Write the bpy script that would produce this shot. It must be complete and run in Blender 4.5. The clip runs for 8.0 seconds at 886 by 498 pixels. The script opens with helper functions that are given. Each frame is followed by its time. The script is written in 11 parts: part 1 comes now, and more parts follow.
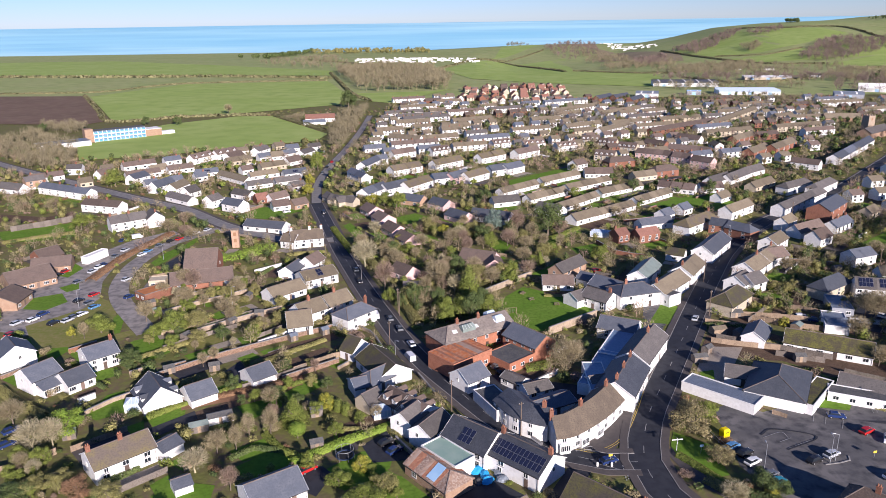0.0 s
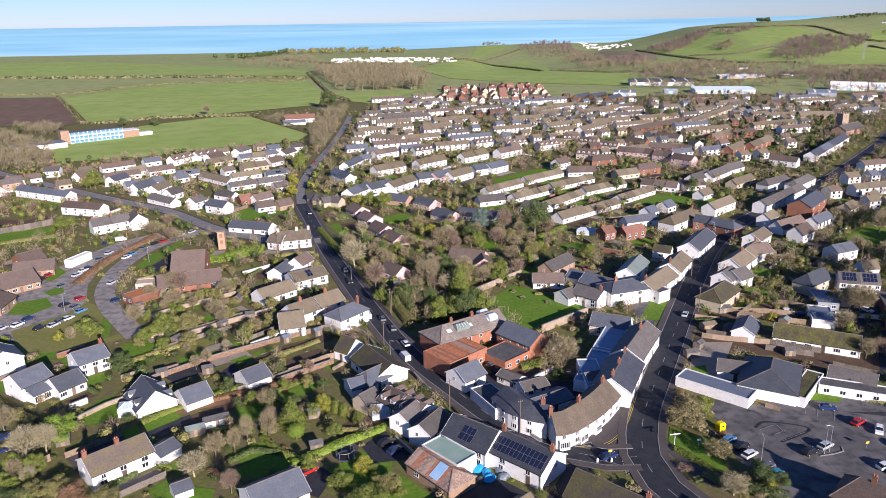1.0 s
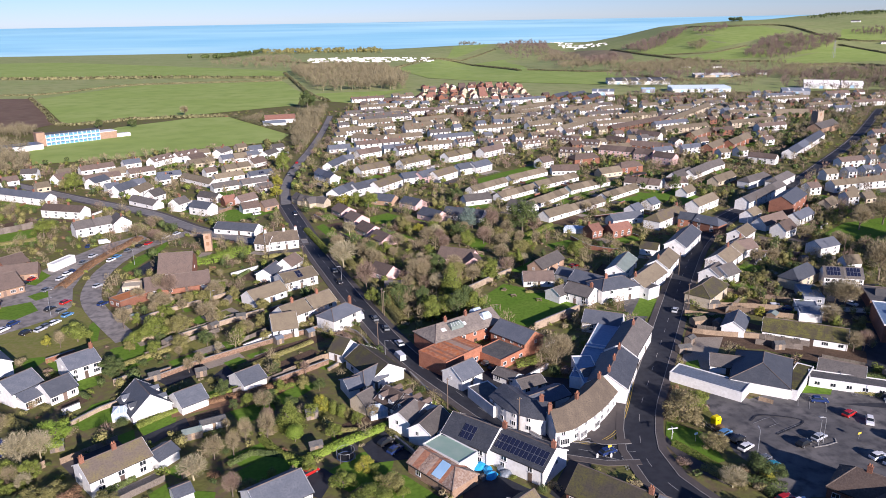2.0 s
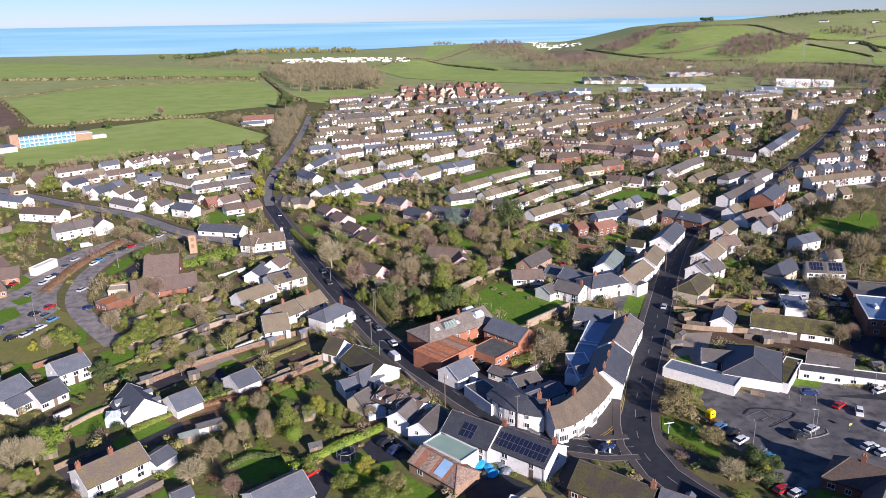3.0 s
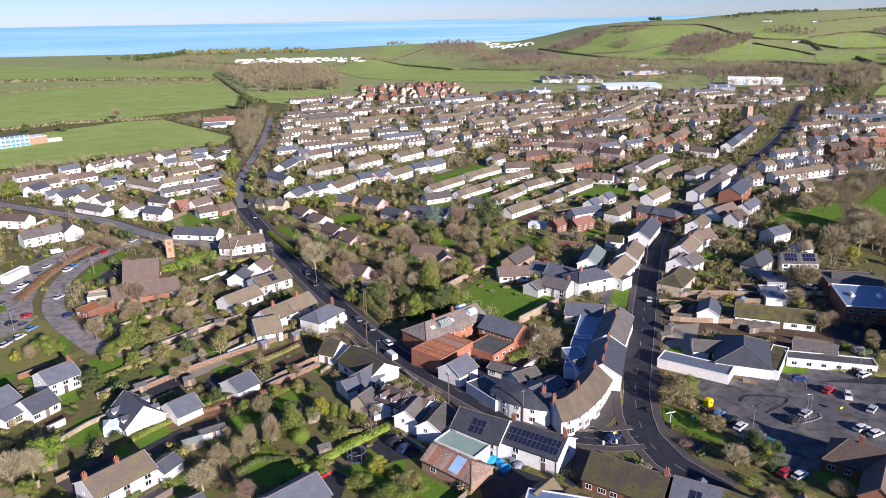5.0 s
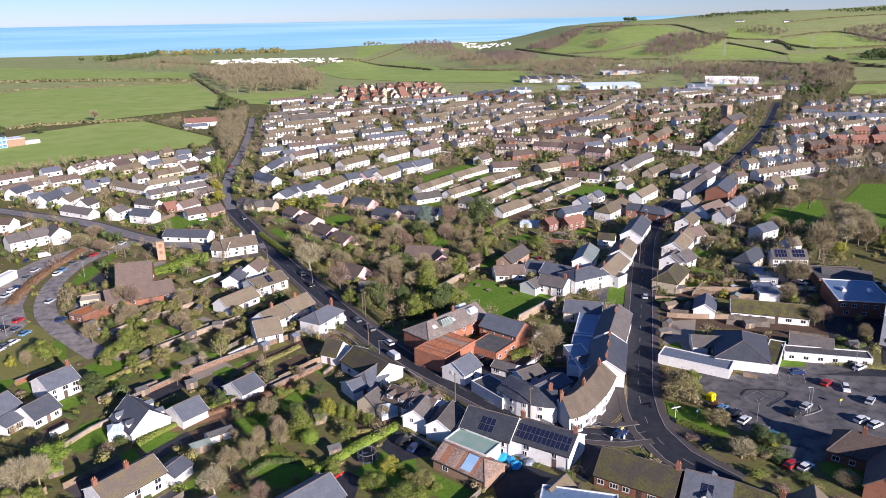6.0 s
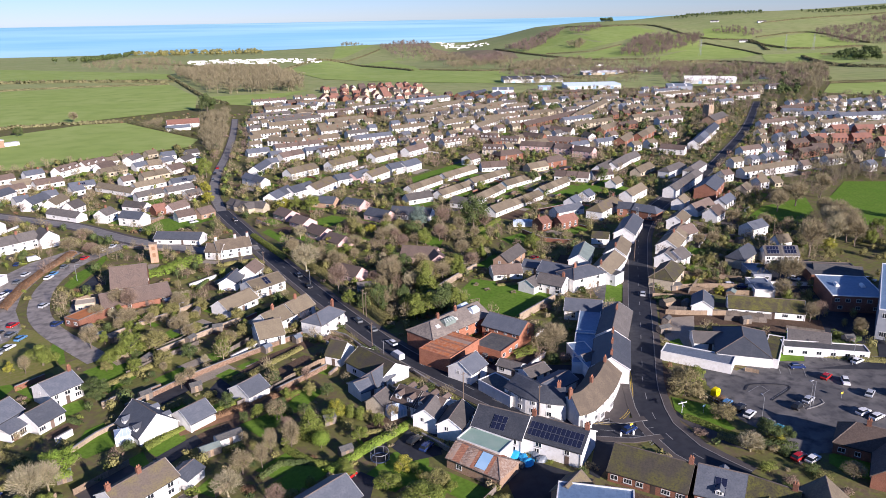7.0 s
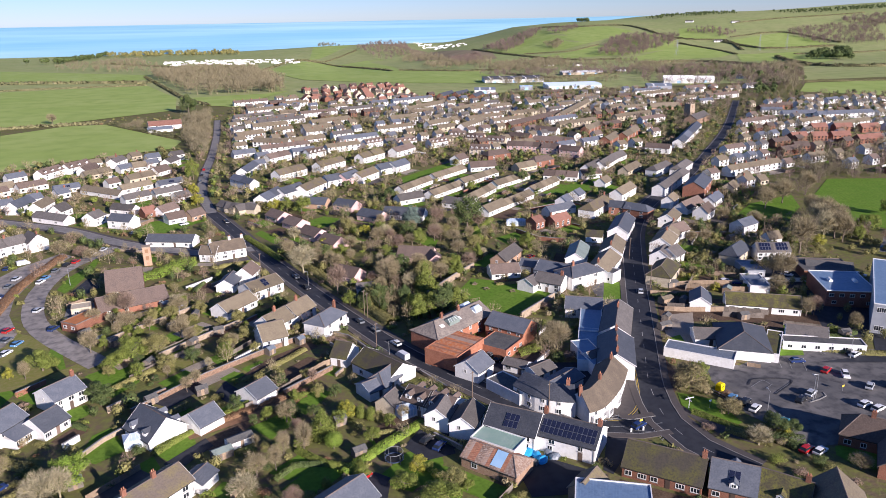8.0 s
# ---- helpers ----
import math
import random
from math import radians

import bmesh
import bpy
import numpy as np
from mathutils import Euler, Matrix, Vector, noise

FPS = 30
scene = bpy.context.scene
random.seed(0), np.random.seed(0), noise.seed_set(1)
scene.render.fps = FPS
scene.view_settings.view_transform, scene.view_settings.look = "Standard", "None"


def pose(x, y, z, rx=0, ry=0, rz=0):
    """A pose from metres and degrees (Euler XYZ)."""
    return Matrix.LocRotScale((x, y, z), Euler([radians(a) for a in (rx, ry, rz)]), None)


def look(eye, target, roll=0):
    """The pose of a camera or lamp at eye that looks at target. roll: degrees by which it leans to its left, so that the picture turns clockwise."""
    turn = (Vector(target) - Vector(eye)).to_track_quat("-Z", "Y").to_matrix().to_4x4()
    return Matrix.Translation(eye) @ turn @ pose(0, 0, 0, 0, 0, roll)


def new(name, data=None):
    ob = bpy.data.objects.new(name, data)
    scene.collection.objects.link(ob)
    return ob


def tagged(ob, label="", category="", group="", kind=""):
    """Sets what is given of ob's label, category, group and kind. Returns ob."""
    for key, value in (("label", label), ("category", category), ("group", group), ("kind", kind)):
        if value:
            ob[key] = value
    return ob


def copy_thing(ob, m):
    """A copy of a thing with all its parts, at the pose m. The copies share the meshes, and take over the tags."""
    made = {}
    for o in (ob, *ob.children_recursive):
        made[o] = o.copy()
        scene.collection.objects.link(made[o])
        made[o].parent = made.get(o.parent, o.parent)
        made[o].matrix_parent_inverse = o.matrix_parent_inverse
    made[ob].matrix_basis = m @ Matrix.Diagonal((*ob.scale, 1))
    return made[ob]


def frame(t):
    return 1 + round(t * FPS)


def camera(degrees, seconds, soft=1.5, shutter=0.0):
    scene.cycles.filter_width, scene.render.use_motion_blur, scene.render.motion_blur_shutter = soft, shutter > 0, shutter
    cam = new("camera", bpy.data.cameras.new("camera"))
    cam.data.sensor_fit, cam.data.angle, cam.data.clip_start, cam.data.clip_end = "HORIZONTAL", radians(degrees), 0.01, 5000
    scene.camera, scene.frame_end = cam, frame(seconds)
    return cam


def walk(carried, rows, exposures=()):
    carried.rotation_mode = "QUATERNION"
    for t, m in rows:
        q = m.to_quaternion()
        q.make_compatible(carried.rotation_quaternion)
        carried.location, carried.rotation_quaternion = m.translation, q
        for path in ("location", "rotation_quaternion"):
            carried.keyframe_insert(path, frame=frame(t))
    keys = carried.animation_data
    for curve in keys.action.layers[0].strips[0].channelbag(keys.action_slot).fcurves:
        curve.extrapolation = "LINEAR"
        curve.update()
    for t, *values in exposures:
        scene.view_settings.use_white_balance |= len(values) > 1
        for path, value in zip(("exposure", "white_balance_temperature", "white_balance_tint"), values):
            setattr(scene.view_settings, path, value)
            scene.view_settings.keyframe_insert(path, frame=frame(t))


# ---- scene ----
cam = camera(62.7, 8.0, soft=0.9)
EYE = 94.0
ROWS = [
    (0.0, 0.0, -0.0, 94.0, 72.415, 0.873, 1.979),
    (0.5, -2.309, -0.147, 93.999, 72.395, 0.879, 1.073),
    (1.0, -4.833, -0.297, 93.972, 72.373, 0.895, 0.071),
    (1.5, -7.176, -0.405, 93.947, 72.342, 0.925, -0.848),
    (3.0, -14.539, -0.58, 93.86, 72.303, 0.945, -3.802),
    (3.5, -17.069, -0.595, 93.865, 72.275, 0.945, -4.747),
    (4.0, -19.993, -0.536, 93.841, 72.251, 0.929, -5.731),
    (4.5, -22.853, -0.406, 93.824, 72.242, 0.943, -6.61),
    (6.0, -33.076, 0.343, 93.845, 72.217, 0.957, -9.435),
    (6.5, -36.472, 0.731, 93.86, 72.224, 0.947, -10.293),
    (7.0, -40.249, 1.203, 93.861, 72.221, 0.956, -11.237),
    (7.5, -43.859, 1.7, 93.891, 72.222, 0.961, -12.12),
    (8.0, -47.803, 2.325, 93.982, 72.211, 0.963, -13.093),
]
walk(cam, [(t, pose(x, y, z, rx, ry, rz)) for t, x, y, z, rx, ry, rz in ROWS], [(0.0, 0.72), (8.0, 0.80)])

# ---- light: a low winter sun from behind the camera's right shoulder, clear sky ----
SUN_ELEV, SUN_AZ = 18.2, -62.5          # the sun stands towards (cos az, sin az)
world = bpy.data.worlds.new("sky")
scene.world = world
world.use_nodes = True
wn = world.node_tree.nodes
sky = wn.new("ShaderNodeTexSky")
sky.sky_type = 'NISHITA'
sky.sun_disc = False
sky.sun_elevation = radians(SUN_ELEV)
sky.sun_rotation = radians(90 - SUN_AZ)
sky.air_density, sky.dust_density, sky.ozone_density, sky.altitude = 0.85, 0.0, 6.0, 60
tint = wn.new("ShaderNodeMix")
tint.data_type, tint.blend_type = 'RGBA', 'MULTIPLY'
tint.inputs["Factor"].default_value = 1.0
tint.inputs["B"].default_value = (1.0, 0.965, 1.25, 1)
world.node_tree.links.new(sky.outputs[0], tint.inputs["A"])
world.node_tree.links.new(tint.outputs["Result"], wn["Background"].inputs[0])
wn["Background"].inputs[1].default_value = 0.0648
sun_data = bpy.data.lights.new("sun", 'SUN')
sun_data.energy, sun_data.angle, sun_data.color = 5.0, radians(0.6), (1.0, 0.885, 0.88)
sun = new("sun", sun_data)
to_sun = Vector((math.cos(radians(SUN_AZ)) * math.cos(radians(SUN_ELEV)), math.sin(radians(SUN_AZ)) * math.cos(radians(SUN_ELEV)), math.sin(radians(SUN_ELEV))))
sun.matrix_world = look(to_sun * 300, (0, 0, 0))

# ---- materials ----
MATS = {}


def material(name, base, second=None, scale=1.0, fine=None, rough=0.85, metal=0.0, bump=0.0, bump_scale=20.0, spread=0.0, third=None, island=False, coords="Object", bands=None, spec=0.3):
    """base mixed with second by large noise (scale per metre) and with third by fine noise; spread: brightness from piece to piece;
    bands: (per metre, depth, axis) courses across the slope."""
    m = bpy.data.materials.new(name)
    m.use_nodes = True
    nt = m.node_tree
    n, link = nt.nodes, nt.links.new
    bsdf = n["Principled BSDF"]
    bsdf.inputs["Roughness"].default_value = rough
    bsdf.inputs["Metallic"].default_value = metal
    bsdf.inputs["Specular IOR Level"].default_value = spec
    if coords == "World":
        co = n.new("ShaderNodeNewGeometry").outputs["Position"]
    else:
        co = n.new("ShaderNodeTexCoord").outputs["Object"]
    if spread and coords != "World":
        info = n.new("ShaderNodeObjectInfo")
        off = n.new("ShaderNodeVectorMath")
        off.operation = 'ADD'
        sc = n.new("ShaderNodeMath")
        sc.operation = 'MULTIPLY'
        sc.inputs[1].default_value = 137.0
        link(info.outputs["Random"], sc.inputs[0])
        link(co, off.inputs[0])
        link(sc.outputs[0], off.inputs[1])
        co = off.outputs[0]

    def noisy(s, detail, lo, hi):
        t = n.new("ShaderNodeTexNoise")
        t.inputs["Scale"].default_value = s
        t.inputs["Detail"].default_value = detail
        link(co, t.inputs["Vector"])
        r = n.new("ShaderNodeMapRange")
        r.inputs["From Min"].default_value, r.inputs["From Max"].default_value = lo, hi
        link(t.outputs["Fac"], r.inputs["Value"])
        return r.outputs[0]

    def mixed(a, b, fac):
        x = n.new("ShaderNodeMix")
        x.data_type = 'RGBA'
        link(fac, x.inputs["Factor"])
        for sock, v in ((x.inputs["A"], a), (x.inputs["B"], b)):
            if isinstance(v, tuple):
                sock.default_value = (*v, 1)
            else:
                link(v, sock)
        return x.outputs["Result"]

    col = base
    if second:
        col = mixed(col, second, noisy(scale, 4, 0.38, 0.62))
    if third:
        col = mixed(col, third, noisy(fine or scale * 9, 3, 0.42, 0.72))
    if spread:
        if island:
            rnd = n.new("ShaderNodeNewGeometry").outputs["Random Per Island"]
        else:
            rnd = n.new("ShaderNodeObjectInfo").outputs["Random"]
        r = n.new("ShaderNodeMapRange")
        r.inputs["To Min"].default_value, r.inputs["To Max"].default_value = 1 - spread, 1 + spread
        link(rnd, r.inputs["Value"])
        hsv = n.new("ShaderNodeHueSaturation")
        link(r.outputs[0], hsv.inputs["Value"])
        if isinstance(col, tuple):
            hsv.inputs["Color"].default_value = (*col, 1)
        else:
            link(col, hsv.inputs["Color"])
        col = hsv.outputs[0]
    if isinstance(col, tuple):
        bsdf.inputs["Base Color"].default_value = (*col, 1)
    else:
        link(col, bsdf.inputs["Base Color"])
    height = None
    if bump:
        t = n.new("ShaderNodeTexNoise")
        t.inputs["Scale"].default_value, t.inputs["Detail"].default_value = bump_scale, 3
        link(co, t.inputs["Vector"])
        height = t.outputs["Fac"]
    if bands:
        w = n.new("ShaderNodeTexWave")
        w.bands_direction = bands[2]
        w.wave_profile = 'SAW'
        w.inputs["Scale"].default_value = bands[0] * 0.314
        w.inputs["Distortion"].default_value = 0.4
        link(co, w.inputs["Vector"])
        if height is None:
            height = w.outputs["Fac"]
        else:
            add = n.new("ShaderNodeMath")
            link(height, add.inputs[0])
            link(w.outputs["Fac"], add.inputs[1])
            height = add.outputs[0]
    if height is not None:
        b = n.new("ShaderNodeBump")
        b.inputs["Strength"].default_value = 0.6
        b.inputs["Distance"].default_value = max(bump, bands[1] if bands else 0)
        link(height, b.inputs["Height"])
        link(b.outputs[0], bsdf.inputs["Normal"])
    MATS[name] = m
    return m


# walls
material("white", (0.805, 0.794, 0.767), (0.757, 0.744, 0.714), 0.4, third=(0.679, 0.664, 0.626), fine=1.2, bump=0.01, spread=0.06)
material("cream", (0.54, 0.47, 0.355), (0.50, 0.43, 0.315), 0.5, third=(0.396, 0.333, 0.243), fine=2.2, bump=0.01, spread=0.08)
material("pink", (0.648, 0.450, 0.423), (0.594, 0.405, 0.378), 0.5, bump=0.01, spread=0.1)
material("grey", (0.33, 0.345, 0.37), (0.28, 0.295, 0.32), 0.4, bump=0.01)
material("brick", (0.238, 0.098, 0.061), (0.180, 0.074, 0.048), 0.6, third=(0.287, 0.148, 0.098), fine=6, bump=0.01, spread=0.18, bands=(13, 0.008, 'Z'))
material("orange_brick", (0.36, 0.145, 0.085), (0.28, 0.11, 0.065), 0.6, third=(0.44, 0.21, 0.13), fine=6, bump=0.01, bands=(13, 0.008, 'Z'))
material("buff", (0.377, 0.246, 0.164), (0.312, 0.189, 0.123), 0.6, third=(0.426, 0.312, 0.221), fine=6, bump=0.01, spread=0.15, bands=(13, 0.008, 'Z'))
material("stone", (0.34, 0.265, 0.19), (0.22, 0.17, 0.125), 0.9, third=(0.48, 0.38, 0.28), fine=5, bump=0.05, bump_scale=5)
material("red_stone", (0.22, 0.13, 0.088), (0.13, 0.085, 0.06), 0.8, third=(0.33, 0.235, 0.165), fine=3, bump=0.05, bump_scale=5)
# roofs
material("slate", (0.097, 0.108, 0.129), (0.122, 0.131, 0.151), 0.5, third=(0.079, 0.088, 0.104), fine=3.0, rough=0.6, bump=0.01, spread=0.35, bands=(4.5, 0.02, 'Z'), spec=0.35)
material("dark_slate", (0.062, 0.068, 0.082), (0.085, 0.09, 0.104), 0.5, third=(0.046, 0.051, 0.06), fine=3.0, rough=0.55, bump=0.01, spread=0.2, bands=(4.5, 0.02, 'Z'), spec=0.35)
material("greenslate", (0.20, 0.25, 0.23), (0.15, 0.19, 0.18), 0.5, third=(0.24, 0.27, 0.23), fine=3.5, rough=0.6, bands=(4.5, 0.02, 'Z'))
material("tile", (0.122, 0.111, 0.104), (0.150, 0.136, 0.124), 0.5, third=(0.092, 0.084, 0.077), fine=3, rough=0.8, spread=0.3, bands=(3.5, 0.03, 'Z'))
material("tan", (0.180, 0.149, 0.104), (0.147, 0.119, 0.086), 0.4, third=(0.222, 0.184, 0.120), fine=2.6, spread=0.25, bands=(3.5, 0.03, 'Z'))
material("lichen", (0.157, 0.128, 0.100), (0.190, 0.157, 0.076), 0.35, third=(0.119, 0.095, 0.078), fine=3, spread=0.1, bands=(3.5, 0.03, 'Z'))
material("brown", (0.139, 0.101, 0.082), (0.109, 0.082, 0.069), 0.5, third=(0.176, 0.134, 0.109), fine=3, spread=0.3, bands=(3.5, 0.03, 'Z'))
material("red", (0.239, 0.115, 0.083), (0.193, 0.092, 0.069), 0.5, third=(0.276, 0.152, 0.112), fine=3, spread=0.2, bands=(3.5, 0.03, 'Z'))
material("moss", (0.074, 0.063, 0.049), (0.104, 0.097, 0.032), 0.28, third=(0.054, 0.048, 0.038), fine=2.5, bump=0.03, bump_scale=6, bands=(3.5, 0.03, 'Z'))
material("moss_green", (0.088, 0.075, 0.045), (0.15, 0.143, 0.036), 0.45, third=(0.06, 0.052, 0.036), fine=2.6, bump=0.04, bump_scale=6, bands=(3.5, 0.03, 'Z'))
material("thatch", (0.139, 0.111, 0.082), (0.180, 0.143, 0.102), 0.35, third=(0.107, 0.086, 0.066), fine=3, bump=0.04, bump_scale=7, rough=0.95)
material("rust", (0.50, 0.165, 0.055), (0.36, 0.125, 0.06), 0.6, third=(0.48, 0.26, 0.16), fine=1.1, rough=0.75, bump=0.01)
material("rust_dark", (0.30, 0.13, 0.08), (0.23, 0.11, 0.075), 0.7, third=(0.38, 0.20, 0.12), fine=1.4, rough=0.8, bump=0.01)
material("rust_pale", (0.340, 0.264, 0.220), (0.281, 0.204, 0.158), 0.7, third=(0.391, 0.255, 0.176), fine=1.4, rough=0.7, bump=0.01)
material("corrugated", (0.300, 0.200, 0.143), (0.200, 0.131, 0.099), 0.6, third=(0.420, 0.336, 0.275), fine=2.4, rough=0.8, bands=(6, 0.04, 'X'))
material("green", (0.30, 0.43, 0.34), (0.36, 0.47, 0.38), 0.3, rough=0.6, bands=(4, 0.03, 'X'))
material("lead", (0.16, 0.188, 0.225), (0.195, 0.225, 0.26), 0.4, third=(0.12, 0.14, 0.168), fine=2, rough=0.45, spec=0.5)
material("felt", (0.075, 0.078, 0.082), (0.11, 0.11, 0.11), 0.4, third=(0.15, 0.14, 0.12), fine=2.5, rough=0.85)
material("orange", (0.50, 0.19, 0.07), (0.42, 0.16, 0.06), 0.5)
material("ridge_cap", (0.18, 0.145, 0.125), (0.13, 0.105, 0.09), 1.0, spread=0.2)
# openings and fittings
material("glass", (0.02, 0.025, 0.03), rough=0.08, spec=0.6)
material("frame_white", (0.78, 0.78, 0.76), rough=0.5)
material("door_paint", (0.14, 0.10, 0.08), rough=0.5, spread=0.5)
material("panel", (0.012, 0.016, 0.035), (0.018, 0.022, 0.05), 3.0, rough=0.25, spec=0.5)
material("alu", (0.5, 0.5, 0.5), rough=0.4, metal=0.8)
material("pot", (0.38, 0.17, 0.10), rough=0.85, spread=0.2)
# ground
material("garden", (0.132, 0.135, 0.049), (0.164, 0.125, 0.079), 0.16, third=(0.175, 0.190, 0.056), fine=0.6, rough=0.95, bump=0.2, bump_scale=1.2, coords="World", spec=0.04)
material("lawn", (0.125, 0.23, 0.03), (0.155, 0.25, 0.04), 0.12, third=(0.10, 0.175, 0.026), fine=0.9, rough=0.95, bump=0.04, bump_scale=6, coords="World", spec=0.04)
# pasture greens, lightened in colour to stand in for haze over far land
material("field", (0.314, 0.403, 0.109), (0.363, 0.437, 0.137), 0.009, third=(0.270, 0.355, 0.093), fine=0.05, rough=0.95, coords="World", spec=0.04)
material("field_dull", (0.314, 0.360, 0.137), (0.360, 0.372, 0.163), 0.009, third=(0.262, 0.303, 0.115), fine=0.05, rough=0.95, coords="World", spec=0.04)
material("field_stubble", (0.33, 0.27, 0.16), (0.29, 0.23, 0.14), 0.02, rough=0.95, coords="World", spec=0.04)
material("field_plough", (0.19, 0.13, 0.095), (0.16, 0.11, 0.08), 0.02, third=(0.22, 0.16, 0.11), fine=0.08, rough=0.95, coords="World", spec=0.04)
material("asphalt", (0.029, 0.032, 0.041), (0.041, 0.043, 0.051), 0.08, third=(0.023, 0.025, 0.032), fine=0.5, rough=0.8, bump=0.01, bump_scale=30, coords="World")
material("tarmac_worn", (0.112, 0.108, 0.106), (0.185, 0.174, 0.164), 0.10, third=(0.052, 0.053, 0.057), fine=0.4, rough=0.9, coords="World")
material("tarmac_pale", (0.281, 0.254, 0.230), (0.338, 0.305, 0.273), 0.09, third=(0.144, 0.134, 0.123), fine=0.4, rough=0.9, coords="World")
material("tarmac_mid", (0.207, 0.198, 0.189), (0.241, 0.228, 0.216), 0.09, third=(0.167, 0.160, 0.154), fine=0.4, rough=0.9, coords="World")
material("pavement", (0.085, 0.074, 0.07), (0.108, 0.093, 0.085), 0.15, third=(0.08, 0.072, 0.068), fine=0.8, rough=0.9, coords="World")
material("kerb", (0.30, 0.29, 0.27), (0.24, 0.23, 0.22), 0.5, coords="World")
material("paint_white", (0.36, 0.36, 0.345), (0.24, 0.24, 0.235), 0.8, coords="World")
material("paint_yellow", (0.62, 0.45, 0.06), rough=0.7)
material("gravel", (0.32, 0.27, 0.21), (0.26, 0.22, 0.17), 0.3, third=(0.38, 0.33, 0.27), fine=3, coords="World")
# the pale cyan holds the sky's reflection off the water as base colour
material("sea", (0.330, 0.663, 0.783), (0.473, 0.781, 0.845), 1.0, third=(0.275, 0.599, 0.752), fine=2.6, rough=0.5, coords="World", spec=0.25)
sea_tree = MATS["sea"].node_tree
streaks = sea_tree.nodes.new("ShaderNodeMapping")                   # long bands along the coast: sheen of calm and ruffled water, put into colour
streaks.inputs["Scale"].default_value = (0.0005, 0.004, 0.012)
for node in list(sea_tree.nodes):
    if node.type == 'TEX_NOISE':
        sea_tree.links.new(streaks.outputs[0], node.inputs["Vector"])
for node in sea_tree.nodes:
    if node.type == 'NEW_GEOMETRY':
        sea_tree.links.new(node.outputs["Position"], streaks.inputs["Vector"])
material("soil", (0.13, 0.085, 0.058), (0.09, 0.062, 0.043), 0.4, third=(0.16, 0.115, 0.08), fine=2.0, coords="World", spec=0.04)
# planting
material("leaf", (0.140, 0.175, 0.033), (0.189, 0.220, 0.045), 0.4, spread=0.3, island=True, rough=0.8)
material("leaf_bright", (0.17, 0.26, 0.035), (0.215, 0.29, 0.045), 0.4, spread=0.25, island=True, rough=0.8)
material("leaf_dark", (0.071, 0.102, 0.033), (0.101, 0.132, 0.039), 0.4, spread=0.4, island=True, rough=0.8)
material("leaf_blue", (0.11, 0.16, 0.13), (0.15, 0.2, 0.16), 0.4, spread=0.4, island=True, rough=0.8)
material("leaf_yellow", (0.33, 0.31, 0.04), (0.25, 0.25, 0.045), 0.4, spread=0.4, island=True, rough=0.8)
material("leaf_olive", (0.202, 0.191, 0.066), (0.260, 0.238, 0.086), 0.4, spread=0.3, island=True, rough=0.8)
material("leaf_brown", (0.20, 0.115, 0.062), (0.25, 0.15, 0.085), 0.4, spread=0.35, island=True, rough=0.85)
material("twig", (0.255, 0.210, 0.122), (0.315, 0.262, 0.155), 0.4, spread=0.4, island=True, rough=0.9)
material("twig_red", (0.280, 0.200, 0.146), (0.238, 0.170, 0.126), 0.4, spread=0.4, island=True, rough=0.9)
material("twig_olive", (0.24, 0.20, 0.10), (0.19, 0.165, 0.075), 0.4, spread=0.4, island=True, rough=0.9)
material("twig_pale", (0.4, 0.35, 0.22), (0.34, 0.3, 0.18), 0.4, spread=0.4, island=True, rough=0.8)
material("wood_far", (0.195, 0.168, 0.103), (0.228, 0.195, 0.116), 0.03, spread=0.3, island=True, rough=0.9)
material("wood_red", (0.199, 0.146, 0.118), (0.167, 0.126, 0.103), 0.03, spread=0.3, island=True, rough=0.9)
# brown winter hedge, its colour raised in place of distant haze
material("hedge_far", (0.204, 0.186, 0.090), (0.156, 0.156, 0.070), 0.05, spread=0.35, island=True, rough=0.9)
material("bark", (0.14, 0.11, 0.085), (0.19, 0.155, 0.12), 1.0, rough=0.95, bump=0.03)
material("timber", (0.29, 0.21, 0.14), (0.22, 0.16, 0.11), 0.6, third=(0.35, 0.27, 0.19), fine=4, spread=0.25)
material("timber_grey", (0.17, 0.145, 0.12), (0.12, 0.10, 0.085), 0.6, third=(0.22, 0.19, 0.16), fine=4, spread=0.25)
material("pole_wood", (0.16, 0.12, 0.09), rough=0.9)
material("galvanised", (0.35, 0.36, 0.37), rough=0.5, metal=0.4)
material("yellow_plastic", (0.80, 0.62, 0.0), rough=0.5)
material("blue_tarp", (0.02, 0.30, 0.62), (0.03, 0.36, 0.70), 0.6, rough=0.6)
material("rubber", (0.02, 0.02, 0.02), rough=0.8)
material("brown_panel", (0.28, 0.16, 0.09), rough=0.8)
material("blue_panel", (0.297, 0.486, 0.675), (0.365, 0.553, 0.729), 0.3, rough=0.5)

material("navy_pad", (0.03, 0.05, 0.10), (0.05, 0.07, 0.12), 2.0, rough=0.6)
material("bracken", (0.23, 0.125, 0.07), (0.17, 0.10, 0.06), 0.25, third=(0.28, 0.16, 0.085), fine=1.5, rough=0.95, bump=0.1, bump_scale=4, coords="World")
material("verge", (0.218, 0.207, 0.068), (0.172, 0.196, 0.050), 0.15, third=(0.253, 0.218, 0.094), fine=0.8, rough=0.95, bump=0.04, bump_scale=5, coords="World", spec=0.04)
material("patched", (0.225, 0.191, 0.165), (0.307, 0.261, 0.217), 0.22, third=(0.150, 0.131, 0.115), fine=1.6, rough=0.85, bump=0.02, bands=(3.5, 0.03, 'Z'))
material("zinc", (0.165, 0.252, 0.369), (0.193, 0.279, 0.394), 0.3, third=(0.132, 0.204, 0.303), fine=1.5, rough=0.4, spec=0.5, bands=(1.6, 0.04, 'X'))
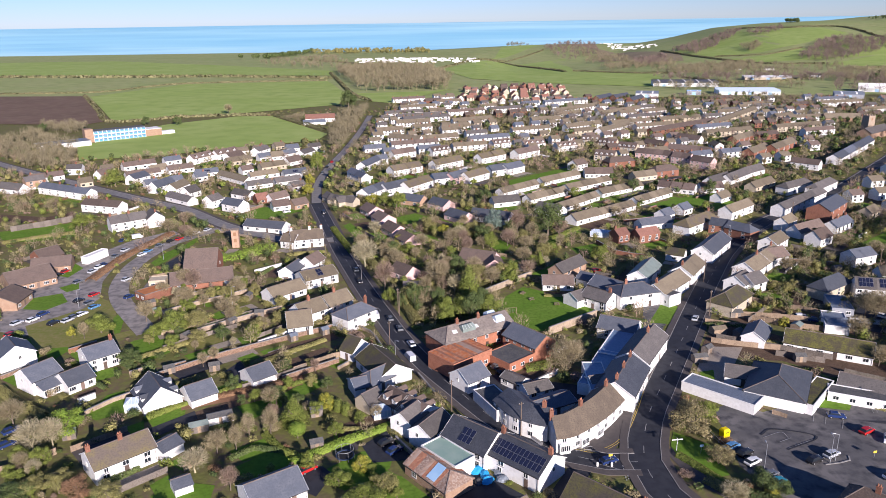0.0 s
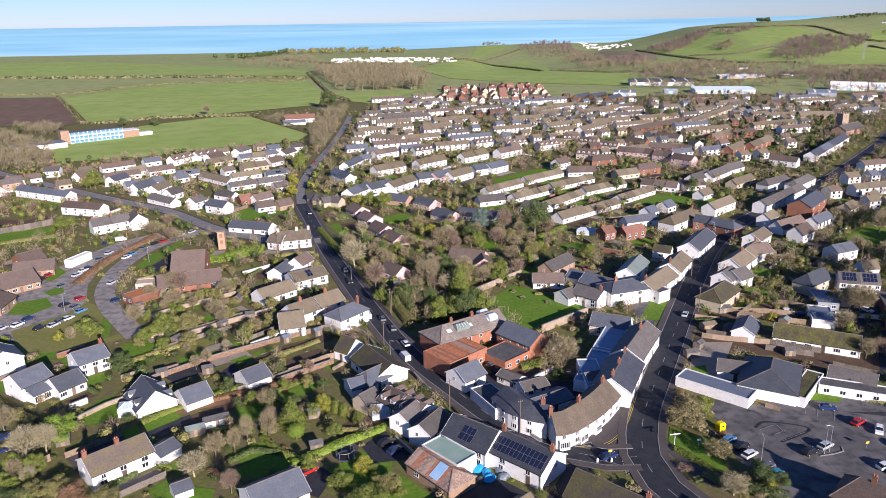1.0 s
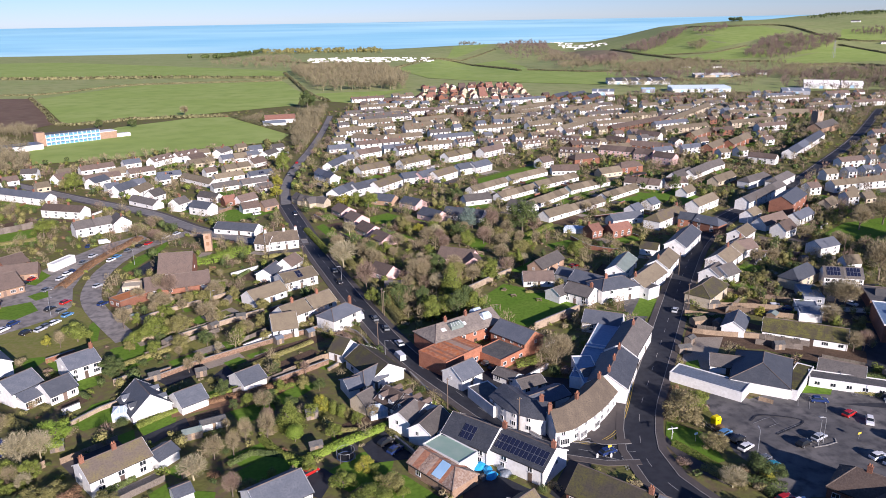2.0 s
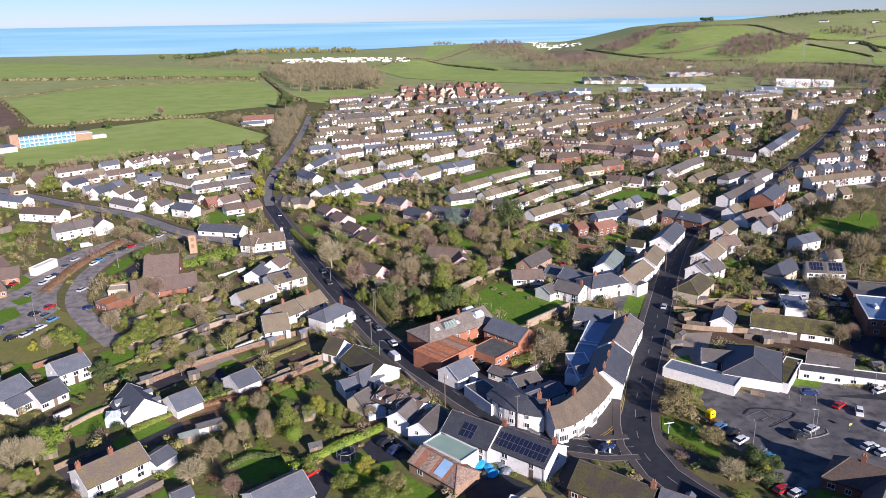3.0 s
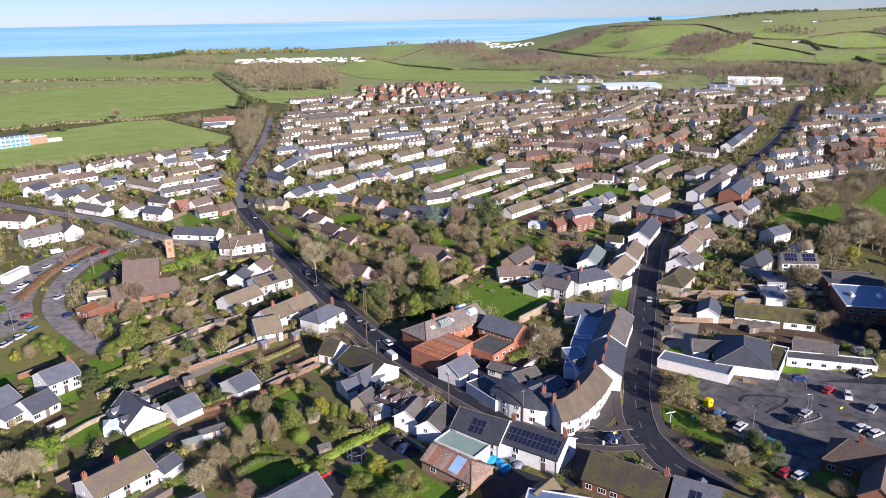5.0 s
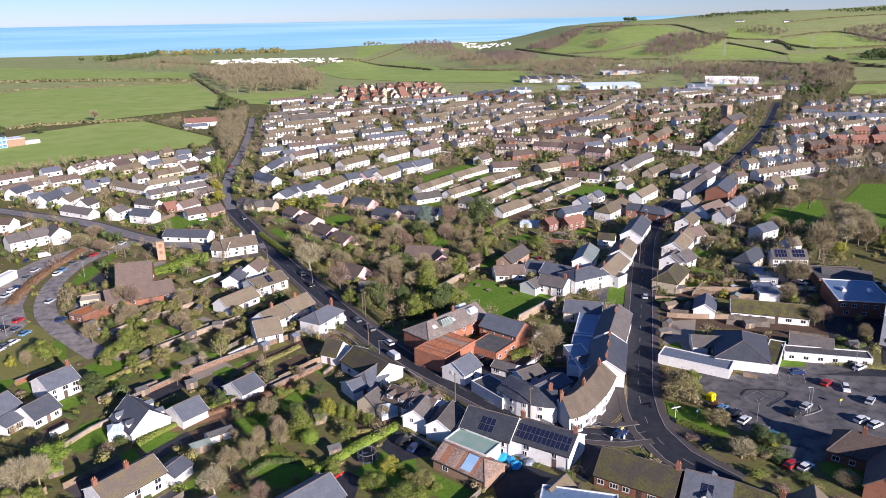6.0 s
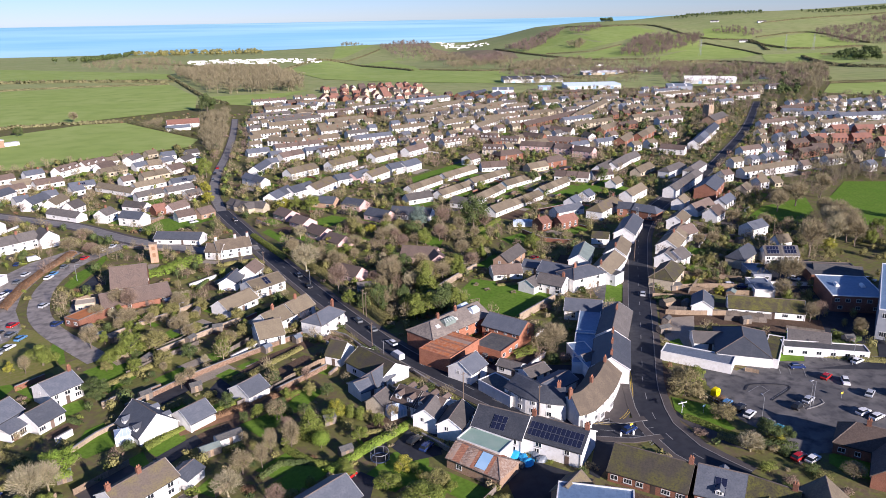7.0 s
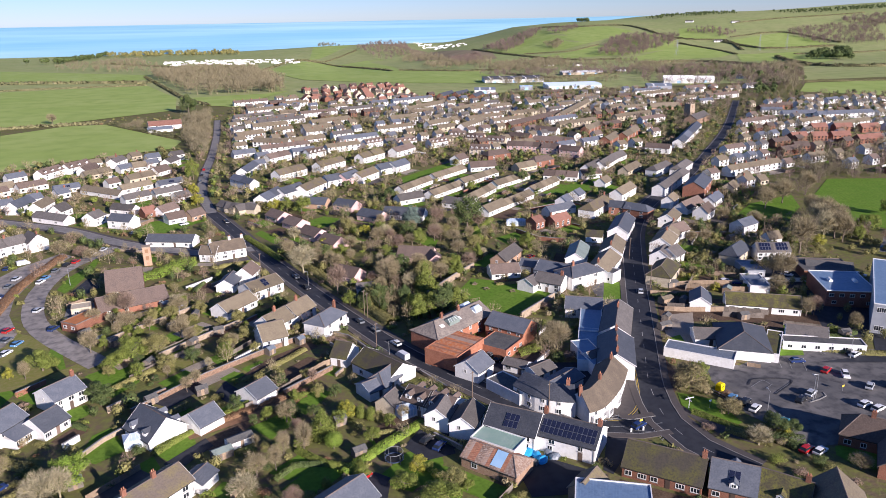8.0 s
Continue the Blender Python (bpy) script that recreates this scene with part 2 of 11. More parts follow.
material("school_blue", (0.09, 0.30, 0.60), (0.12, 0.36, 0.66), 0.4, rough=0.45)
# window glass with the sky's blue reflection put into its base colour
material("school_glass", (0.14, 0.25, 0.36), (0.10, 0.18, 0.27), 0.6, rough=0.2, spec=0.5)
material("pale_glazing", (0.50, 0.58, 0.66), (0.42, 0.52, 0.62), 0.8, rough=0.25, spec=0.5)

# ---- the lie of the land ----
def ease(a, b, v):
    u = min(1.0, max(0.0, (v - a) / (b - a)))
    return u * u * (3 - 2 * u)


def ridge_height(x):
    """Height of the hill's crest along x."""
    steps = ((150, 38), (230, 43), (297, 50), (345, 58), (415, 73), (494, 79), (600, 82), (660, 87), (790, 92), (900, 93), (1000, 97), (1110, 103), (1600, 120), (4000, 130))
    if x <= steps[0][0]:
        return steps[0][1]
    for (xa, za), (xb, zb) in zip(steps, steps[1:]):
        if x <= xb:
            return za + (zb - za) * (x - xa) / (xb - xa)
    return steps[-1][1]


def ground(x, y):
    """Height of the ground: level under the town, then fields, a valley to the shore and a hill; it falls below the sea past the shore."""
    if y <= 907:
        return 0.0
    k = 1 + y / 2171.0                      # the far land by its slope as seen over the town
    u, v = x / k, y / k
    n = min(v, 1100) - 640
    left = 27.7 + 0.0433 * (n - n * n / 1150)
    m = min(v, 900) - 640
    right = 27.7 + 0.0433 * (m - m * m / 460) - 0.019 * max(0, v - 900)
    w = ease(5, 60, u * 900 / max(v, 900))
    z = left * (1 - w) + right * w
    if u > 120 and v > 760:
        foot = 870 - 0.1 * (u - 300)
        rise = ease(foot, 1200, v) * ease(150, 290, u)
        z += max(0.0, ridge_height(u) - z) * rise * (1 - ease(1260, 1900, v))
    z = max(EYE - (EYE - z) * k, -37.0 + 17 * ease(2300, 3250, y) * ease(-300, 400, x))
    return z - 60 * ease(3300, 3380, y)

# ---- building blocks ----
def mesh_of(name, bm, *mats):
    me = bpy.data.meshes.new(name)
    bm.normal_update()
    bm.to_mesh(me)
    bm.free()
    for m in mats:
        me.materials.append(MATS[m])
    return me


def part(name, bm, mat, parent, label=""):
    """Link a bmesh (or share a mesh) as ONE mesh object under a thing or part."""
    me = bm if isinstance(bm, bpy.types.Mesh) else mesh_of(name, bm, *((mat,) if isinstance(mat, str) else mat))
    ob = new(name, me)
    ob.parent = parent
    return tagged(ob, label)


def add_box(bm, x0, y0, z0, x1, y1, z1, mi=0):
    v = [bm.verts.new(p) for p in ((x0, y0, z0), (x1, y0, z0), (x1, y1, z0), (x0, y1, z0), (x0, y0, z1), (x1, y0, z1), (x1, y1, z1), (x0, y1, z1))]
    for f in ((3, 2, 1, 0), (4, 5, 6, 7), (0, 1, 5, 4), (1, 2, 6, 5), (2, 3, 7, 6), (3, 0, 4, 7)):
        bm.faces.new([v[i] for i in f]).material_index = mi
    return v


def add_tube(bm, a, b, ra, rb, sides=6, mi=0):
    a, b = Vector(a), Vector(b)
    d = (b - a).normalized()
    u = d.orthogonal().normalized()
    w = d.cross(u)
    rings = []
    for c, r in ((a, ra), (b, rb)):
        rings.append([bm.verts.new(c + (u * math.cos(k * math.tau / sides) + w * math.sin(k * math.tau / sides)) * r) for k in range(sides)])
    for k in range(sides):
        j = (k + 1) % sides
        bm.faces.new((rings[0][k], rings[0][j], rings[1][j], rings[1][k])).material_index = mi
    bm.faces.new(rings[1]).material_index = mi
    bm.faces.new(rings[0][::-1]).material_index = mi


def slab(bm, verts, faces, thick, mi=0):
    """Closed sheet of that thickness below the given faces."""
    top = [bm.verts.new(v) for v in verts]
    low = [bm.verts.new((v[0], v[1], v[2] - thick)) for v in verts]
    edges = {}
    for f in faces:
        bm.faces.new([top[i] for i in f]).material_index = mi
        bm.faces.new([low[i] for i in reversed(f)]).material_index = mi
        for i, j in zip(f, f[1:] + f[:1]):
            edges[(i, j)] = edges.get((i, j), 0) + 1
    for i, j in edges:
        if (j, i) not in edges:
            bm.faces.new((top[j], top[i], low[i], low[j])).material_index = mi


def empty(name, x, y, yaw=0.0, z=None):
    e = new(name)
    e.empty_display_size = 0.5
    e.matrix_basis = pose(x, y, ground(x, y) if z is None else z, 0, 0, yaw)
    return e


WINDOWS = {}


def window_mesh(w, h, bars=1):
    """A casement: white frame proud of the wall, mullion, glass set back in it. Faces -y, origin at its middle."""
    key = (round(w, 1), round(h, 1), bars)
    if key not in WINDOWS:
        bm = bmesh.new()
        t, a, b = 0.09, w / 2, h / 2
        xs = [-a, -a + t]
        for k in range(bars):
            c = -a + w * (k + 1) / (bars + 1)
            xs += [c - 0.035, c + 0.035]
        xs += [a - t, a]
        zs = [-b, -b + t, b - t, b]
        at = [[bm.verts.new((x, -0.05, z)) for x in xs] for z in zs]
        for r in range(3):
            for c in range(len(xs) - 1):
                q = (at[r][c], at[r][c + 1], at[r + 1][c + 1], at[r + 1][c])
                if r == 1 and c % 2 == 1:
                    deep = [bm.verts.new((v.co.x, -0.008, v.co.z)) for v in q]
                    bm.faces.new(deep).material_index = 1
                    for k in range(4):
                        bm.faces.new((q[k], q[(k + 1) % 4], deep[(k + 1) % 4], deep[k]))
                else:
                    bm.faces.new(q)
        rim = [(at[0][c], at[0][c + 1]) for c in range(len(xs) - 1)] + [(at[r][-1], at[r + 1][-1]) for r in range(3)]
        rim += [(at[3][c + 1], at[3][c]) for c in reversed(range(len(xs) - 1))] + [(at[r + 1][0], at[r][0]) for r in reversed(range(3))]
        back = [bm.verts.new((p.co.x, 0.06, p.co.z)) for p, _ in rim]
        for k, (p, q) in enumerate(rim):
            bm.faces.new((q, p, back[k], back[(k + 1) % len(rim)]))
        WINDOWS[key] = mesh_of("window", bm, "frame_white", "glass")
    return WINDOWS[key]


def put(ob, m):
    ob.matrix_basis = m
    return ob


WALL_WORDS = {"white": "white rendered", "cream": "cream rendered", "pink": "pale pink rendered", "brick": "red brick", "orange_brick": "orange-red brick", "buff": "buff brick", "grey": "grey clad", "stone": "stone"}
ROOF_WORDS = {"slate": "dark grey slate", "dark_slate": "dark slate", "greenslate": "grey-green slate", "tile": "weathered grey tile", "tan": "sandy brown tile", "lichen": "lichen-stained tile", "brown": "dark brown tile",
              "red": "orange-red tile", "moss": "moss-covered tile", "moss_green": "mossy yellow-green", "thatch": "weathered brown", "rust": "rusty metal", "corrugated": "rusty corrugated", "green": "pale green metal", "lead": "blue-grey sheet",
              "patched": "patched brown slate", "zinc": "pale blue-grey metal", "felt": "black felt", "orange": "orange", "cream": "cream", "white": "white sheet", "blue_panel": "bright blue panel"}


def roof_shape(L, W, e, r, hip, over=0.35, gable=0.22):
    """Corner points and faces of a pitched roof's top side. hip: 1 left end, 2 right end, 3 both."""
    s = (r - e) / (W / 2)
    a, b = L / 2 + gable, W / 2 + over
    zl = e - over * s
    la = -a + (min(W * 0.42, L * 0.42) if hip & 1 else 0)
    ra = a - (min(W * 0.42, L * 0.42) if hip & 2 else 0)
    v = [(-a, -b, zl), (a, -b, zl), (a, b, zl), (-a, b, zl), (la, 0, r), (ra, 0, r)]
    f = [[0, 1, 5, 4], [2, 3, 4, 5]]
    if hip & 1:
        f.append([3, 0, 4])
    if hip & 2:
        f.append([1, 2, 5])
    return v, f, la, ra


def loft(bm, rings, mi=0):
    """Rectangular rings (x0, y0, x1, y1, z) joined into one closed shape."""
    R = [[bm.verts.new((p[0], p[1], p[4])), bm.verts.new((p[2], p[1], p[4])), bm.verts.new((p[2], p[3], p[4])), bm.verts.new((p[0], p[3], p[4]))] for p in rings]
    for A, B in zip(R, R[1:]):
        for k in range(4):
            bm.faces.new((A[k], A[(k + 1) % 4], B[(k + 1) % 4], B[k])).material_index = mi
    bm.faces.new(R[0][::-1]).material_index = mi
    bm.faces.new(R[-1]).material_index = mi


POTS = []


def chimney(root, x, y, z0, z1, mat, pots=2, w=0.95, d=0.62):
    bm = bmesh.new()
    a, b = w / 2, d / 2
    loft(bm, ((x - a, y - b, x + a, y + b, z0), (x - a, y - b, x + a, y + b, z1), (x - a - .07, y - b - .07, x + a + .07, y + b + .07, z1 + .03), (x - a - .07, y - b - .07, x + a + .07, y + b + .07, z1 + .16), (x - a, y - b, x + a, y + b, z1 + .2)))
    c = part("chimney", bm, mat, root, "brick chimney stack")
    if not POTS:
        bm = bmesh.new()
        add_tube(bm, (0, 0, 0), (0, 0, 0.5), 0.15, 0.12, 7)
        POTS.append(mesh_of("chimney_pot", bm, "pot"))
    for k in range(pots):
        put(part("chimney_pot", POTS[0], None, c), pose(x + (k - (pots - 1) / 2) * w * 0.45, y, z1 + 0.2))
    return c


HOUSES = {}
FOOT = []


FAR = {}


def far_house(x, y, yaw, L, W, e, r, wall, roof, chim, hip):
    """A house of the far streets, with its openings, gathered by wall and roof into bodies of stuff."""
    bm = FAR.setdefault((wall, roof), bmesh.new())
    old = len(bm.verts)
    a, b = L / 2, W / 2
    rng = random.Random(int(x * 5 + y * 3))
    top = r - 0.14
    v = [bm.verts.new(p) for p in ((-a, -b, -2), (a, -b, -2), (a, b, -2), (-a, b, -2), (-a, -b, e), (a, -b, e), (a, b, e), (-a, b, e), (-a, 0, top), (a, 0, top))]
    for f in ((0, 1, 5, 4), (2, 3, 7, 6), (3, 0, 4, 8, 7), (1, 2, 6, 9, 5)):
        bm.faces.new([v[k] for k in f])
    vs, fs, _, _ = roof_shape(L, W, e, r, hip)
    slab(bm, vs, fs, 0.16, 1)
    if chim:
        c = chim[0] * L
        add_box(bm, c - 0.45, -0.3, r - 1, c + 0.45, 0.3, r + 1.1, 2)
    for side in (-1, 1):
        for zc in ((1.4,) if e < 3.4 else (1.4, e - 1.1)):
            for k in range(2):
                wx = -a + L * (k + 0.5) / 2 + rng.uniform(-0.3, 0.3)
                w, h = rng.uniform(0.5, 0.85), 0.55
                y0, y1 = sorted((side * (b + 0.03), side * (b - 0.1)))
                add_box(bm, wx - w, y0, zc - h, wx + w, y1, zc + h, 3)
    m = pose(x, y, ground(x, y), 0, 0, yaw)
    bm.verts.ensure_lookup_table()
    for k in range(old, len(bm.verts)):
        bm.verts[k].co = m @ bm.verts[k].co


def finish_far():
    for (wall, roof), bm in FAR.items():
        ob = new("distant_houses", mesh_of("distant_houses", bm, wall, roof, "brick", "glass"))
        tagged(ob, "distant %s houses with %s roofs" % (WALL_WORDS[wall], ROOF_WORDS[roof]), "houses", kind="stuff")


def house(x, y, yaw, L, W, e, r, wall, roof, chim=(), hip=0, win=2, dorm=0, solar=0, lean=0, lights=0, sheet=0, near=True, far=False):
    """A pitched-roof house: ridge along its own x, eaves at e and ridge at r above the ground."""
    FOOT.append((x, y, math.radians(yaw), L, W))
    if far:
        return far_house(x, y, yaw, L, W, e, r, wall, roof, chim, hip)
    key = (round(L * 2), W, e, r, wall, roof, chim, hip, win, dorm, solar, lean, lights, sheet, far)
    here = pose(x, y, ground(x, y), 0, 0, yaw)
    if key in HOUSES:
        return copy_thing(HOUSES[key], here)
    root = empty("house", x, y, yaw)
    HOUSES[key] = root
    low = "low" if e < 3.4 else "two-storey"
    extra = " and solar panels" if solar else " and dormers" if dorm else " and chimney" if chim else ""
    tagged(root, "%s %s house with %s roof%s" % (low, WALL_WORDS[wall], ROOF_WORDS[roof], extra), "house")
    # walls
    bm = bmesh.new()
    a, b = L / 2, W / 2
    top = r - 0.14
    la = -a + (min(W * 0.42, L * 0.42) if hip & 1 else 0)
    ra = a - (min(W * 0.42, L * 0.42) if hip & 2 else 0)
    v = [bm.verts.new(p) for p in ((-a, -b, -2), (a, -b, -2), (a, b, -2), (-a, b, -2), (-a, -b, e - 0.1), (a, -b, e - 0.1), (a, b, e - 0.1), (-a, b, e - 0.1), (la, 0, top), (ra, 0, top))]
    fs = [(3, 2, 1, 0), (0, 1, 5, 4), (2, 3, 7, 6), (4, 5, 9, 8), (6, 7, 8, 9)]
    fs += [(3, 0, 4, 7), (4, 8, 7)] if hip & 1 else [(3, 0, 4, 8, 7)]
    fs += [(1, 2, 6, 5), (5, 6, 9)] if hip & 2 else [(1, 2, 6, 9, 5)]
    for f in fs:
        bm.faces.new([v[k] for k in f])
    wall_ob = part("wall", bm, wall, root)
    # roof
    bm = bmesh.new()
    vs, fs, la, ra = roof_shape(L, W, e, r, hip)
    slab(bm, vs, fs, 0.16)
    roof_ob = part("roof", bm, roof, root)
    if near and not far:
        bm = bmesh.new()
        add_tube(bm, (la, 0, r + 0.01), (ra, 0, r + 0.01), 0.13, 0.13, 6)
        for bit, ends, tip in ((1, (0, 3), 4), (2, (1, 2), 5)):
            if hip & bit:
                for q in ends:
                    add_tube(bm, Vector(vs[q]) + Vector((0, 0, 0.02)), Vector(vs[tip]) + Vector((0, 0, 0.01)), 0.12, 0.12, 6)
        part("ridge_tiles", bm, "ridge_cap", roof_ob)
    slope = (r - e) / b
    if near and L > 6:
        for side in (-1, 1):
            bm = bmesh.new()
            zg = e - 0.35 * slope - 0.2
            add_tube(bm, (-a - 0.2, side * (b + 0.4), zg), (a + 0.2, side * (b + 0.4), zg), 0.075, 0.075, 5)
            add_tube(bm, (a - 0.3, side * (b + 0.38), zg), (a - 0.3, side * (b + 0.07), zg - 0.5), 0.045, 0.045, 4)
            add_tube(bm, (a - 0.3, side * (b + 0.07), zg - 0.5), (a - 0.3, side * (b + 0.07), 0.1), 0.045, 0.045, 4)
            part("gutter", bm, "rubber", roof_ob)
        for sx, bit in ((-1, 1), (1, 2)):
            if not hip & bit:
                bm = bmesh.new()
                x0, x1 = sorted((sx * (a + 0.222), sx * (a + 0.262)))
                for side in (-1, 1):
                    lo, hi = (side * (b + 0.35), e - 0.35 * slope), (0.0, r)
                    v8 = [bm.verts.new((x, p[0], p[1] + dz)) for x in (x0, x1) for p in (lo, hi) for dz in (-0.2, 0.04)]
                    for f in ((0, 1, 3, 2), (4, 6, 7, 5), (0, 4, 5, 1), (2, 3, 7, 6), (1, 5, 7, 3), (0, 2, 6, 4)):
                        bm.faces.new([v8[q] for q in f])
                bmesh.ops.recalc_face_normals(bm, faces=bm.faces[:])
                part("bargeboard", bm, "frame_white" if wall in ("white", "cream", "pink") else "timber_grey", roof_ob)
    # chimneys
    for c in chim:
        cx = max(-a + 0.5, min(a - 0.5, c * L))
        chimney(root, cx, 0, r - 1.2, r + 1.1, "white" if roof == "thatch" else "brick" if wall != "cream" else "buff", 2 if near else 0)
    if far:
        return root
    # windows: one or two storeys on both long sides, one in each gable
    storeys = (1.35,) if e < 3.4 else (1.35, e - 1.25)
    rng = random.Random(int(abs(x * 31 + y * 17)))
    for side in (-1, 1):
        if side > 0 and not near:
            continue
        for si, zc in enumerate(storeys):
            for k in range(win):
                wx = -a + L * (k + 0.5) / win + rng.uniform(-0.2, 0.2)
                if si == 0 and k == win // 2 and near:
                    bm = bmesh.new()
                    add_box(bm, -0.5, -0.05, -1.05, 0.5, 0.05, 1.05)
                    add_box(bm, -0.32, -0.07, 0.2, 0.32, -0.05, 0.8)
                    put(part("door", bm, "door_paint", root), pose(wx, side * (b + 0.01), 1.05, 0, 0, 0 if side < 0 else 180))
                    continue
                wide = rng.choice((1.2, 1.5, 1.8)) if si == 0 else rng.choice((1.0, 1.2, 1.5))
                w = part("window", window_mesh(wide, 1.15, 2 if wide > 1.6 else 1), None, root)
                put(w, pose(wx, side * (b + 0.012), zc, 0, 0, 0 if side < 0 else 180))
                if near and y < 190:
                    bm = bmesh.new()
                    add_box(bm, -wide / 2 - 0.08, -0.14, -0.68, wide / 2 + 0.08, -0.003, -0.6)
                    part("window_sill", bm, "kerb", w)
    if near and win:
        for sx, bit in ((-1, 1), (1, 2)):
            if not hip & bit and e > 3.4:
                put(part("window", window_mesh(0.9, 1.1), None, root), pose(sx * (a + 0.012), 0.6, e - 0.9, 0, 0, 90 * sx))
    for side in (-1, 1):
        if not near and side > 0:
            continue
        for k in range(dorm):
            dx = -a + L * (k + 0.5) / dorm
            bm = bmesh.new()
            y0, z0 = -b + 0.4, e + 0.4 * slope - 0.2
            w, h = 0.8, 1.25
            back = min(b - 0.2, 0.4 + h / slope)
            add_box(bm, -w, y0, z0, w, y0 + back, z0 + h)
            vs = [(-w - 0.2, y0 - 0.2, z0 + h - 0.1), (0, y0 - 0.2, z0 + h + 0.6), (0, y0 + back + 0.5, z0 + h + 0.6), (-w - 0.2, y0 + back + 0.3, z0 + h - 0.1), (w + 0.2, y0 - 0.2, z0 + h - 0.1), (w + 0.2, y0 + back + 0.3, z0 + h - 0.1)]
            slab(bm, vs, [[0, 1, 2, 3], [1, 4, 5, 2]], 0.12, 1)
            bm.faces.new([bm.verts.new(p) for p in ((-w, y0, z0 + h - 0.02), (w, y0, z0 + h - 0.02), (0, y0, z0 + h + 0.48))])
            d = part("dormer", bm, ("white", roof), root)
            put(d, pose(dx, 0, 0, 0, 0, 0) if side < 0 else pose(dx, 0, 0, 0, 0, 180))
            put(part("window", window_mesh(1.0, 0.9), None, d), pose(0, y0 - 0.012, z0 + 0.65))
    # solar panels on the side that faces the sun
    if solar:
        ang = math.atan(slope)
        run = b / math.cos(ang)
        rows = 2 if run > 4 else 1
        for k in range(solar):
            for q in range(rows):
                bm = bmesh.new()
                pw = min(1.12, (L - 0.8) / solar)
                add_box(bm, -pw / 2 + 0.02, -0.86, 0.0, pw / 2 - 0.02, 0.86, 0.05)
                add_box(bm, -pw / 2 + 0.05, -0.83, 0.05, pw / 2 - 0.05, 0.83, 0.056, 1)
                along = 0.9 + 0.95 + q * 1.78
                px = -solar * pw / 2 + pw * (k + 0.5)
                m = pose(px, -b + along * math.cos(ang) - 0.4, e + along * math.sin(ang) + 0.12 - 0.4 * slope, math.degrees(ang), 0, 0)
                put(part("solar_panel", bm, ("alu", "panel"), root), m)
    if roof == "corrugated":
        sheets(root, (ra - la) - 0.1, -b - 0.3, e - 0.3 * slope + 0.03, -0.1, r - 0.1 * slope + 0.03, la, ("corrugated", "rust_pale", "corrugated", "rust_dark"))
        sheets(root, (ra - la) - 0.1, b + 0.3, e - 0.3 * slope + 0.03, 0.1, r - 0.1 * slope + 0.03, la, ("corrugated", "rust_pale", "corrugated", "rust_dark"))
    for k in range(sheet):
        ang = math.atan(slope)
        run = b / math.cos(ang)
        bm = bmesh.new()
        add_box(bm, -1.3, -run * 0.46, 0, 1.3, run * 0.46, 0.05)
        put(part("roof_sheet", bm, "blue_panel", root, "pale blue patched roof sheet"), pose(L * 0.12, -b * 0.5, (r + e) / 2 + 0.12, math.degrees(ang), 0, 0))
    for k in range(lights):
        ang = math.atan(slope)
        bm = bmesh.new()
        loft(bm, ((-0.75, -0.6, 0.75, 0.6, 0), (-0.75, -0.6, 0.75, 0.6, 0.1), (-0.65, -0.5, 0.65, 0.5, 0.13)))
        put(part("rooflight", bm, "frame_white", root), pose(-a + L * (k + 0.7) / (lights + 0.4), -b * 0.45, r - 0.45 * (r - e) + 0.02, math.degrees(ang), 0, 0))
    if lean:
        bm = bmesh.new()
        add_box(bm, -a * 0.85, -b - lean, -2.0, a * 0.85, -b, 2.4)
        wl = part("extension", bm, wall, root)
        bm = bmesh.new()
        slab(bm, [(-a * 0.88, -b - lean - 0.3, 2.4), (a * 0.88, -b - lean - 0.3, 2.4), (a * 0.88, -b, 3.9), (-a * 0.88, -b, 3.9)], [[0, 1, 2, 3]], 0.14)
        part("roof", bm, roof, wl)
        for k in range(3):
            put(part("window", window_mesh(1.8, 1.7, 2), None, wl), pose(-a * 0.6 + a * 0.6 * k, -b - lean - 0.012, 1.2))
    return root


def house_row(n, x0, y0, x1, y1, L, *shape, **kinds):
    """n houses of one kind in a row from one to another."""
    yaw = math.degrees(math.atan2(y1 - y0, x1 - x0))
    for i in range(n):
        t = i / (n - 1)
        house(x0 + (x1 - x0) * t, y0 + (y1 - y0) * t, yaw, L, *shape, **kinds)


def sheets(parent, L, y0, z0, y1, z1, x0=None, kinds=("rust", "rust", "rust_dark", "rust_pale", "rust_dark")):
    """Ribbed metal sheets laid side by side over a roof, each a little different, every second one lapped over its neighbours."""
    rng = random.Random(int(L * 10))
    n = max(2, round(L / 0.95))
    start, w = (-L / 2 if x0 is None else x0), L / n
    for k in range(n):
        bm = bmesh.new()
        up = 0.02 + 0.02 * (k % 2)
        vs = []
        for q in range(9):
            x, z = start + w * (k + q / 8), up + (0.05 if q % 2 else 0.0)
            vs += [(x, y0, z0 + z), (x, y1, z1 + z)]
        slab(bm, vs, [[2 * q, 2 * q + 2, 2 * q + 3, 2 * q + 1] for q in range(8)], 0.015)
        bmesh.ops.recalc_face_normals(bm, faces=bm.faces[:])
        part("roof_sheet", bm, rng.choice(kinds), parent)


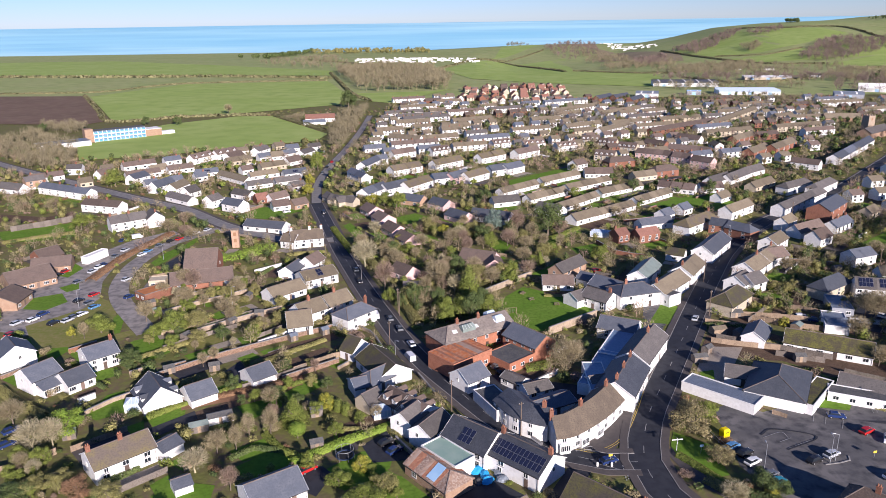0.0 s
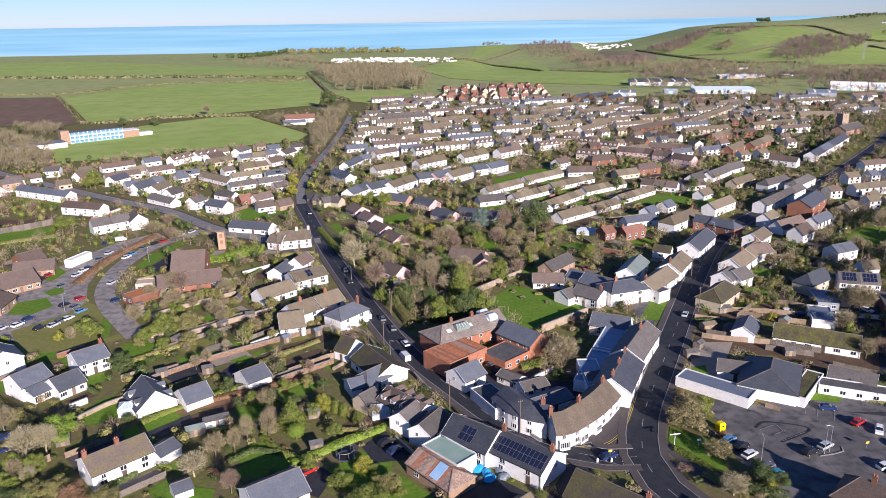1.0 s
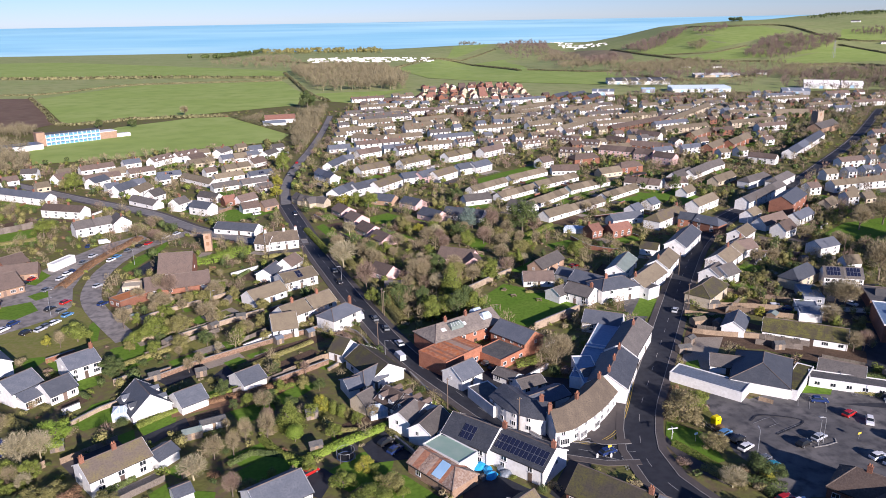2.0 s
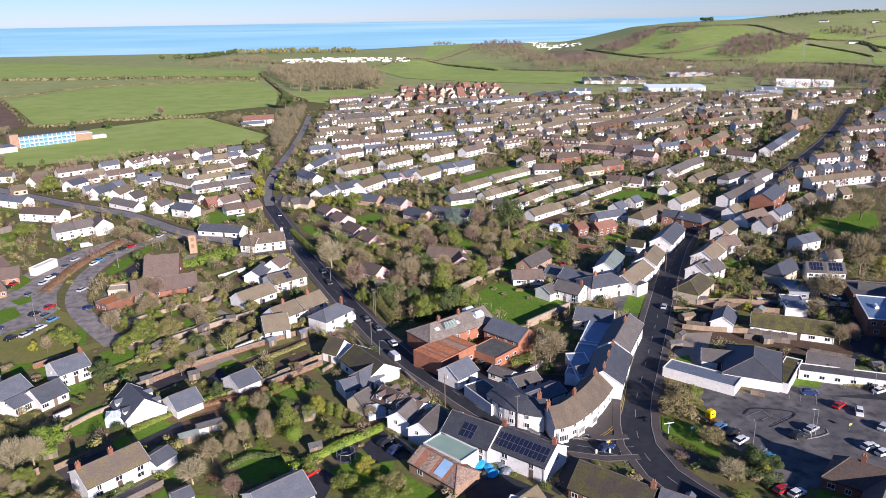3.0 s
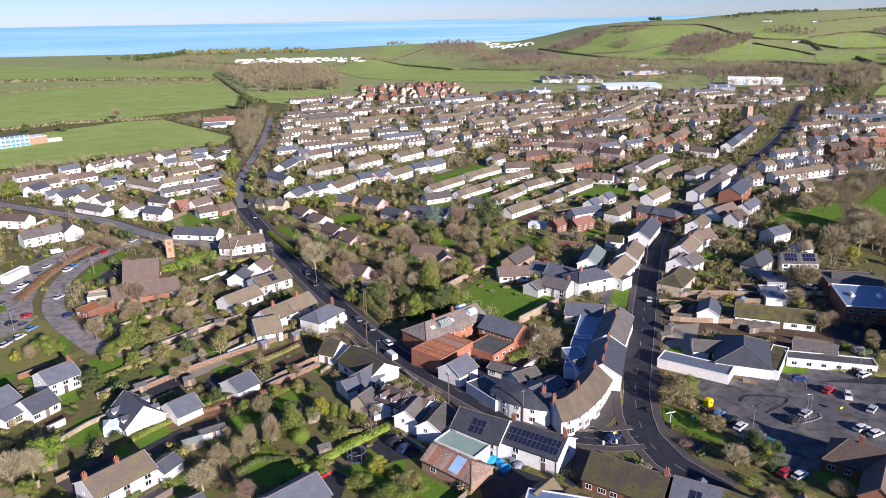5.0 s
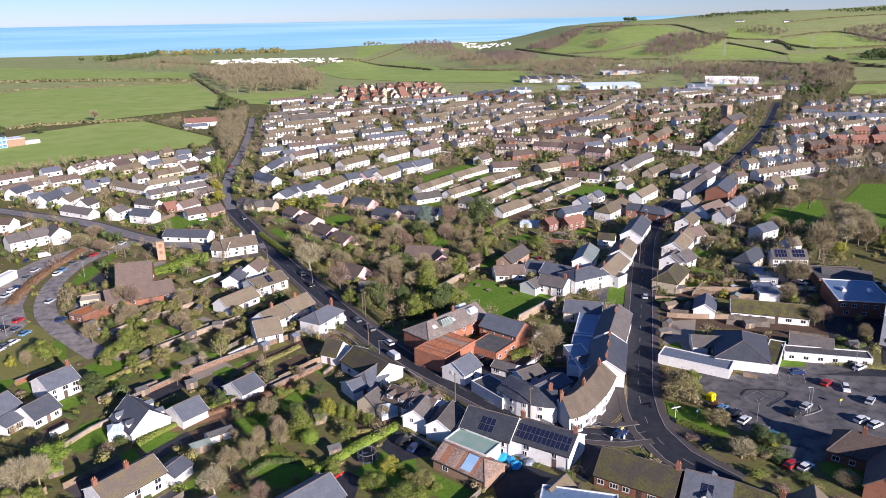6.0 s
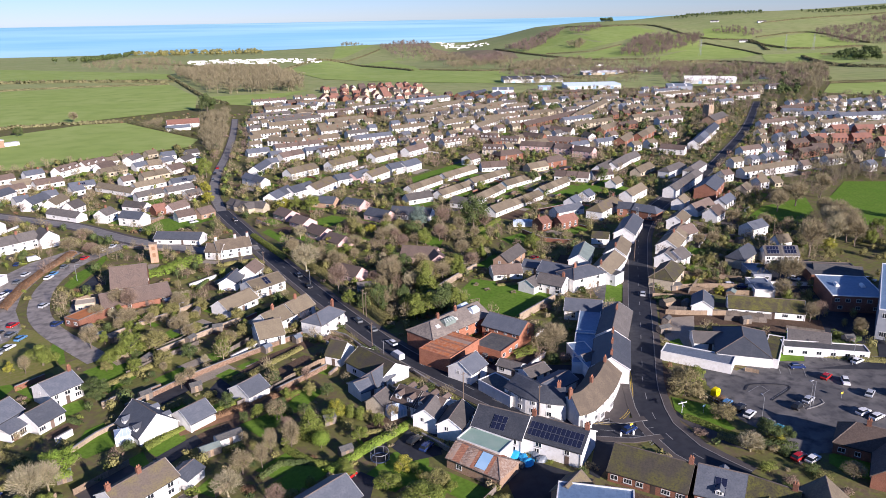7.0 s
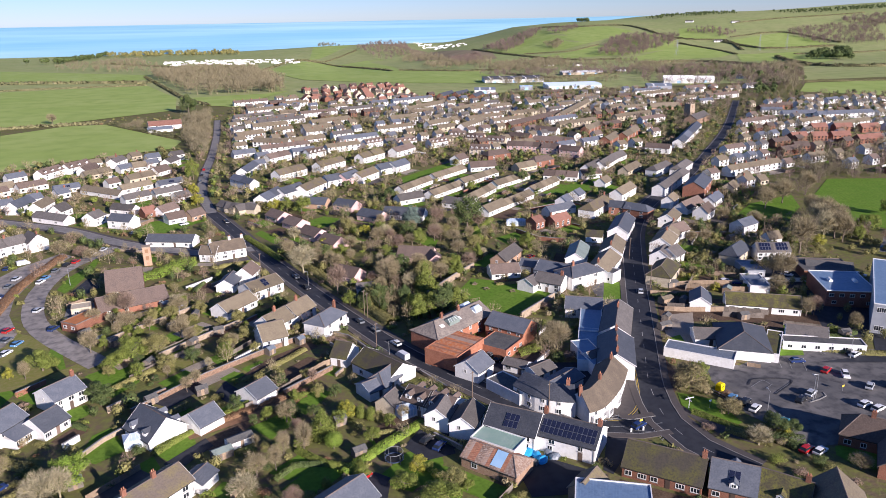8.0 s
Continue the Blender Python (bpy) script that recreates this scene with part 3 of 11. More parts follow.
def flat_building(x, y, yaw, L, W, h, r, wall, roof, win=3, lights=0, upper=0, cap="", end=0):
    """A flat-roofed building with a low parapet."""
    FOOT.append((x, y, math.radians(yaw), L, W))
    root = empty("flat_roofed_building", x, y, yaw)
    tagged(root, "flat-roofed %s building with %s roof" % (WALL_WORDS.get(wall, wall), ROOF_WORDS.get(roof, roof)), "building")
    a, b = L / 2, W / 2
    bm = bmesh.new()
    add_box(bm, -a, -b, -2.0, a, b, h - 0.12)
    part("wall", bm, wall, root)
    bm = bmesh.new()
    slab(bm, [(-a + 0.18, -b + 0.18, h), (a - 0.18, -b + 0.18, h), (a - 0.18, b - 0.18, h), (-a + 0.18, b - 0.18, h)], [[0, 1, 2, 3]], 0.11)
    part("roof", bm, roof, root)
    bm = bmesh.new()
    for q in ((-a - .05, -b - .05, a + .05, -b + .18), (-a - .05, b - .18, a + .05, b + .05), (-a - .05, -b + .18, -a + .18, b - .18), (a - .18, -b + .18, a + .05, b - .18)):
        add_box(bm, q[0], q[1], h - 0.115, q[2], q[3], h + 0.22)
    part("parapet", bm, cap or (wall if wall != "brick" else "ridge_cap"), root)
    if roof == "rust":
        sheets(root, L - 0.5, -b + 0.25, h + 0.06, b - 0.25, h + 0.06)
    n = max(0, min(win, int(L / 3)))
    for k in range(lights):
        bm = bmesh.new()
        loft(bm, ((-0.6, -1.4, 0.6, 1.4, h - 0.05), (-0.6, -1.4, 0.6, 1.4, h + 0.5), (-0.3, -1.3, 0.3, 1.3, h + 0.9)))
        put(part("rooflight", bm, "frame_white", root), pose(-a + L * (k + 0.5) / lights, 0, 0))
    for k in range(end):
        for z in (1.8, h - 1.8) if h > 5 else (1.6,):
            put(part("window", window_mesh(2.4, 1.6, 3), None, root), pose(-a - 0.012, -b + W * (k + 0.5) / end, z, 0, 0, -90))
    for k in range(upper):
        put(part("window", window_mesh(1.5, 1.1), None, root), pose(-a + L * (k + 0.5) / upper, -b - 0.012, h - 1.5))
    if h > 3.4 or wall != "white" or win >= 6:
        for k in range(n):
            put(part("window", window_mesh(1.4, 1.1), None, root), pose(-a + L * (k + 0.5) / n, -b - 0.012, min(1.6, h - 1.2)))
    return root


def hall(x, y, yaw, L, W, e, r, spans, wall, roof):
    """A works hall: low pitched spans side by side, each W deep, with gable walls and a big door."""
    FOOT.append((x, y, math.radians(yaw), L, W * spans))
    root = tagged(empty("works_hall", x, y, yaw), "long low %s works hall with %s roof" % (WALL_WORDS[wall], ROOF_WORDS.get(roof, "pale glazed")), "hall")
    a = L / 2
    for k in range(spans):
        y0 = (k - (spans - 1) / 2) * W
        bm = bmesh.new()
        v = [bm.verts.new(p) for p in [(sx * a, y0 + sy * W / 2 * 0.995, z) for sx in (-1, 1) for sy in (-1, 1) for z in (-2, e)] + [(-a, y0, r - 0.1), (a, y0, r - 0.1)]]
        for f in ((0, 4, 5, 1), (2, 3, 7, 6), (0, 1, 8, 3, 2), (4, 6, 7, 9, 5)):
            bm.faces.new([v[q] for q in f])
        bmesh.ops.recalc_face_normals(bm, faces=bm.faces[:])
        part("wall", bm, wall, root)
        bm = bmesh.new()
        vs, fs, _, _ = roof_shape(L, W, e, r, 0, 0.0, 0.4)
        slab(bm, [(p[0], p[1] * 0.99 + y0, p[2]) for p in vs], fs, 0.15)
        rf = part("roof", bm, roof, root)
        n = max(2, int(L / 16)) if roof not in ("white", "pale_glazing") else 0
        for q in range(n):
            bm = bmesh.new()
            xx, s = -a + L * (q + 0.5) / n, (r - e) / (W / 2)
            vs = [(xx - 0.9, y0 - W * 0.42, e + W * 0.08 * s + 0.12), (xx + 0.9, y0 - W * 0.42, e + W * 0.08 * s + 0.12), (xx + 0.9, y0 - W * 0.08, e + W * 0.42 * s + 0.12), (xx - 0.9, y0 - W * 0.08, e + W * 0.42 * s + 0.12)]
            slab(bm, vs, [[0, 1, 2, 3]], 0.1)
            part("rooflight", bm, "frame_white", rf)
    for q in range(max(1, int(L / 22))):
        bm = bmesh.new()
        xx = -a + L * (q + 0.5) / max(1, int(L / 22))
        add_box(bm, xx - 2.2, -W * spans / 2 - 0.08, -0.1, xx + 2.2, -W * spans / 2 + 0.02, 3.6)
        part("door", bm, "blue_panel", root)
    return root


# ---- roads ----
def smooth_line(pts, step=6.0):
    """Points along a soft curve through pts."""
    P = [Vector((p[0], p[1])) for p in pts]
    P = [P[0] * 2 - P[1]] + P + [P[-1] * 2 - P[-2]]
    out = []
    for i in range(1, len(P) - 2):
        p0, p1, p2, p3 = P[i - 1:i + 3]
        n = max(1, int((p2 - p1).length / step))
        for k in range(n):
            t = k / n
            out.append(0.5 * ((2 * p1) + (p2 - p0) * t + (2 * p0 - 5 * p1 + 4 * p2 - p3) * t * t + (3 * p1 - p0 - 3 * p2 + p3) * t ** 3))
    out.append(P[-2])
    return out


def ribbon(bm, line, off0, off1, z0, z1=None, mi=0):
    """A strip between two offsets from a line; with z1 a raised strip with sides."""
    rows = []
    for i, p in enumerate(line):
        d = (line[min(i + 1, len(line) - 1)] - line[max(i - 1, 0)]).normalized()
        nrm = Vector((-d.y, d.x))
        q = [p + nrm * off0, p + nrm * off1]
        zz = z0 if z1 is None else z1
        row = [bm.verts.new((c.x, c.y, ground(c.x, c.y) + zz)) for c in q]
        if z1 is not None:
            row += [bm.verts.new((c.x, c.y, ground(c.x, c.y) + z0)) for c in q]
        rows.append(row)
    for A, B in zip(rows, rows[1:]):
        bm.faces.new((A[1], A[0], B[0], B[1]) if off1 > off0 else (A[0], A[1], B[1], B[0])).material_index = mi
        if z1 is not None:
            bm.faces.new((A[0], A[2], B[2], B[0])).material_index = mi
            bm.faces.new((A[1], B[1], B[3], A[3])).material_index = mi
    bmesh.ops.recalc_face_normals(bm, faces=bm.faces[:])


ROADS = []
OPEN = []
LAID = [0]
TENDED = []


def tended(name, pts):
    """Ground kept tidy, with little wild planting."""
    TENDED.append(pts)



def road_strip(name, pts, width, paths=(1.8, 1.8), dashes=True, mat="asphalt"):
    line = smooth_line(pts)
    step = 0.005 * len(ROADS)
    ROADS.append((line, width / 2 + max(paths)))
    bm = bmesh.new()
    ribbon(bm, line, -width / 2, width / 2, 0.105 + step)
    rd = tagged(new("road", mesh_of("road", bm, mat)), "dark asphalt road through the town" if mat == "asphalt" else "worn grey tarmac lane", "road", kind="structure")
    for sgn, pw in zip((1, -1), paths):
        if pw:
            bm = bmesh.new()
            ribbon(bm, line, sgn * (width / 2 + 0.003), sgn * (width / 2 + 0.18), -0.3, 0.2 + step)
            tagged(new("kerb", mesh_of("kerb", bm, "kerb")), "pale concrete kerb beside the road", "kerb", kind="structure")
            bm = bmesh.new()
            ribbon(bm, line, sgn * (width / 2 + 0.183), sgn * (width / 2 + 0.18 + pw), -0.3, 0.195 + step)
            tagged(new("pavement", mesh_of("pavement", bm, "pavement")), "grey tarmac pavement beside the road", "pavement", kind="structure")
    if dashes:
        bm = bmesh.new()
        fine = smooth_line(pts, 1.5)
        k = 0
        while k + 3 < len(fine):
            ribbon(bm, fine[k:k + 3], -0.07, 0.07, 0.113 + step)
            k += 6
        part("centre_line", bm, "paint_white", rd)
    return rd


def patch(name, pts, mat="lawn", lift=0.04, grid=0.0, label="", category="", kind="structure"):
    """A sheet of ground in a polygon, draped over the land."""
    from mathutils.geometry import delaunay_2d_cdt
    P = [Vector((p[0], p[1])) for p in pts]
    LAID[0] += 1
    lift += 0.0015 + 0.003 * (LAID[0] % 16)
    if category != "plot":
        OPEN.append([tuple(p) for p in pts])
    n = len(P)
    pts2, edges = [], []
    for i in range(n):
        A, B = P[i], P[(i + 1) % n]
        m = max(1, int((B - A).length / grid)) if grid else 1
        for k in range(m):
            pts2.append(A + (B - A) * (k / m))
    edges = [(i, (i + 1) % len(pts2)) for i in range(len(pts2))]
    if grid:
        xs, ys = [p.x for p in P], [p.y for p in P]
        gx = min(xs)
        while gx < max(xs):
            gy = min(ys)
            while gy < max(ys):
                pts2.append(Vector((gx + 0.01, gy + 0.013)))
                gy += grid
            gx += grid
    vs, _, fs, _, _, _ = delaunay_2d_cdt(pts2, edges, [], 1, 0.001)
    bm = bmesh.new()
    bv = [bm.verts.new((v.x, v.y, ground(v.x, v.y) + lift)) for v in vs]
    for f in fs:
        try:
            bm.faces.new([bv[i] for i in f])
        except ValueError:
            pass
    loose = [v for v in bm.verts if not v.link_faces]
    bmesh.ops.delete(bm, geom=loose, context='VERTS')
    bmesh.ops.recalc_face_normals(bm, faces=bm.faces[:])
    if bm.faces and sum(f.normal.z for f in bm.faces) < 0:
        bmesh.ops.reverse_faces(bm, faces=bm.faces[:])
    ob = new(name, mesh_of(name, bm, mat))
    words = {"lawn": "mown green lawn", "verge": "rough tan-green grass verge", "field": "green pasture field behind hedges", "field_dull": "dull green winter field", "field_stubble": "pale stubble field", "field_plough": "brown ploughed field",
             "tarmac_worn": "worn grey tarmac car park surface", "tarmac_pale": "pale grey tarmac drive", "tarmac_mid": "grey tarmac yard", "asphalt": "dark asphalt yard", "gravel": "pale gravel yard", "soil": "bare brown garden soil, also laid for shaded plots", "bracken": "russet dead bracken bank", "pavement": "grey tarmac footway"}
    return tagged(ob, label or words.get(mat, mat), category or ("field" if "field" in mat else "lawn" if mat == "lawn" else "ground"), kind=kind)


# ---- the sheet of land and the sea ----
def land_sheet():
    def steps(marks):
        out = []
        for a, b, s in marks:
            k = max(1, round((b - a) / s))
            out += [a + (b - a) * i / k for i in range(k)]
        return out + [marks[-1][1]]
    xs = steps(((-9000, -3000, 500), (-3000, -1000, 100), (-1000, 1800, 40), (1800, 4000, 100), (4000, 9000, 500)))
    ys = steps(((-1200, 0, 200), (0, 900, 100), (900, 2600, 30), (2600, 4300, 50)))
    bm = bmesh.new()
    rows = [[bm.verts.new((x, y, ground(x, y))) for x in xs] for y in ys]
    for A, B in zip(rows, rows[1:]):
        for i in range(len(xs) - 1):
            bm.faces.new((A[i], A[i + 1], B[i + 1], B[i]))
    for f in bm.faces:
        f.smooth = True
        f.material_index = 1 if f.calc_center_median().y > 907 else 0
    tagged(new("ground", mesh_of("ground", bm, "garden", "field_dull")), "rough green and brown ground of gardens and fields", "ground", kind="structure")
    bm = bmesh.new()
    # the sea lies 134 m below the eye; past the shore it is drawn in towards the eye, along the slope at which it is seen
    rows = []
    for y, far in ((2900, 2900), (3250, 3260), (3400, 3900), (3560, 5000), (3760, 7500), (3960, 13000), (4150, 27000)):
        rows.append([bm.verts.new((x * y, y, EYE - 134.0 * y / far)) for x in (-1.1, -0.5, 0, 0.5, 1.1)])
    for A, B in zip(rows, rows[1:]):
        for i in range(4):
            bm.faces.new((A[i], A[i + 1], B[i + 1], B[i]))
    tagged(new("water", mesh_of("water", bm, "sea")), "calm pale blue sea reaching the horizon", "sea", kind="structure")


land_sheet()


def church_tower(x, y):
    FOOT.append((x, y, 0, 5, 5))
    root = tagged(empty("church_tower", x, y, 8), "slim buff stone bell tower beside the church hall", "tower")
    bm = bmesh.new()
    add_box(bm, -1.5, -1.5, -2, 1.5, 1.5, 7.6)
    part("shaft", bm, "buff", root)
    bm = bmesh.new()
    add_box(bm, -1.65, -1.65, 7.602, 1.65, 1.65, 8.0)
    part("cap", bm, "stone", root)
    for z in (5.4, 2.6):
        bm = bmesh.new()
        add_box(bm, -0.6, -1.6, z, 0.6, -1.5, z + 1.5)
        part("louvre", bm, "brown_panel", root)


def curved_terrace(pts, W, e, r, wall, roof, chims=(), win=1.0, bays=()):
    """A row of old houses that follows a bend of the street: front eaves along pts, W deep to the left of the way."""
    line = smooth_line(pts, 1.6)
    n = len(line)
    dirs = [(line[min(i + 1, n - 1)] - line[max(i - 1, 0)]).normalized() for i in range(n)]
    nr = [Vector((-d.y, d.x)) for d in dirs]
    c = line[n // 2] + nr[n // 2] * W / 2
    zc = ground(c.x, c.y)
    root = tagged(empty("curved_terrace", c.x, c.y, 0), "%s terrace curving along the street under %s roof" % (WALL_WORDS[wall], ROOF_WORDS[roof]), "building")
    for p, q in zip(line[::4], nr[::4]):
        k = p + q * W / 2
        FOOT.append((k.x, k.y, math.atan2(-q.x, q.y), 7, W))

    def loc(p, z):
        return (p.x - c.x, p.y - c.y, z)
    bm = bmesh.new()
    rows = []
    for p, q in zip(line, nr):
        rows.append([bm.verts.new(loc(p, -2.5)), bm.verts.new(loc(p, e - 0.08)), bm.verts.new(loc(p + q * W / 2, r - 0.16)), bm.verts.new(loc(p + q * W, e - 0.08)), bm.verts.new(loc(p + q * W, -2.5))])
    for A, B in zip(rows, rows[1:]):
        for k in range(4):
            bm.faces.new((A[k], B[k], B[k + 1], A[k + 1]))
    bm.faces.new(rows[0])
    bm.faces.new(rows[-1][::-1])
    bmesh.ops.recalc_face_normals(bm, faces=bm.faces[:])
    part("wall", bm, wall, root)
    bm = bmesh.new()
    vs, fs = [], []
    s = (r - e) / (W / 2)
    for p, q in zip(line, nr):
        vs += [loc(p - q * 0.35, e - 0.35 * s), loc(p + q * W / 2, r), loc(p + q * (W + 0.35), e - 0.35 * s)]
    for i in range(n - 1):
        a = i * 3
        fs += [[a, a + 3, a + 4, a + 1], [a + 1, a + 4, a + 5, a + 2]]
    slab(bm, vs, fs, 0.2)
    rf = part("roof", bm, roof, root)
    for t in chims:
        i = min(n - 1, int(t * (n - 1)))
        p = line[i] + nr[i] * W / 2
        ch = chimney(root, 0, 0, r - 1.2, r + 1.2, "brick")
        ch.matrix_basis = pose(p.x - c.x, p.y - c.y, 0, 0, 0, math.degrees(math.atan2(dirs[i].y, dirs[i].x)))
    for t in bays:
        i = min(n - 1, int(t * (n - 1)))
        p = line[i]
        m = pose(p.x - c.x, p.y - c.y, 0, 0, 0, math.degrees(math.atan2(dirs[i].y, dirs[i].x)))
        bm = bmesh.new()
        loft(bm, ((-1.3, -0.8, 1.3, -0.003, -0.5), (-1.3, -0.8, 1.3, -0.003, 2.5), (-1.4, -0.9, 1.4, -0.003, 2.55), (-1.0, -0.5, 1.0, -0.003, 2.75)))
        bay = put(part("bay_window", bm, "frame_white", root, "white projecting shop bay"), m)
        put(part("window", window_mesh(2.3, 1.5, 4), None, bay), pose(0, -0.815, 1.5))
    step = max(2, int(2.6 / 1.6 / win))
    for si, z in enumerate((1.4, e - 1.1) if e > 3.8 else (1.4,)):
        for i in range(1, n - 1, step):
            p = line[i] - nr[i] * 0.015
            m = pose(p.x - c.x, p.y - c.y, z, 0, 0, math.degrees(math.atan2(dirs[i].y, dirs[i].x)))
            put(part("window", window_mesh(1.0 if si else 1.3, 1.0 if si else 1.2), None, root), m)
    return root

# ---- planting ----
def cloud(rng, lobes, n, size, flat=0.0):
    """Many small leaf sprays over the skins of several lobes (cx, cy, cz, rx, ry, rz)."""
    verts, faces = [], []
    vol = [l[3] * l[4] for l in lobes]
    for lobe, k in zip(lobes, [max(4, round(n * v / sum(vol))) for v in vol]):
        c, r = Vector(lobe[:3]), lobe[3:]
        for _ in range(k):
            d = Vector((rng.gauss(0, 1), rng.gauss(0, 1), rng.gauss(0.15, 1))).normalized()
            q = rng.uniform(0.62, 1.05)
            p = c + Vector((d.x * r[0], d.y * r[1], d.z * r[2])) * q
            nrm = (d + Vector((rng.uniform(-1, 1), rng.uniform(-1, 1), rng.uniform(-0.6, 1))) * 0.55).normalized()
            u = nrm.orthogonal().normalized()
            u.rotate(Matrix.Rotation(rng.uniform(0, 6.28), 3, nrm))
            w = nrm.cross(u)
            s = size * rng.uniform(0.6, 1.25)
            i = len(verts)
            bend = nrm * s * 0.2
            verts += [p - u * s + w * s * 0.62, p - u * s - w * s * 0.62, p + u * s - bend]
            faces.append((i, i + 1, i + 2))
    return verts, faces


def limb(verts, faces, a, b, ra, rb):
    d = (b - a).normalized()
    u = d.orthogonal().normalized()
    w = d.cross(u)
    i = len(verts)
    for c, r in ((a, ra), (b, rb)):
        for k in range(4):
            verts.append(c + (u * math.cos(k * 1.5708) + w * math.sin(k * 1.5708)) * r)
    for k in range(4):
        j = (k + 1) % 4
        faces.append((i + k, i + j, i + 4 + j, i + 4 + k))


def bare_frame(rng, height, spread, levels=4, twigs=900, tw=0.035):
    """Trunk with limbs, and apart from it the fine twigs of the crown; a tree without leaves, of unit shape height x spread."""
    tv, tf, cv, cf = [], [], [], []
    tips = []

    def grow(a, d, length, r, level):
        b = a + d * length
        limb(tv, tf, a, b, r, r * 0.62)
        if level >= levels:
            tips.append((a, b))
            return
        for k in range(3 if level < 3 else 2):
            nd = (d + Vector((rng.uniform(-1, 1) * spread, rng.uniform(-1, 1) * spread, rng.uniform(-0.15, 0.5)))).normalized()
            grow(a + d * length * rng.uniform(0.6, 1.0), nd, length * rng.uniform(0.62, 0.8), r * 0.58, level + 1)

    grow(Vector((0, 0, -0.3)), Vector((rng.uniform(-.06, .06), rng.uniform(-.06, .06), 1)).normalized(), height * 0.30, height * 0.028, 0)
    for k in range(twigs):
        a, b = rng.choice(tips)
        p = a.lerp(b, rng.uniform(0.1, 1.0))
        d = ((b - a).normalized() + Vector((rng.uniform(-1, 1), rng.uniform(-1, 1), rng.uniform(-0.5, 0.9)))).normalized()
        l = height * rng.uniform(0.06, 0.15)
        s = d.orthogonal().normalized() * tw
        i = len(cv)
        cv += [p - s, p + s, p + d * l + s * 0.3]
        cf.append((i, i + 1, i + 2))
    # the fine outer twigs fill a rounded crown
    for k in range(int(twigs * 1.1)):
        d = Vector((rng.gauss(0, 1), rng.gauss(0, 1), rng.gauss(0.1, 1))).normalized()
        q = rng.uniform(0.12, 1.0) ** 0.45 * (0.88 + 0.2 * noise.noise(d * 2.2 + Vector((height, spread, 1))))
        p = Vector((d.x * 4.1 * q, d.y * 4.1 * q, height * 0.6 + d.z * height * 0.4 * q))
        g = (d * 0.8 + Vector((rng.uniform(-.6, .6), rng.uniform(-.6, .6), rng.uniform(0.1, 1.0)))).normalized()
        l = height * rng.uniform(0.05, 0.12)
        s = g.orthogonal().normalized() * tw * 0.9
        s.rotate(Matrix.Rotation(rng.uniform(0, 6.28), 3, g))
        i = len(cv)
        cv += [p - g * l * 0.5 - s, p - g * l * 0.5 + s, p + g * l * 0.6]
        cf.append((i, i + 1, i + 2))
    return tv, tf, cv, cf


def raw_mesh(name, verts, faces, mat):
    me = bpy.data.meshes.new(name)
    me.from_pydata([tuple(v) for v in verts], [], faces)
    me.materials.append(MATS[mat])
    me.update()
    return me


TREE_KINDS = {
    # kind: crown material, form, words
    "leaf": ("leaf", "broad", "green leafy evergreen tree"),
    "dark": ("leaf_dark", "broad", "dense dark green evergreen tree"),
    "blue": ("leaf_blue", "broad", "blue-grey cedar tree"),
    "yellow": ("leaf_yellow", "broad", "golden yellow-green conifer bush"),
    "olive": ("leaf_olive", "broad", "olive-brown ivy-clad tree"),
    "brown": ("leaf_brown", "broad", "russet brown leafy bush"),
    "conifer": ("leaf", "cone", "tall green conifer tree"),
    "bright": ("leaf_bright", "broad", "bright yellow-green feathery conifer"),
    "ball": ("leaf_bright", "ball", "clipped round light green topiary tree"),
    "bare": ("twig", "bare", "bare brown winter tree"),
    "redbare": ("twig_red", "bare", "bare reddish-brown winter tree"),
    "pale": ("twig_pale", "bare", "bare straw-coloured winter tree"),
    "twiggy": ("twig_olive", "broad", "large olive-brown tree dense with fine twigs"),
    "column": ("leaf", "column", "clipped green columnar yew"),
    "silver": ("twig", "bare", "bare silvery winter tree with dense twigs"),
}
TREES = {}


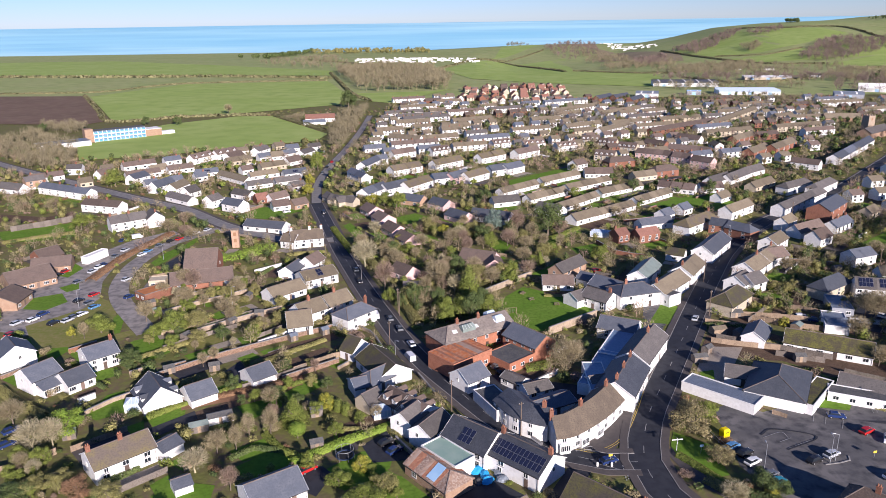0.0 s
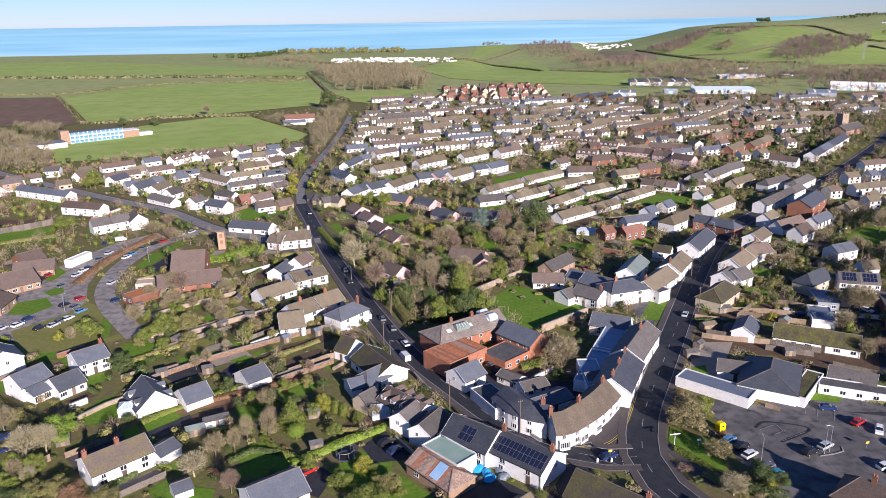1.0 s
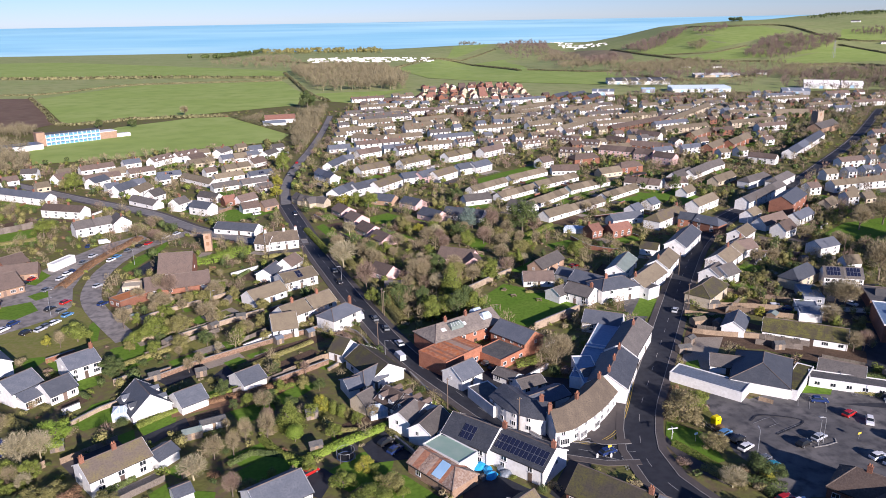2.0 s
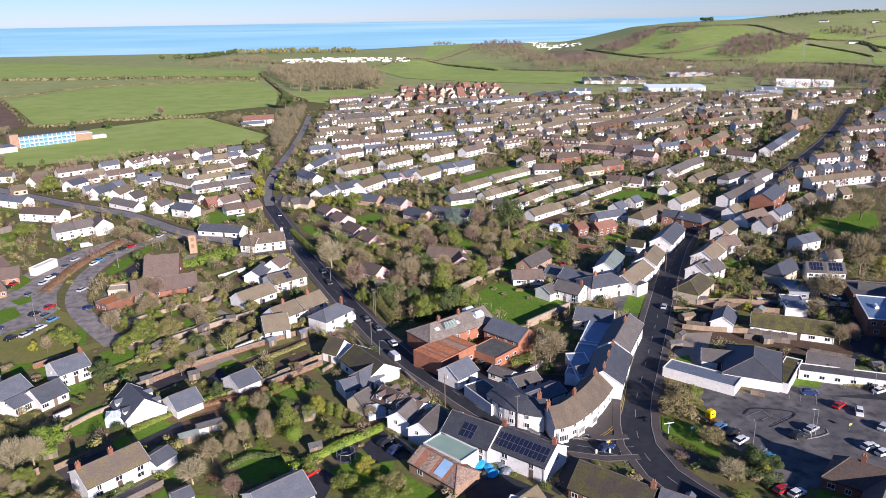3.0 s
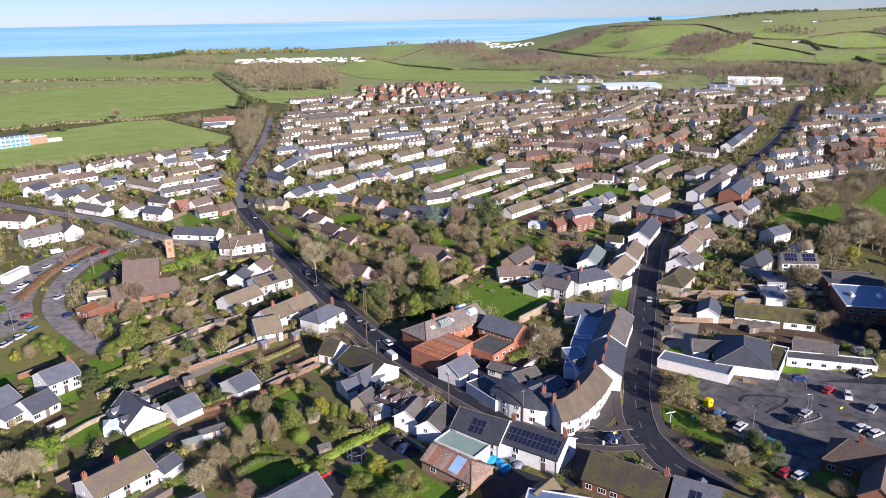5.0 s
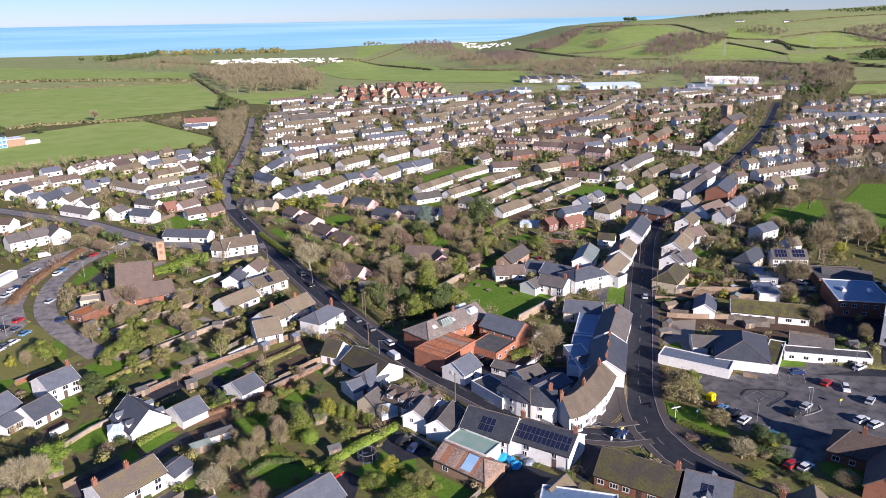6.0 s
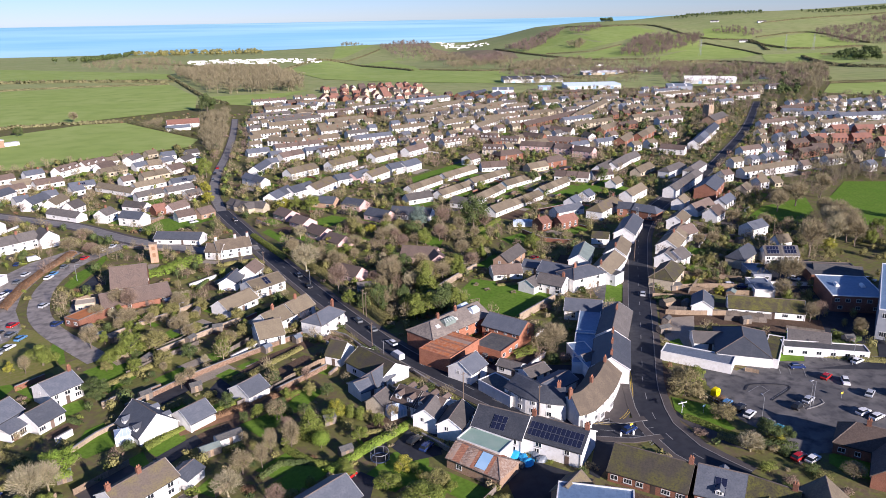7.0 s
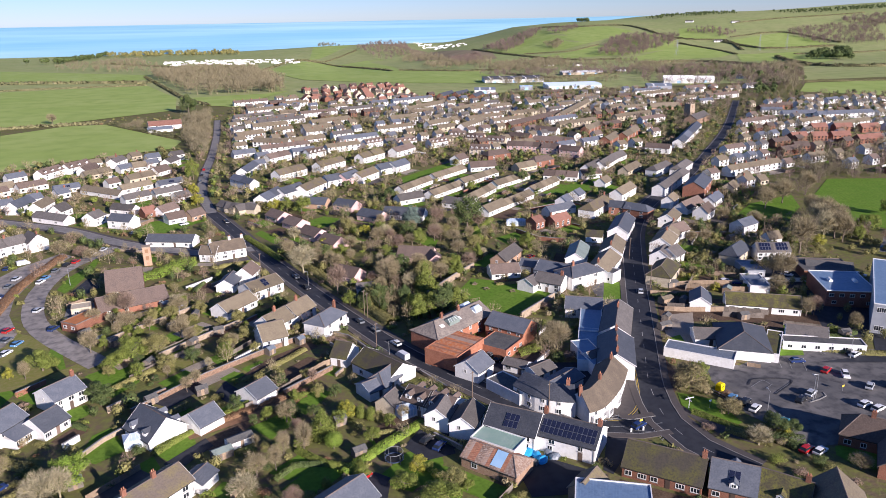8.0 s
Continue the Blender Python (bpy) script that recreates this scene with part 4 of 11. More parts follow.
def tree_template(kind, variant):
    mat, form, words = TREE_KINDS[kind]
    rng = random.Random(hash_word(kind) + variant * 7)
    root = empty("tree" if form != "ball" else "topiary_tree", 0, 0, 0, -500)
    tagged(root, words + " in a garden", "tree")
    if form == "bare":
        tv, tf, cv, cf = bare_frame(rng, 10.0, 0.62 if kind != "redbare" else 0.5, 4, 1900 if kind != "silver" else 2800, 0.042)
        part("trunk", raw_mesh("trunk", tv, tf, "bark" if kind != "pale" else "twig_pale"), None, root)
        part("crown", raw_mesh("crown", cv, cf, mat), None, root)
        return root
    tv, tf = [], []
    limb(tv, tf, Vector((0, 0, -0.3)), Vector((0.1, 0, 4.0)), 0.32, 0.2)
    for k in range(6):
        a = rng.uniform(0, 6.28)
        limb(tv, tf, Vector((0.1, 0, rng.uniform(2, 4))), Vector((math.cos(a) * 2.8, math.sin(a) * 2.8, rng.uniform(4.5, 7.5))), 0.14, 0.05)
    part("trunk", raw_mesh("trunk", tv, tf, "bark"), None, root)
    if form == "broad":
        lobes = [(0, 0, 5.2, 3.2, 3.2, 3.4)]
        for k in range(11):
            a, h = rng.uniform(0, 6.28), rng.uniform(2.2, 8.0)
            q = 3.3 * math.sqrt(max(0.1, 1 - ((h - 4.6) / 5.0) ** 2))
            lobes.append((math.cos(a) * q, math.sin(a) * q, h, rng.uniform(1.1, 2.0), rng.uniform(1.1, 2.0), rng.uniform(1.0, 1.8)))
        lobes.append((0.3, -0.2, 8.6, 1.5, 1.5, 1.3))
        v, f = cloud(rng, lobes, 4600, 0.21)
    elif form == "cone":
        lobes = []
        for k in range(15):
            h = 0.8 + 9.0 * k / 15
            q = 3.6 * (1 - k / 15) ** 0.8 + 0.25
            a = k * 2.4
            lobes.append((math.cos(a) * q * 0.25, math.sin(a) * q * 0.25, h, q, q, 0.75))
            lobes.append((math.cos(a + 2) * q * 0.8, math.sin(a + 2) * q * 0.8, h - 0.2, q * 0.4, q * 0.4, 0.5))
        v, f = cloud(rng, lobes, 5200, 0.21)
    elif form == "column":
        v, f = cloud(rng, [(0, 0, 5.0, 4.0, 4.0, 5.0), (0, 0, 2.5, 4.2, 4.2, 2.6)], 3000, 0.3)
    else:
        v, f = cloud(rng, [(0, 0, 6.0, 4.2, 4.2, 4.0)], 5200, 0.2)
    part("crown", raw_mesh("crown", v, f, mat), None, root)
    return root


def hash_word(w):
    return sum(ord(c) * (i + 3) for i, c in enumerate(w))


TREE_N = [0]


def tree(kind, x, y, h, w):
    """A tree of height h and spread w; the templates are 10 m high and about 9 m wide."""
    TREE_N[0] += 1
    v = TREE_N[0] % 3
    key = (kind, v)
    m = pose(x, y, ground(x, y), 0, 0, (TREE_N[0] * 77) % 360) @ Matrix.Diagonal((w / 8.6, w / 8.6, h / 10, 1))
    if key not in TREES:
        t = tree_template(kind, v)
        t.matrix_basis = m
        TREES[key] = t
        return t
    o = copy_thing(TREES[key], Matrix.Identity(4))
    o.matrix_basis = m
    return o


SHRUBS = {}


def shrub(mat, x, y, h, w):
    v = (int(abs(x * 13 + y * 7))) % 3
    key = (mat, v)
    if key not in SHRUBS:
        rng = random.Random(hash_word(mat) + v)
        lobes = [(rng.uniform(-.35, .35), rng.uniform(-.35, .35), rng.uniform(0.3, 0.65), rng.uniform(.3, .5), rng.uniform(.3, .5), rng.uniform(.3, .42)) for _ in range(7)]
        vs, fs = cloud(rng, lobes, 900, 0.055)
        SHRUBS[key] = raw_mesh("shrub", vs, fs, mat)
    words = {"leaf": "green", "leaf_bright": "bright green", "leaf_dark": "dark green", "leaf_yellow": "golden", "leaf_olive": "olive-green", "leaf_brown": "russet", "twig": "bare brown", "twig_red": "bare reddish", "twig_pale": "pale dry", "leaf_blue": "grey-green"}
    o = tagged(new("shrub", SHRUBS[key]), words[mat] + " garden shrub growing in the ground", "shrub", "garden shrubs")
    o.matrix_basis = pose(x, y, ground(x, y) - 0.05, 0, 0, (x * 91) % 360) @ Matrix.Diagonal((w, w, h, 1))
    return o


def hedge(pts, h, w, mat):
    """A hedge along a line: a leafy bank of small sprays with an uneven top."""
    rng = random.Random(int(abs(pts[0][0] * 7 + pts[0][1])))
    line = smooth_line(pts, 4.0)
    total = sum((b - a).length for a, b in zip(line, line[1:]))
    size = max(0.25, min(w * 0.3, total / 260))
    verts, faces = [], []
    for a, b in zip(line, line[1:]):
        n = max(8, int((b - a).length * (h + w) * 1.3 / (size * size)))
        d = (b - a).normalized()
        side = Vector((-d.y, d.x))
        for _ in range(min(n, 110) if a.y > 345 else min(int(n * 2.2), 850)):
            p = a.lerp(b, rng.random())
            ang = rng.uniform(0, math.pi)
            top = h * (0.8 + 0.35 * noise.noise((p.x * 0.07, p.y * 0.07, 3)))
            q = p + side * math.cos(ang) * w / 2
            c = Vector((q.x, q.y, ground(q.x, q.y) + top * (0.12 + 0.88 * math.sin(ang) * rng.uniform(0.6, 1.0))))
            nrm = Vector((side.x * math.cos(ang), side.y * math.cos(ang), math.sin(ang))) + Vector((rng.uniform(-.6, .6), rng.uniform(-.6, .6), rng.uniform(-.3, .6)))
            nrm.normalize()
            u = nrm.orthogonal().normalized()
            u.rotate(Matrix.Rotation(rng.uniform(0, 6.28), 3, nrm))
            v2 = nrm.cross(u)
            s = size * rng.uniform(0.7, 1.3) * (1 if a.y > 345 else 0.75)
            i = len(verts)
            verts += [c - u * s + v2 * s * 0.7, c - u * s - v2 * s * 0.7, c + u * s]
            faces.append((i, i + 1, i + 2))
    o = new("hedge", raw_mesh("hedge", verts, faces, mat))
    return tagged(o, ("bare brown" if "twig" in mat or "far" in mat else "dark green" if "dark" in mat else "green") + " hedge along the edge of the ground", "hedge")


def in_polygon(x, y, poly):
    c = False
    for (x1, y1), (x2, y2) in zip(poly, poly[1:] + poly[:1]):
        if (y1 > y) != (y2 > y) and x < (x2 - x1) * (y - y1) / (y2 - y1) + x1:
            c = not c
    return c


CELLS = {}
CELLED = [0]


def near_feet(x, y):
    """The footprints in the cells round a place."""
    while CELLED[0] < len(FOOT):
        f = FOOT[CELLED[0]]
        CELLED[0] += 1
        i, j = int(f[0] // 40), int(f[1] // 40)
        for di in (-1, 0, 1):
            for dj in (-1, 0, 1):
                CELLS.setdefault((i + di, j + dj), []).append(f)
    return CELLS.get((int(x // 40), int(y // 40)), ())


def clear_of(x, y, r):
    """True where no house and no road lies within r."""
    for fx, fy, a, L, W in near_feet(x, y):
        dx, dy = x - fx, y - fy
        if abs(dx) + abs(dy) < 40:
            u, v = dx * math.cos(a) + dy * math.sin(a), -dx * math.sin(a) + dy * math.cos(a)
            if abs(u) < L / 2 + r and abs(v) < W / 2 + r:
                return False
    for line, half in ROADS:
        for a, b in zip(line, line[1:]):
            if abs(a.x - x) + abs(a.y - y) < half + r + 14:
                d = b - a
                t = max(0.0, min(1.0, ((x - a.x) * d.x + (y - a.y) * d.y) / max(1e-6, d.length_squared)))
                if math.hypot(x - a.x - d.x * t, y - a.y - d.y * t) < half + r + 0.4:
                    return False
    return True


def wood(mat, poly, n, h):
    """Many trees far off, as one body of stuff: each a stem with a crown of sprays or rods."""
    rng = random.Random(n + int(abs(poly[0][0])))
    xs, ys = [p[0] for p in poly], [p[1] for p in poly]
    verts, faces = [], []
    made = tries = 0
    bare = "twig" in mat or "wood" in mat
    while made < n and tries < n * 60:
        tries += 1
        x, y = rng.uniform(min(xs), max(xs)), rng.uniform(min(ys), max(ys))
        if not in_polygon(x, y, poly) or (y < 950 and (not clear_of(x, y, 1.5) or any(in_polygon(x, y, o) for o in OPEN))):
            continue
        if y < 300 and any(in_polygon(x, y, o) for o in TENDED) and rng.random() > 0.2:
            continue
        made += 1
        z = ground(x, y)
        hh = h * rng.uniform(0.6, 1.15)
        r = hh * rng.uniform(0.32, 0.5)
        limb(verts, faces, Vector((x, y, z - 0.5)), Vector((x, y, z + hh * 0.6)), hh * 0.025, hh * 0.01)
        k = (95 if bare else 75) if y > 390 else (230 if bare else 260)
        fine = 1.0 if y > 390 else 0.55
        mid, tall = (0.62, 0.4) if y > 390 else (0.5, 0.46)
        for _ in range(k):
            d = Vector((rng.gauss(0, 1), rng.gauss(0, 1), rng.gauss(0, 1))).normalized()
            c = Vector((x, y, z + hh * mid)) + Vector((d.x * r, d.y * r, d.z * hh * tall)) * rng.uniform(0.15, 1.0) ** 0.6
            i = len(verts)
            if bare:
                up = (d * (1 if fine == 1 else 0.9) + Vector((rng.uniform(-.7, .7), rng.uniform(-.7, .7), 0.9))).normalized() * hh * rng.uniform(0.08, 0.16) * fine
                s = up.orthogonal().normalized() * rng.uniform(0.14, 0.30) * hh * 0.12 * (0.55 if fine == 1 else 0.35)
                s.rotate(Matrix.Rotation(rng.uniform(0, 6.28), 3, up.normalized()))
                verts += [c - up - s, c - up + s, c + up]
                faces.append((i, i + 1, i + 2))
            else:
                u = d.orthogonal().normalized() * r * rng.uniform(0.25, 0.45) * (0.72 if fine == 1.0 else 0.36)
                u.rotate(Matrix.Rotation(rng.uniform(0, 6.28), 3, d))
                w = d.cross(u) * rng.uniform(0.6, 1.0)
                verts += [c - u, c - w, c + u, c + w]
                faces.append((i, i + 1, i + 2, i + 3))
    o = new("woodland", raw_mesh("woodland", verts, faces, mat))
    return tagged(o, ("bare brown winter" if bare else "dark evergreen") + " trees standing close together", "trees", kind="stuff")


def caravans(name, poly, n):
    """A park of white static caravans, too many and too far to count."""
    rng = random.Random(n)
    xs, ys = [p[0] for p in poly], [p[1] for p in poly]
    bm = bmesh.new()
    made = tries = 0
    while made < n and tries < 4000:
        tries += 1
        x, y = rng.uniform(min(xs), max(xs)), rng.uniform(min(ys), max(ys))
        if in_polygon(x, y, poly):
            made += 1
            z = ground(x, y)
            l, w = rng.uniform(6, 11), rng.uniform(3.0, 4.0)
            loft(bm, ((x - l / 2, y - w / 2, x + l / 2, y + w / 2, z - 1), (x - l / 2, y - w / 2, x + l / 2, y + w / 2, z + 2.2), (x - l / 2 + .2, y - 0.2, x + l / 2 - .2, y + 0.2, z + 2.9)))
    return tagged(new("static_caravans", mesh_of("static_caravans", bm, "white")), "white static caravans in rows on the far slope", "caravans", kind="stuff")


def stone_tower(x, y):
    FOOT.append((x, y, 0, 8, 8))
    root = tagged(empty("church_tower", x, y, 20), "square buff stone church tower with battlements", "tower")
    bm = bmesh.new()
    loft(bm, ((-3.5, -3.5, 3.5, 3.5, -2), (-3.4, -3.4, 3.4, 3.4, 7), (-3.2, -3.2, 3.2, 3.2, 12)))
    part("shaft", bm, "stone", root)
    for sx in (-1, 0, 1):
        for sy in (-1, 0, 1):
            if sx or sy:
                bm = bmesh.new()
                add_box(bm, sx * 2.7 - .5, sy * 2.7 - .5, 11.99, sx * 2.7 + .5, sy * 2.7 + .5, 13.0)
                part("merlon", bm, "stone", root)
    for s in (-1, 1):
        bm = bmesh.new()
        add_box(bm, -0.6, -3.45, 8.4, 0.6, -3.2, 10.8)
        put(part("louvre", bm, "brown_panel", root), pose(0, 0, 0, 0, 0, 0 if s < 0 else 90))


def grove(kinds, poly, n, h):
    """Single trees set close together in a stretch of ground."""
    rng = random.Random(n * 3 + int(abs(poly[0][0])))
    xs, ys = [p[0] for p in poly], [p[1] for p in poly]
    made = tries = 0
    while made < n and tries < n * 80:
        tries += 1
        x, y = rng.uniform(min(xs), max(xs)), rng.uniform(min(ys), max(ys))
        if in_polygon(x, y, poly) and clear_of(x, y, 1.2):
            made += 1
            hh = h * rng.uniform(0.6, 1.2)
            tree(rng.choice(kinds.split()), x, y, hh, hh * rng.uniform(0.75, 1.05))

# ---- street things ----
def masonry(pts, h, mat, cap="kerb", thick=0.35):
    """A garden wall along a line, with a coping."""
    line = smooth_line(pts, 5.0)
    root = tagged(empty("garden_wall", line[0].x, line[0].y, 0), "%s garden wall with a coping" % {"stone": "buff stone", "red_stone": "reddish stone", "brick": "red brick", "white": "white rendered", "buff": "buff brick", "kerb": "low concrete"}[mat], "wall")
    for nm, o, z0, z1, mm in (("wall_face", thick / 2, -0.5, h, mat), ("coping", thick / 2 + 0.06, h + 0.002, h + 0.1, cap)):
        bm = bmesh.new()
        ribbon(bm, line, -o, o, z0, z1)
        ob = part(nm, bm, mm, root)
        ob.matrix_parent_inverse = root.matrix_basis.inverted()
    return root


def fence(pts, h, mat="timber"):
    """Board fence: posts with panels between them."""
    line = smooth_line(pts, 2.4)
    root = tagged(empty("fence", line[0].x, line[0].y, 0), "%s board fence between gardens" % ("light brown wooden" if mat == "timber" else "weathered grey wooden"), "fence")
    inv = root.matrix_basis.inverted()
    for i, (a, b) in enumerate(zip(line, line[1:])):
        bm = bmesh.new()
        ribbon(bm, [a, b], -0.03, 0.03, -0.1, h - (0.05 if i % 2 else 0))
        part("panel", bm, mat, root).matrix_parent_inverse = inv
        bm = bmesh.new()
        z = ground(a.x, a.y)
        add_box(bm, a.x - 0.06, a.y - 0.06, z - 0.3, a.x + 0.06, a.y + 0.06, z + h + 0.1)
        part("post", bm, mat, root).matrix_parent_inverse = inv
    return root


CAR_PAINT = {"white": (0.75, 0.75, 0.74), "silver": (0.45, 0.47, 0.49), "grey": (0.13, 0.14, 0.15), "black": (0.02, 0.02, 0.022), "navy": (0.02, 0.04, 0.13), "blue": (0.10, 0.24, 0.42), "red": (0.42, 0.02, 0.02), "teal": (0.03, 0.22, 0.28)}
CARS = {}


def profile(bm, pts, half, top_half, zsplit, mi=0):
    """A side outline (y, z) swept across the car, narrower above zsplit."""
    L = [bm.verts.new((-(half if z < zsplit else top_half), y, z)) for y, z in pts]
    R = [bm.verts.new(((half if z < zsplit else top_half), y, z)) for y, z in pts]
    n = len(pts)
    for k in range(n):
        j = (k + 1) % n
        bm.faces.new((L[k], L[j], R[j], R[k])).material_index = mi
    bm.faces.new(L[::-1]).material_index = mi
    bm.faces.new(R).material_index = mi
    bmesh.ops.recalc_face_normals(bm, faces=bm.faces[:])


def car(x, y, yaw, colour, kind="hatch"):
    """A parked car. yaw: the way its length runs."""
    FOOT.append((x, y, math.radians(yaw), 4.2, 1.8))
    m = pose(x, y, ground(x, y) + 0.06, 0, 0, yaw - 90)
    if (colour, kind) in CARS:
        return copy_thing(CARS[colour, kind], m)
    if "car_" + colour not in MATS:
        material("car_" + colour, CAR_PAINT[colour], rough=0.25, spec=0.5)
    van = kind == "van"
    root = new("car" if not van else "van")
    root.matrix_basis = m
    tagged(root, "%s %s parked on the tarmac" % (colour, "panel van" if van else "hatchback car"), "car" if not van else "van")
    bm = bmesh.new()
    if van:
        profile(bm, [(-2.4, 0.3), (2.4, 0.3), (2.45, 0.9), (1.9, 1.15), (1.3, 1.95), (-2.4, 2.0)], 0.95, 0.86, 1.3)
    else:
        profile(bm, [(-2.0, 0.3), (2.05, 0.3), (2.1, 0.62), (1.95, 0.8), (0.95, 0.95), (-1.95, 0.98), (-2.1, 0.7)], 0.87, 0.84, 0.7)
    bmesh.ops.bevel(bm, geom=bm.edges[:], offset=0.06, segments=1, affect='EDGES')
    part("body", bm, "car_" + colour, root)
    if van:
        bm = bmesh.new()
        profile(bm, [(1.92, 1.17), (1.36, 1.86), (1.30, 1.86), (1.84, 1.17)], 0.8, 0.74, 1.3)
        part("windscreen", bm, "glass", root)
    else:
        bm = bmesh.new()
        profile(bm, [(0.98, 0.955), (0.35, 1.40), (-1.35, 1.42), (-1.93, 0.985)], 0.79, 0.62, 1.1)
        cabin = part("cabin_glass", bm, "glass", root)
        bm = bmesh.new()
        profile(bm, [(0.34, 1.405), (0.30, 1.46), (-1.32, 1.48), (-1.40, 1.425)], 0.63, 0.60, 1.45)
        part("roof", bm, "car_" + colour, root)
        for s in (-1, 1):
            bm = bmesh.new()
            add_box(bm, s * 0.62 - 0.16, 1.99, 0.6, s * 0.62 + 0.16, 2.10, 0.74)
            part("headlight", bm, "frame_white", root)
    for sx in (-1, 1):
        for sy in (-1.28, 1.3):
            bm = bmesh.new()
            add_tube(bm, (sx * 0.70, sy, 0.31), (sx * 0.89, sy, 0.31), 0.31, 0.31, 12)
            w = part("wheel", bm, "rubber", root)
            bm = bmesh.new()
            add_tube(bm, (sx * 0.892, sy, 0.31), (sx * 0.91, sy, 0.31), 0.19, 0.17, 8)
            part("rim", bm, "alu", w)
    CARS[colour, kind] = root
    return root


def street_lamp(x, y, yaw=0, h=6.5):
    root = tagged(empty("street_lamp", x, y, yaw), "tall grey steel street lamp with a single head", "street lamp")
    bm = bmesh.new()
    add_tube(bm, (0, 0, -0.3), (0, 0, 1.2), 0.11, 0.11, 8)
    part("base", bm, "galvanised", root)
    bm = bmesh.new()
    add_tube(bm, (0, 0, 1.2), (0, 0, h), 0.075, 0.05, 8)
    part("column", bm, "galvanised", root)
    bm = bmesh.new()
    add_tube(bm, (0, 0, h), (0.9, 0, h + 0.25), 0.045, 0.04, 6)
    part("arm", bm, "galvanised", root)
    bm = bmesh.new()
    loft(bm, ((0.75, -0.12, 1.45, 0.12, h + 0.2), (0.7, -0.16, 1.5, 0.16, h + 0.27), (0.85, -0.1, 1.35, 0.1, h + 0.36)))
    part("lamp_head", bm, "galvanised", root)
    return root


def telegraph_pole(x, y, h=9.0):
    root = tagged(empty("telegraph_pole", x, y, 20), "tall brown wooden telegraph pole beside the road", "pole")
    bm = bmesh.new()
    add_tube(bm, (0, 0, -0.5), (0, 0, h), 0.15, 0.11, 8)
    part("pole", bm, "pole_wood", root)
    bm = bmesh.new()
    add_box(bm, -0.55, -0.05, h - 0.6, 0.55, 0.05, h - 0.48)
    part("crossarm", bm, "pole_wood", root)
    for k in (-1, 0, 1):
        bm = bmesh.new()
        add_tube(bm, (k * 0.45, 0, h - 0.48), (k * 0.45, 0, h - 0.32), 0.04, 0.03, 6)
        part("insulator", bm, "frame_white", root)
    return root


def yellow_bin(x, y):
    root = tagged(empty("recycling_bank", x, y, 25), "bright yellow recycling bank in the car park", "recycling bank")
    bm = bmesh.new()
    loft(bm, ((-0.9, -0.75, 0.9, 0.75, 0.05), (-0.95, -0.8, 0.95, 0.8, 1.6), (-0.7, -0.55, 0.7, 0.55, 2.1)))
    part("body", bm, "yellow_plastic", root)
    bm = bmesh.new()
    add_box(bm, -0.45, -0.83, 1.2, 0.45, -0.78, 1.45)
    part("slot", bm, "rubber", root)


def bollard(x, y):
    bm = bmesh.new()
    loft(bm, ((-.2, -.15, .2, .15, -.1), (-.2, -.15, .2, .15, 0.9), (-.12, -.1, .12, .1, 1.05)))
    return put(tagged(new("bollard", mesh_of("bollard", bm, "frame_white")), "white keep-clear traffic bollard on the island", "bollard"), pose(x, y, ground(x, y) + 0.05))


def sign_post(x, y, col="paint_yellow", h=2.6):
    root = tagged(empty("road_sign", x, y, 15), "coloured plate on a grey post, road sign or ticket machine", "road sign")
    bm = bmesh.new()
    add_tube(bm, (0, 0, -0.2), (0, 0, h), 0.045, 0.045, 6)
    part("post", bm, "galvanised", root)
    bm = bmesh.new()
    add_box(bm, -0.45, -0.07, h - 0.55, 0.45, -0.045, h)
    part("plate", bm, col, root)


def finger_post(x, y):
    root = tagged(empty("finger_post", x, y, 10), "white direction finger post on the verge", "signpost")
    bm = bmesh.new()
    add_tube(bm, (0, 0, -0.2), (0, 0, 3.2), 0.07, 0.06, 8)
    part("post", bm, "frame_white", root)
    for k, a in enumerate((0, 70, 180, 250)):
        bm = bmesh.new()
        add_box(bm, 0.07, -0.025, -0.12, 1.25, 0.025, 0.12)
        put(part("finger", bm, "frame_white", root), pose(0, 0, 2.9 - 0.28 * (k % 2), 0, 0, a))


def railing(pts, h=1.0):
    line = smooth_line(pts, 1.8)
    root = tagged(empty("guard_rail", line[0].x, line[0].y, 0), "grey steel pedestrian guard rail on the corner", "railing")
    inv = root.matrix_basis.inverted()
    for z in (h, 0.25):
        bm = bmesh.new()
        ribbon(bm, line, -0.025, 0.025, z + 0.12, z + 0.18)
        part("rail", bm, "galvanised", root).matrix_parent_inverse = inv
    for a in line:
        bm = bmesh.new()
        z = ground(a.x, a.y) + 0.1
        add_tube(bm, (a.x, a.y, z), (a.x, a.y, z + h), 0.03, 0.03, 6)
        part("post", bm, "galvanised", root).matrix_parent_inverse = inv


def stripes(pts, off, w, dash=0.0, gap=0.0, mat="paint_white", lift=0.16, name="road_marking"):
    """Painted line at an offset from a path; dashed if dash is given."""
    line = smooth_line(pts, 0.5)
    bm = bmesh.new()
    if dash:
        n, m = max(1, round(dash / 0.5)), max(1, round(gap / 0.5))
        k = 0
        while k + n < len(line):
            ribbon(bm, line[k:k + n + 1], off - w / 2, off + w / 2, lift)
            k += n + m
    else:
        ribbon(bm, line, off - w / 2, off + w / 2, lift)
    tagged(new(name, mesh_of(name, bm, mat)), ("yellow" if "yellow" in mat else "white") + " painted line on the road", "road marking", kind="structure")


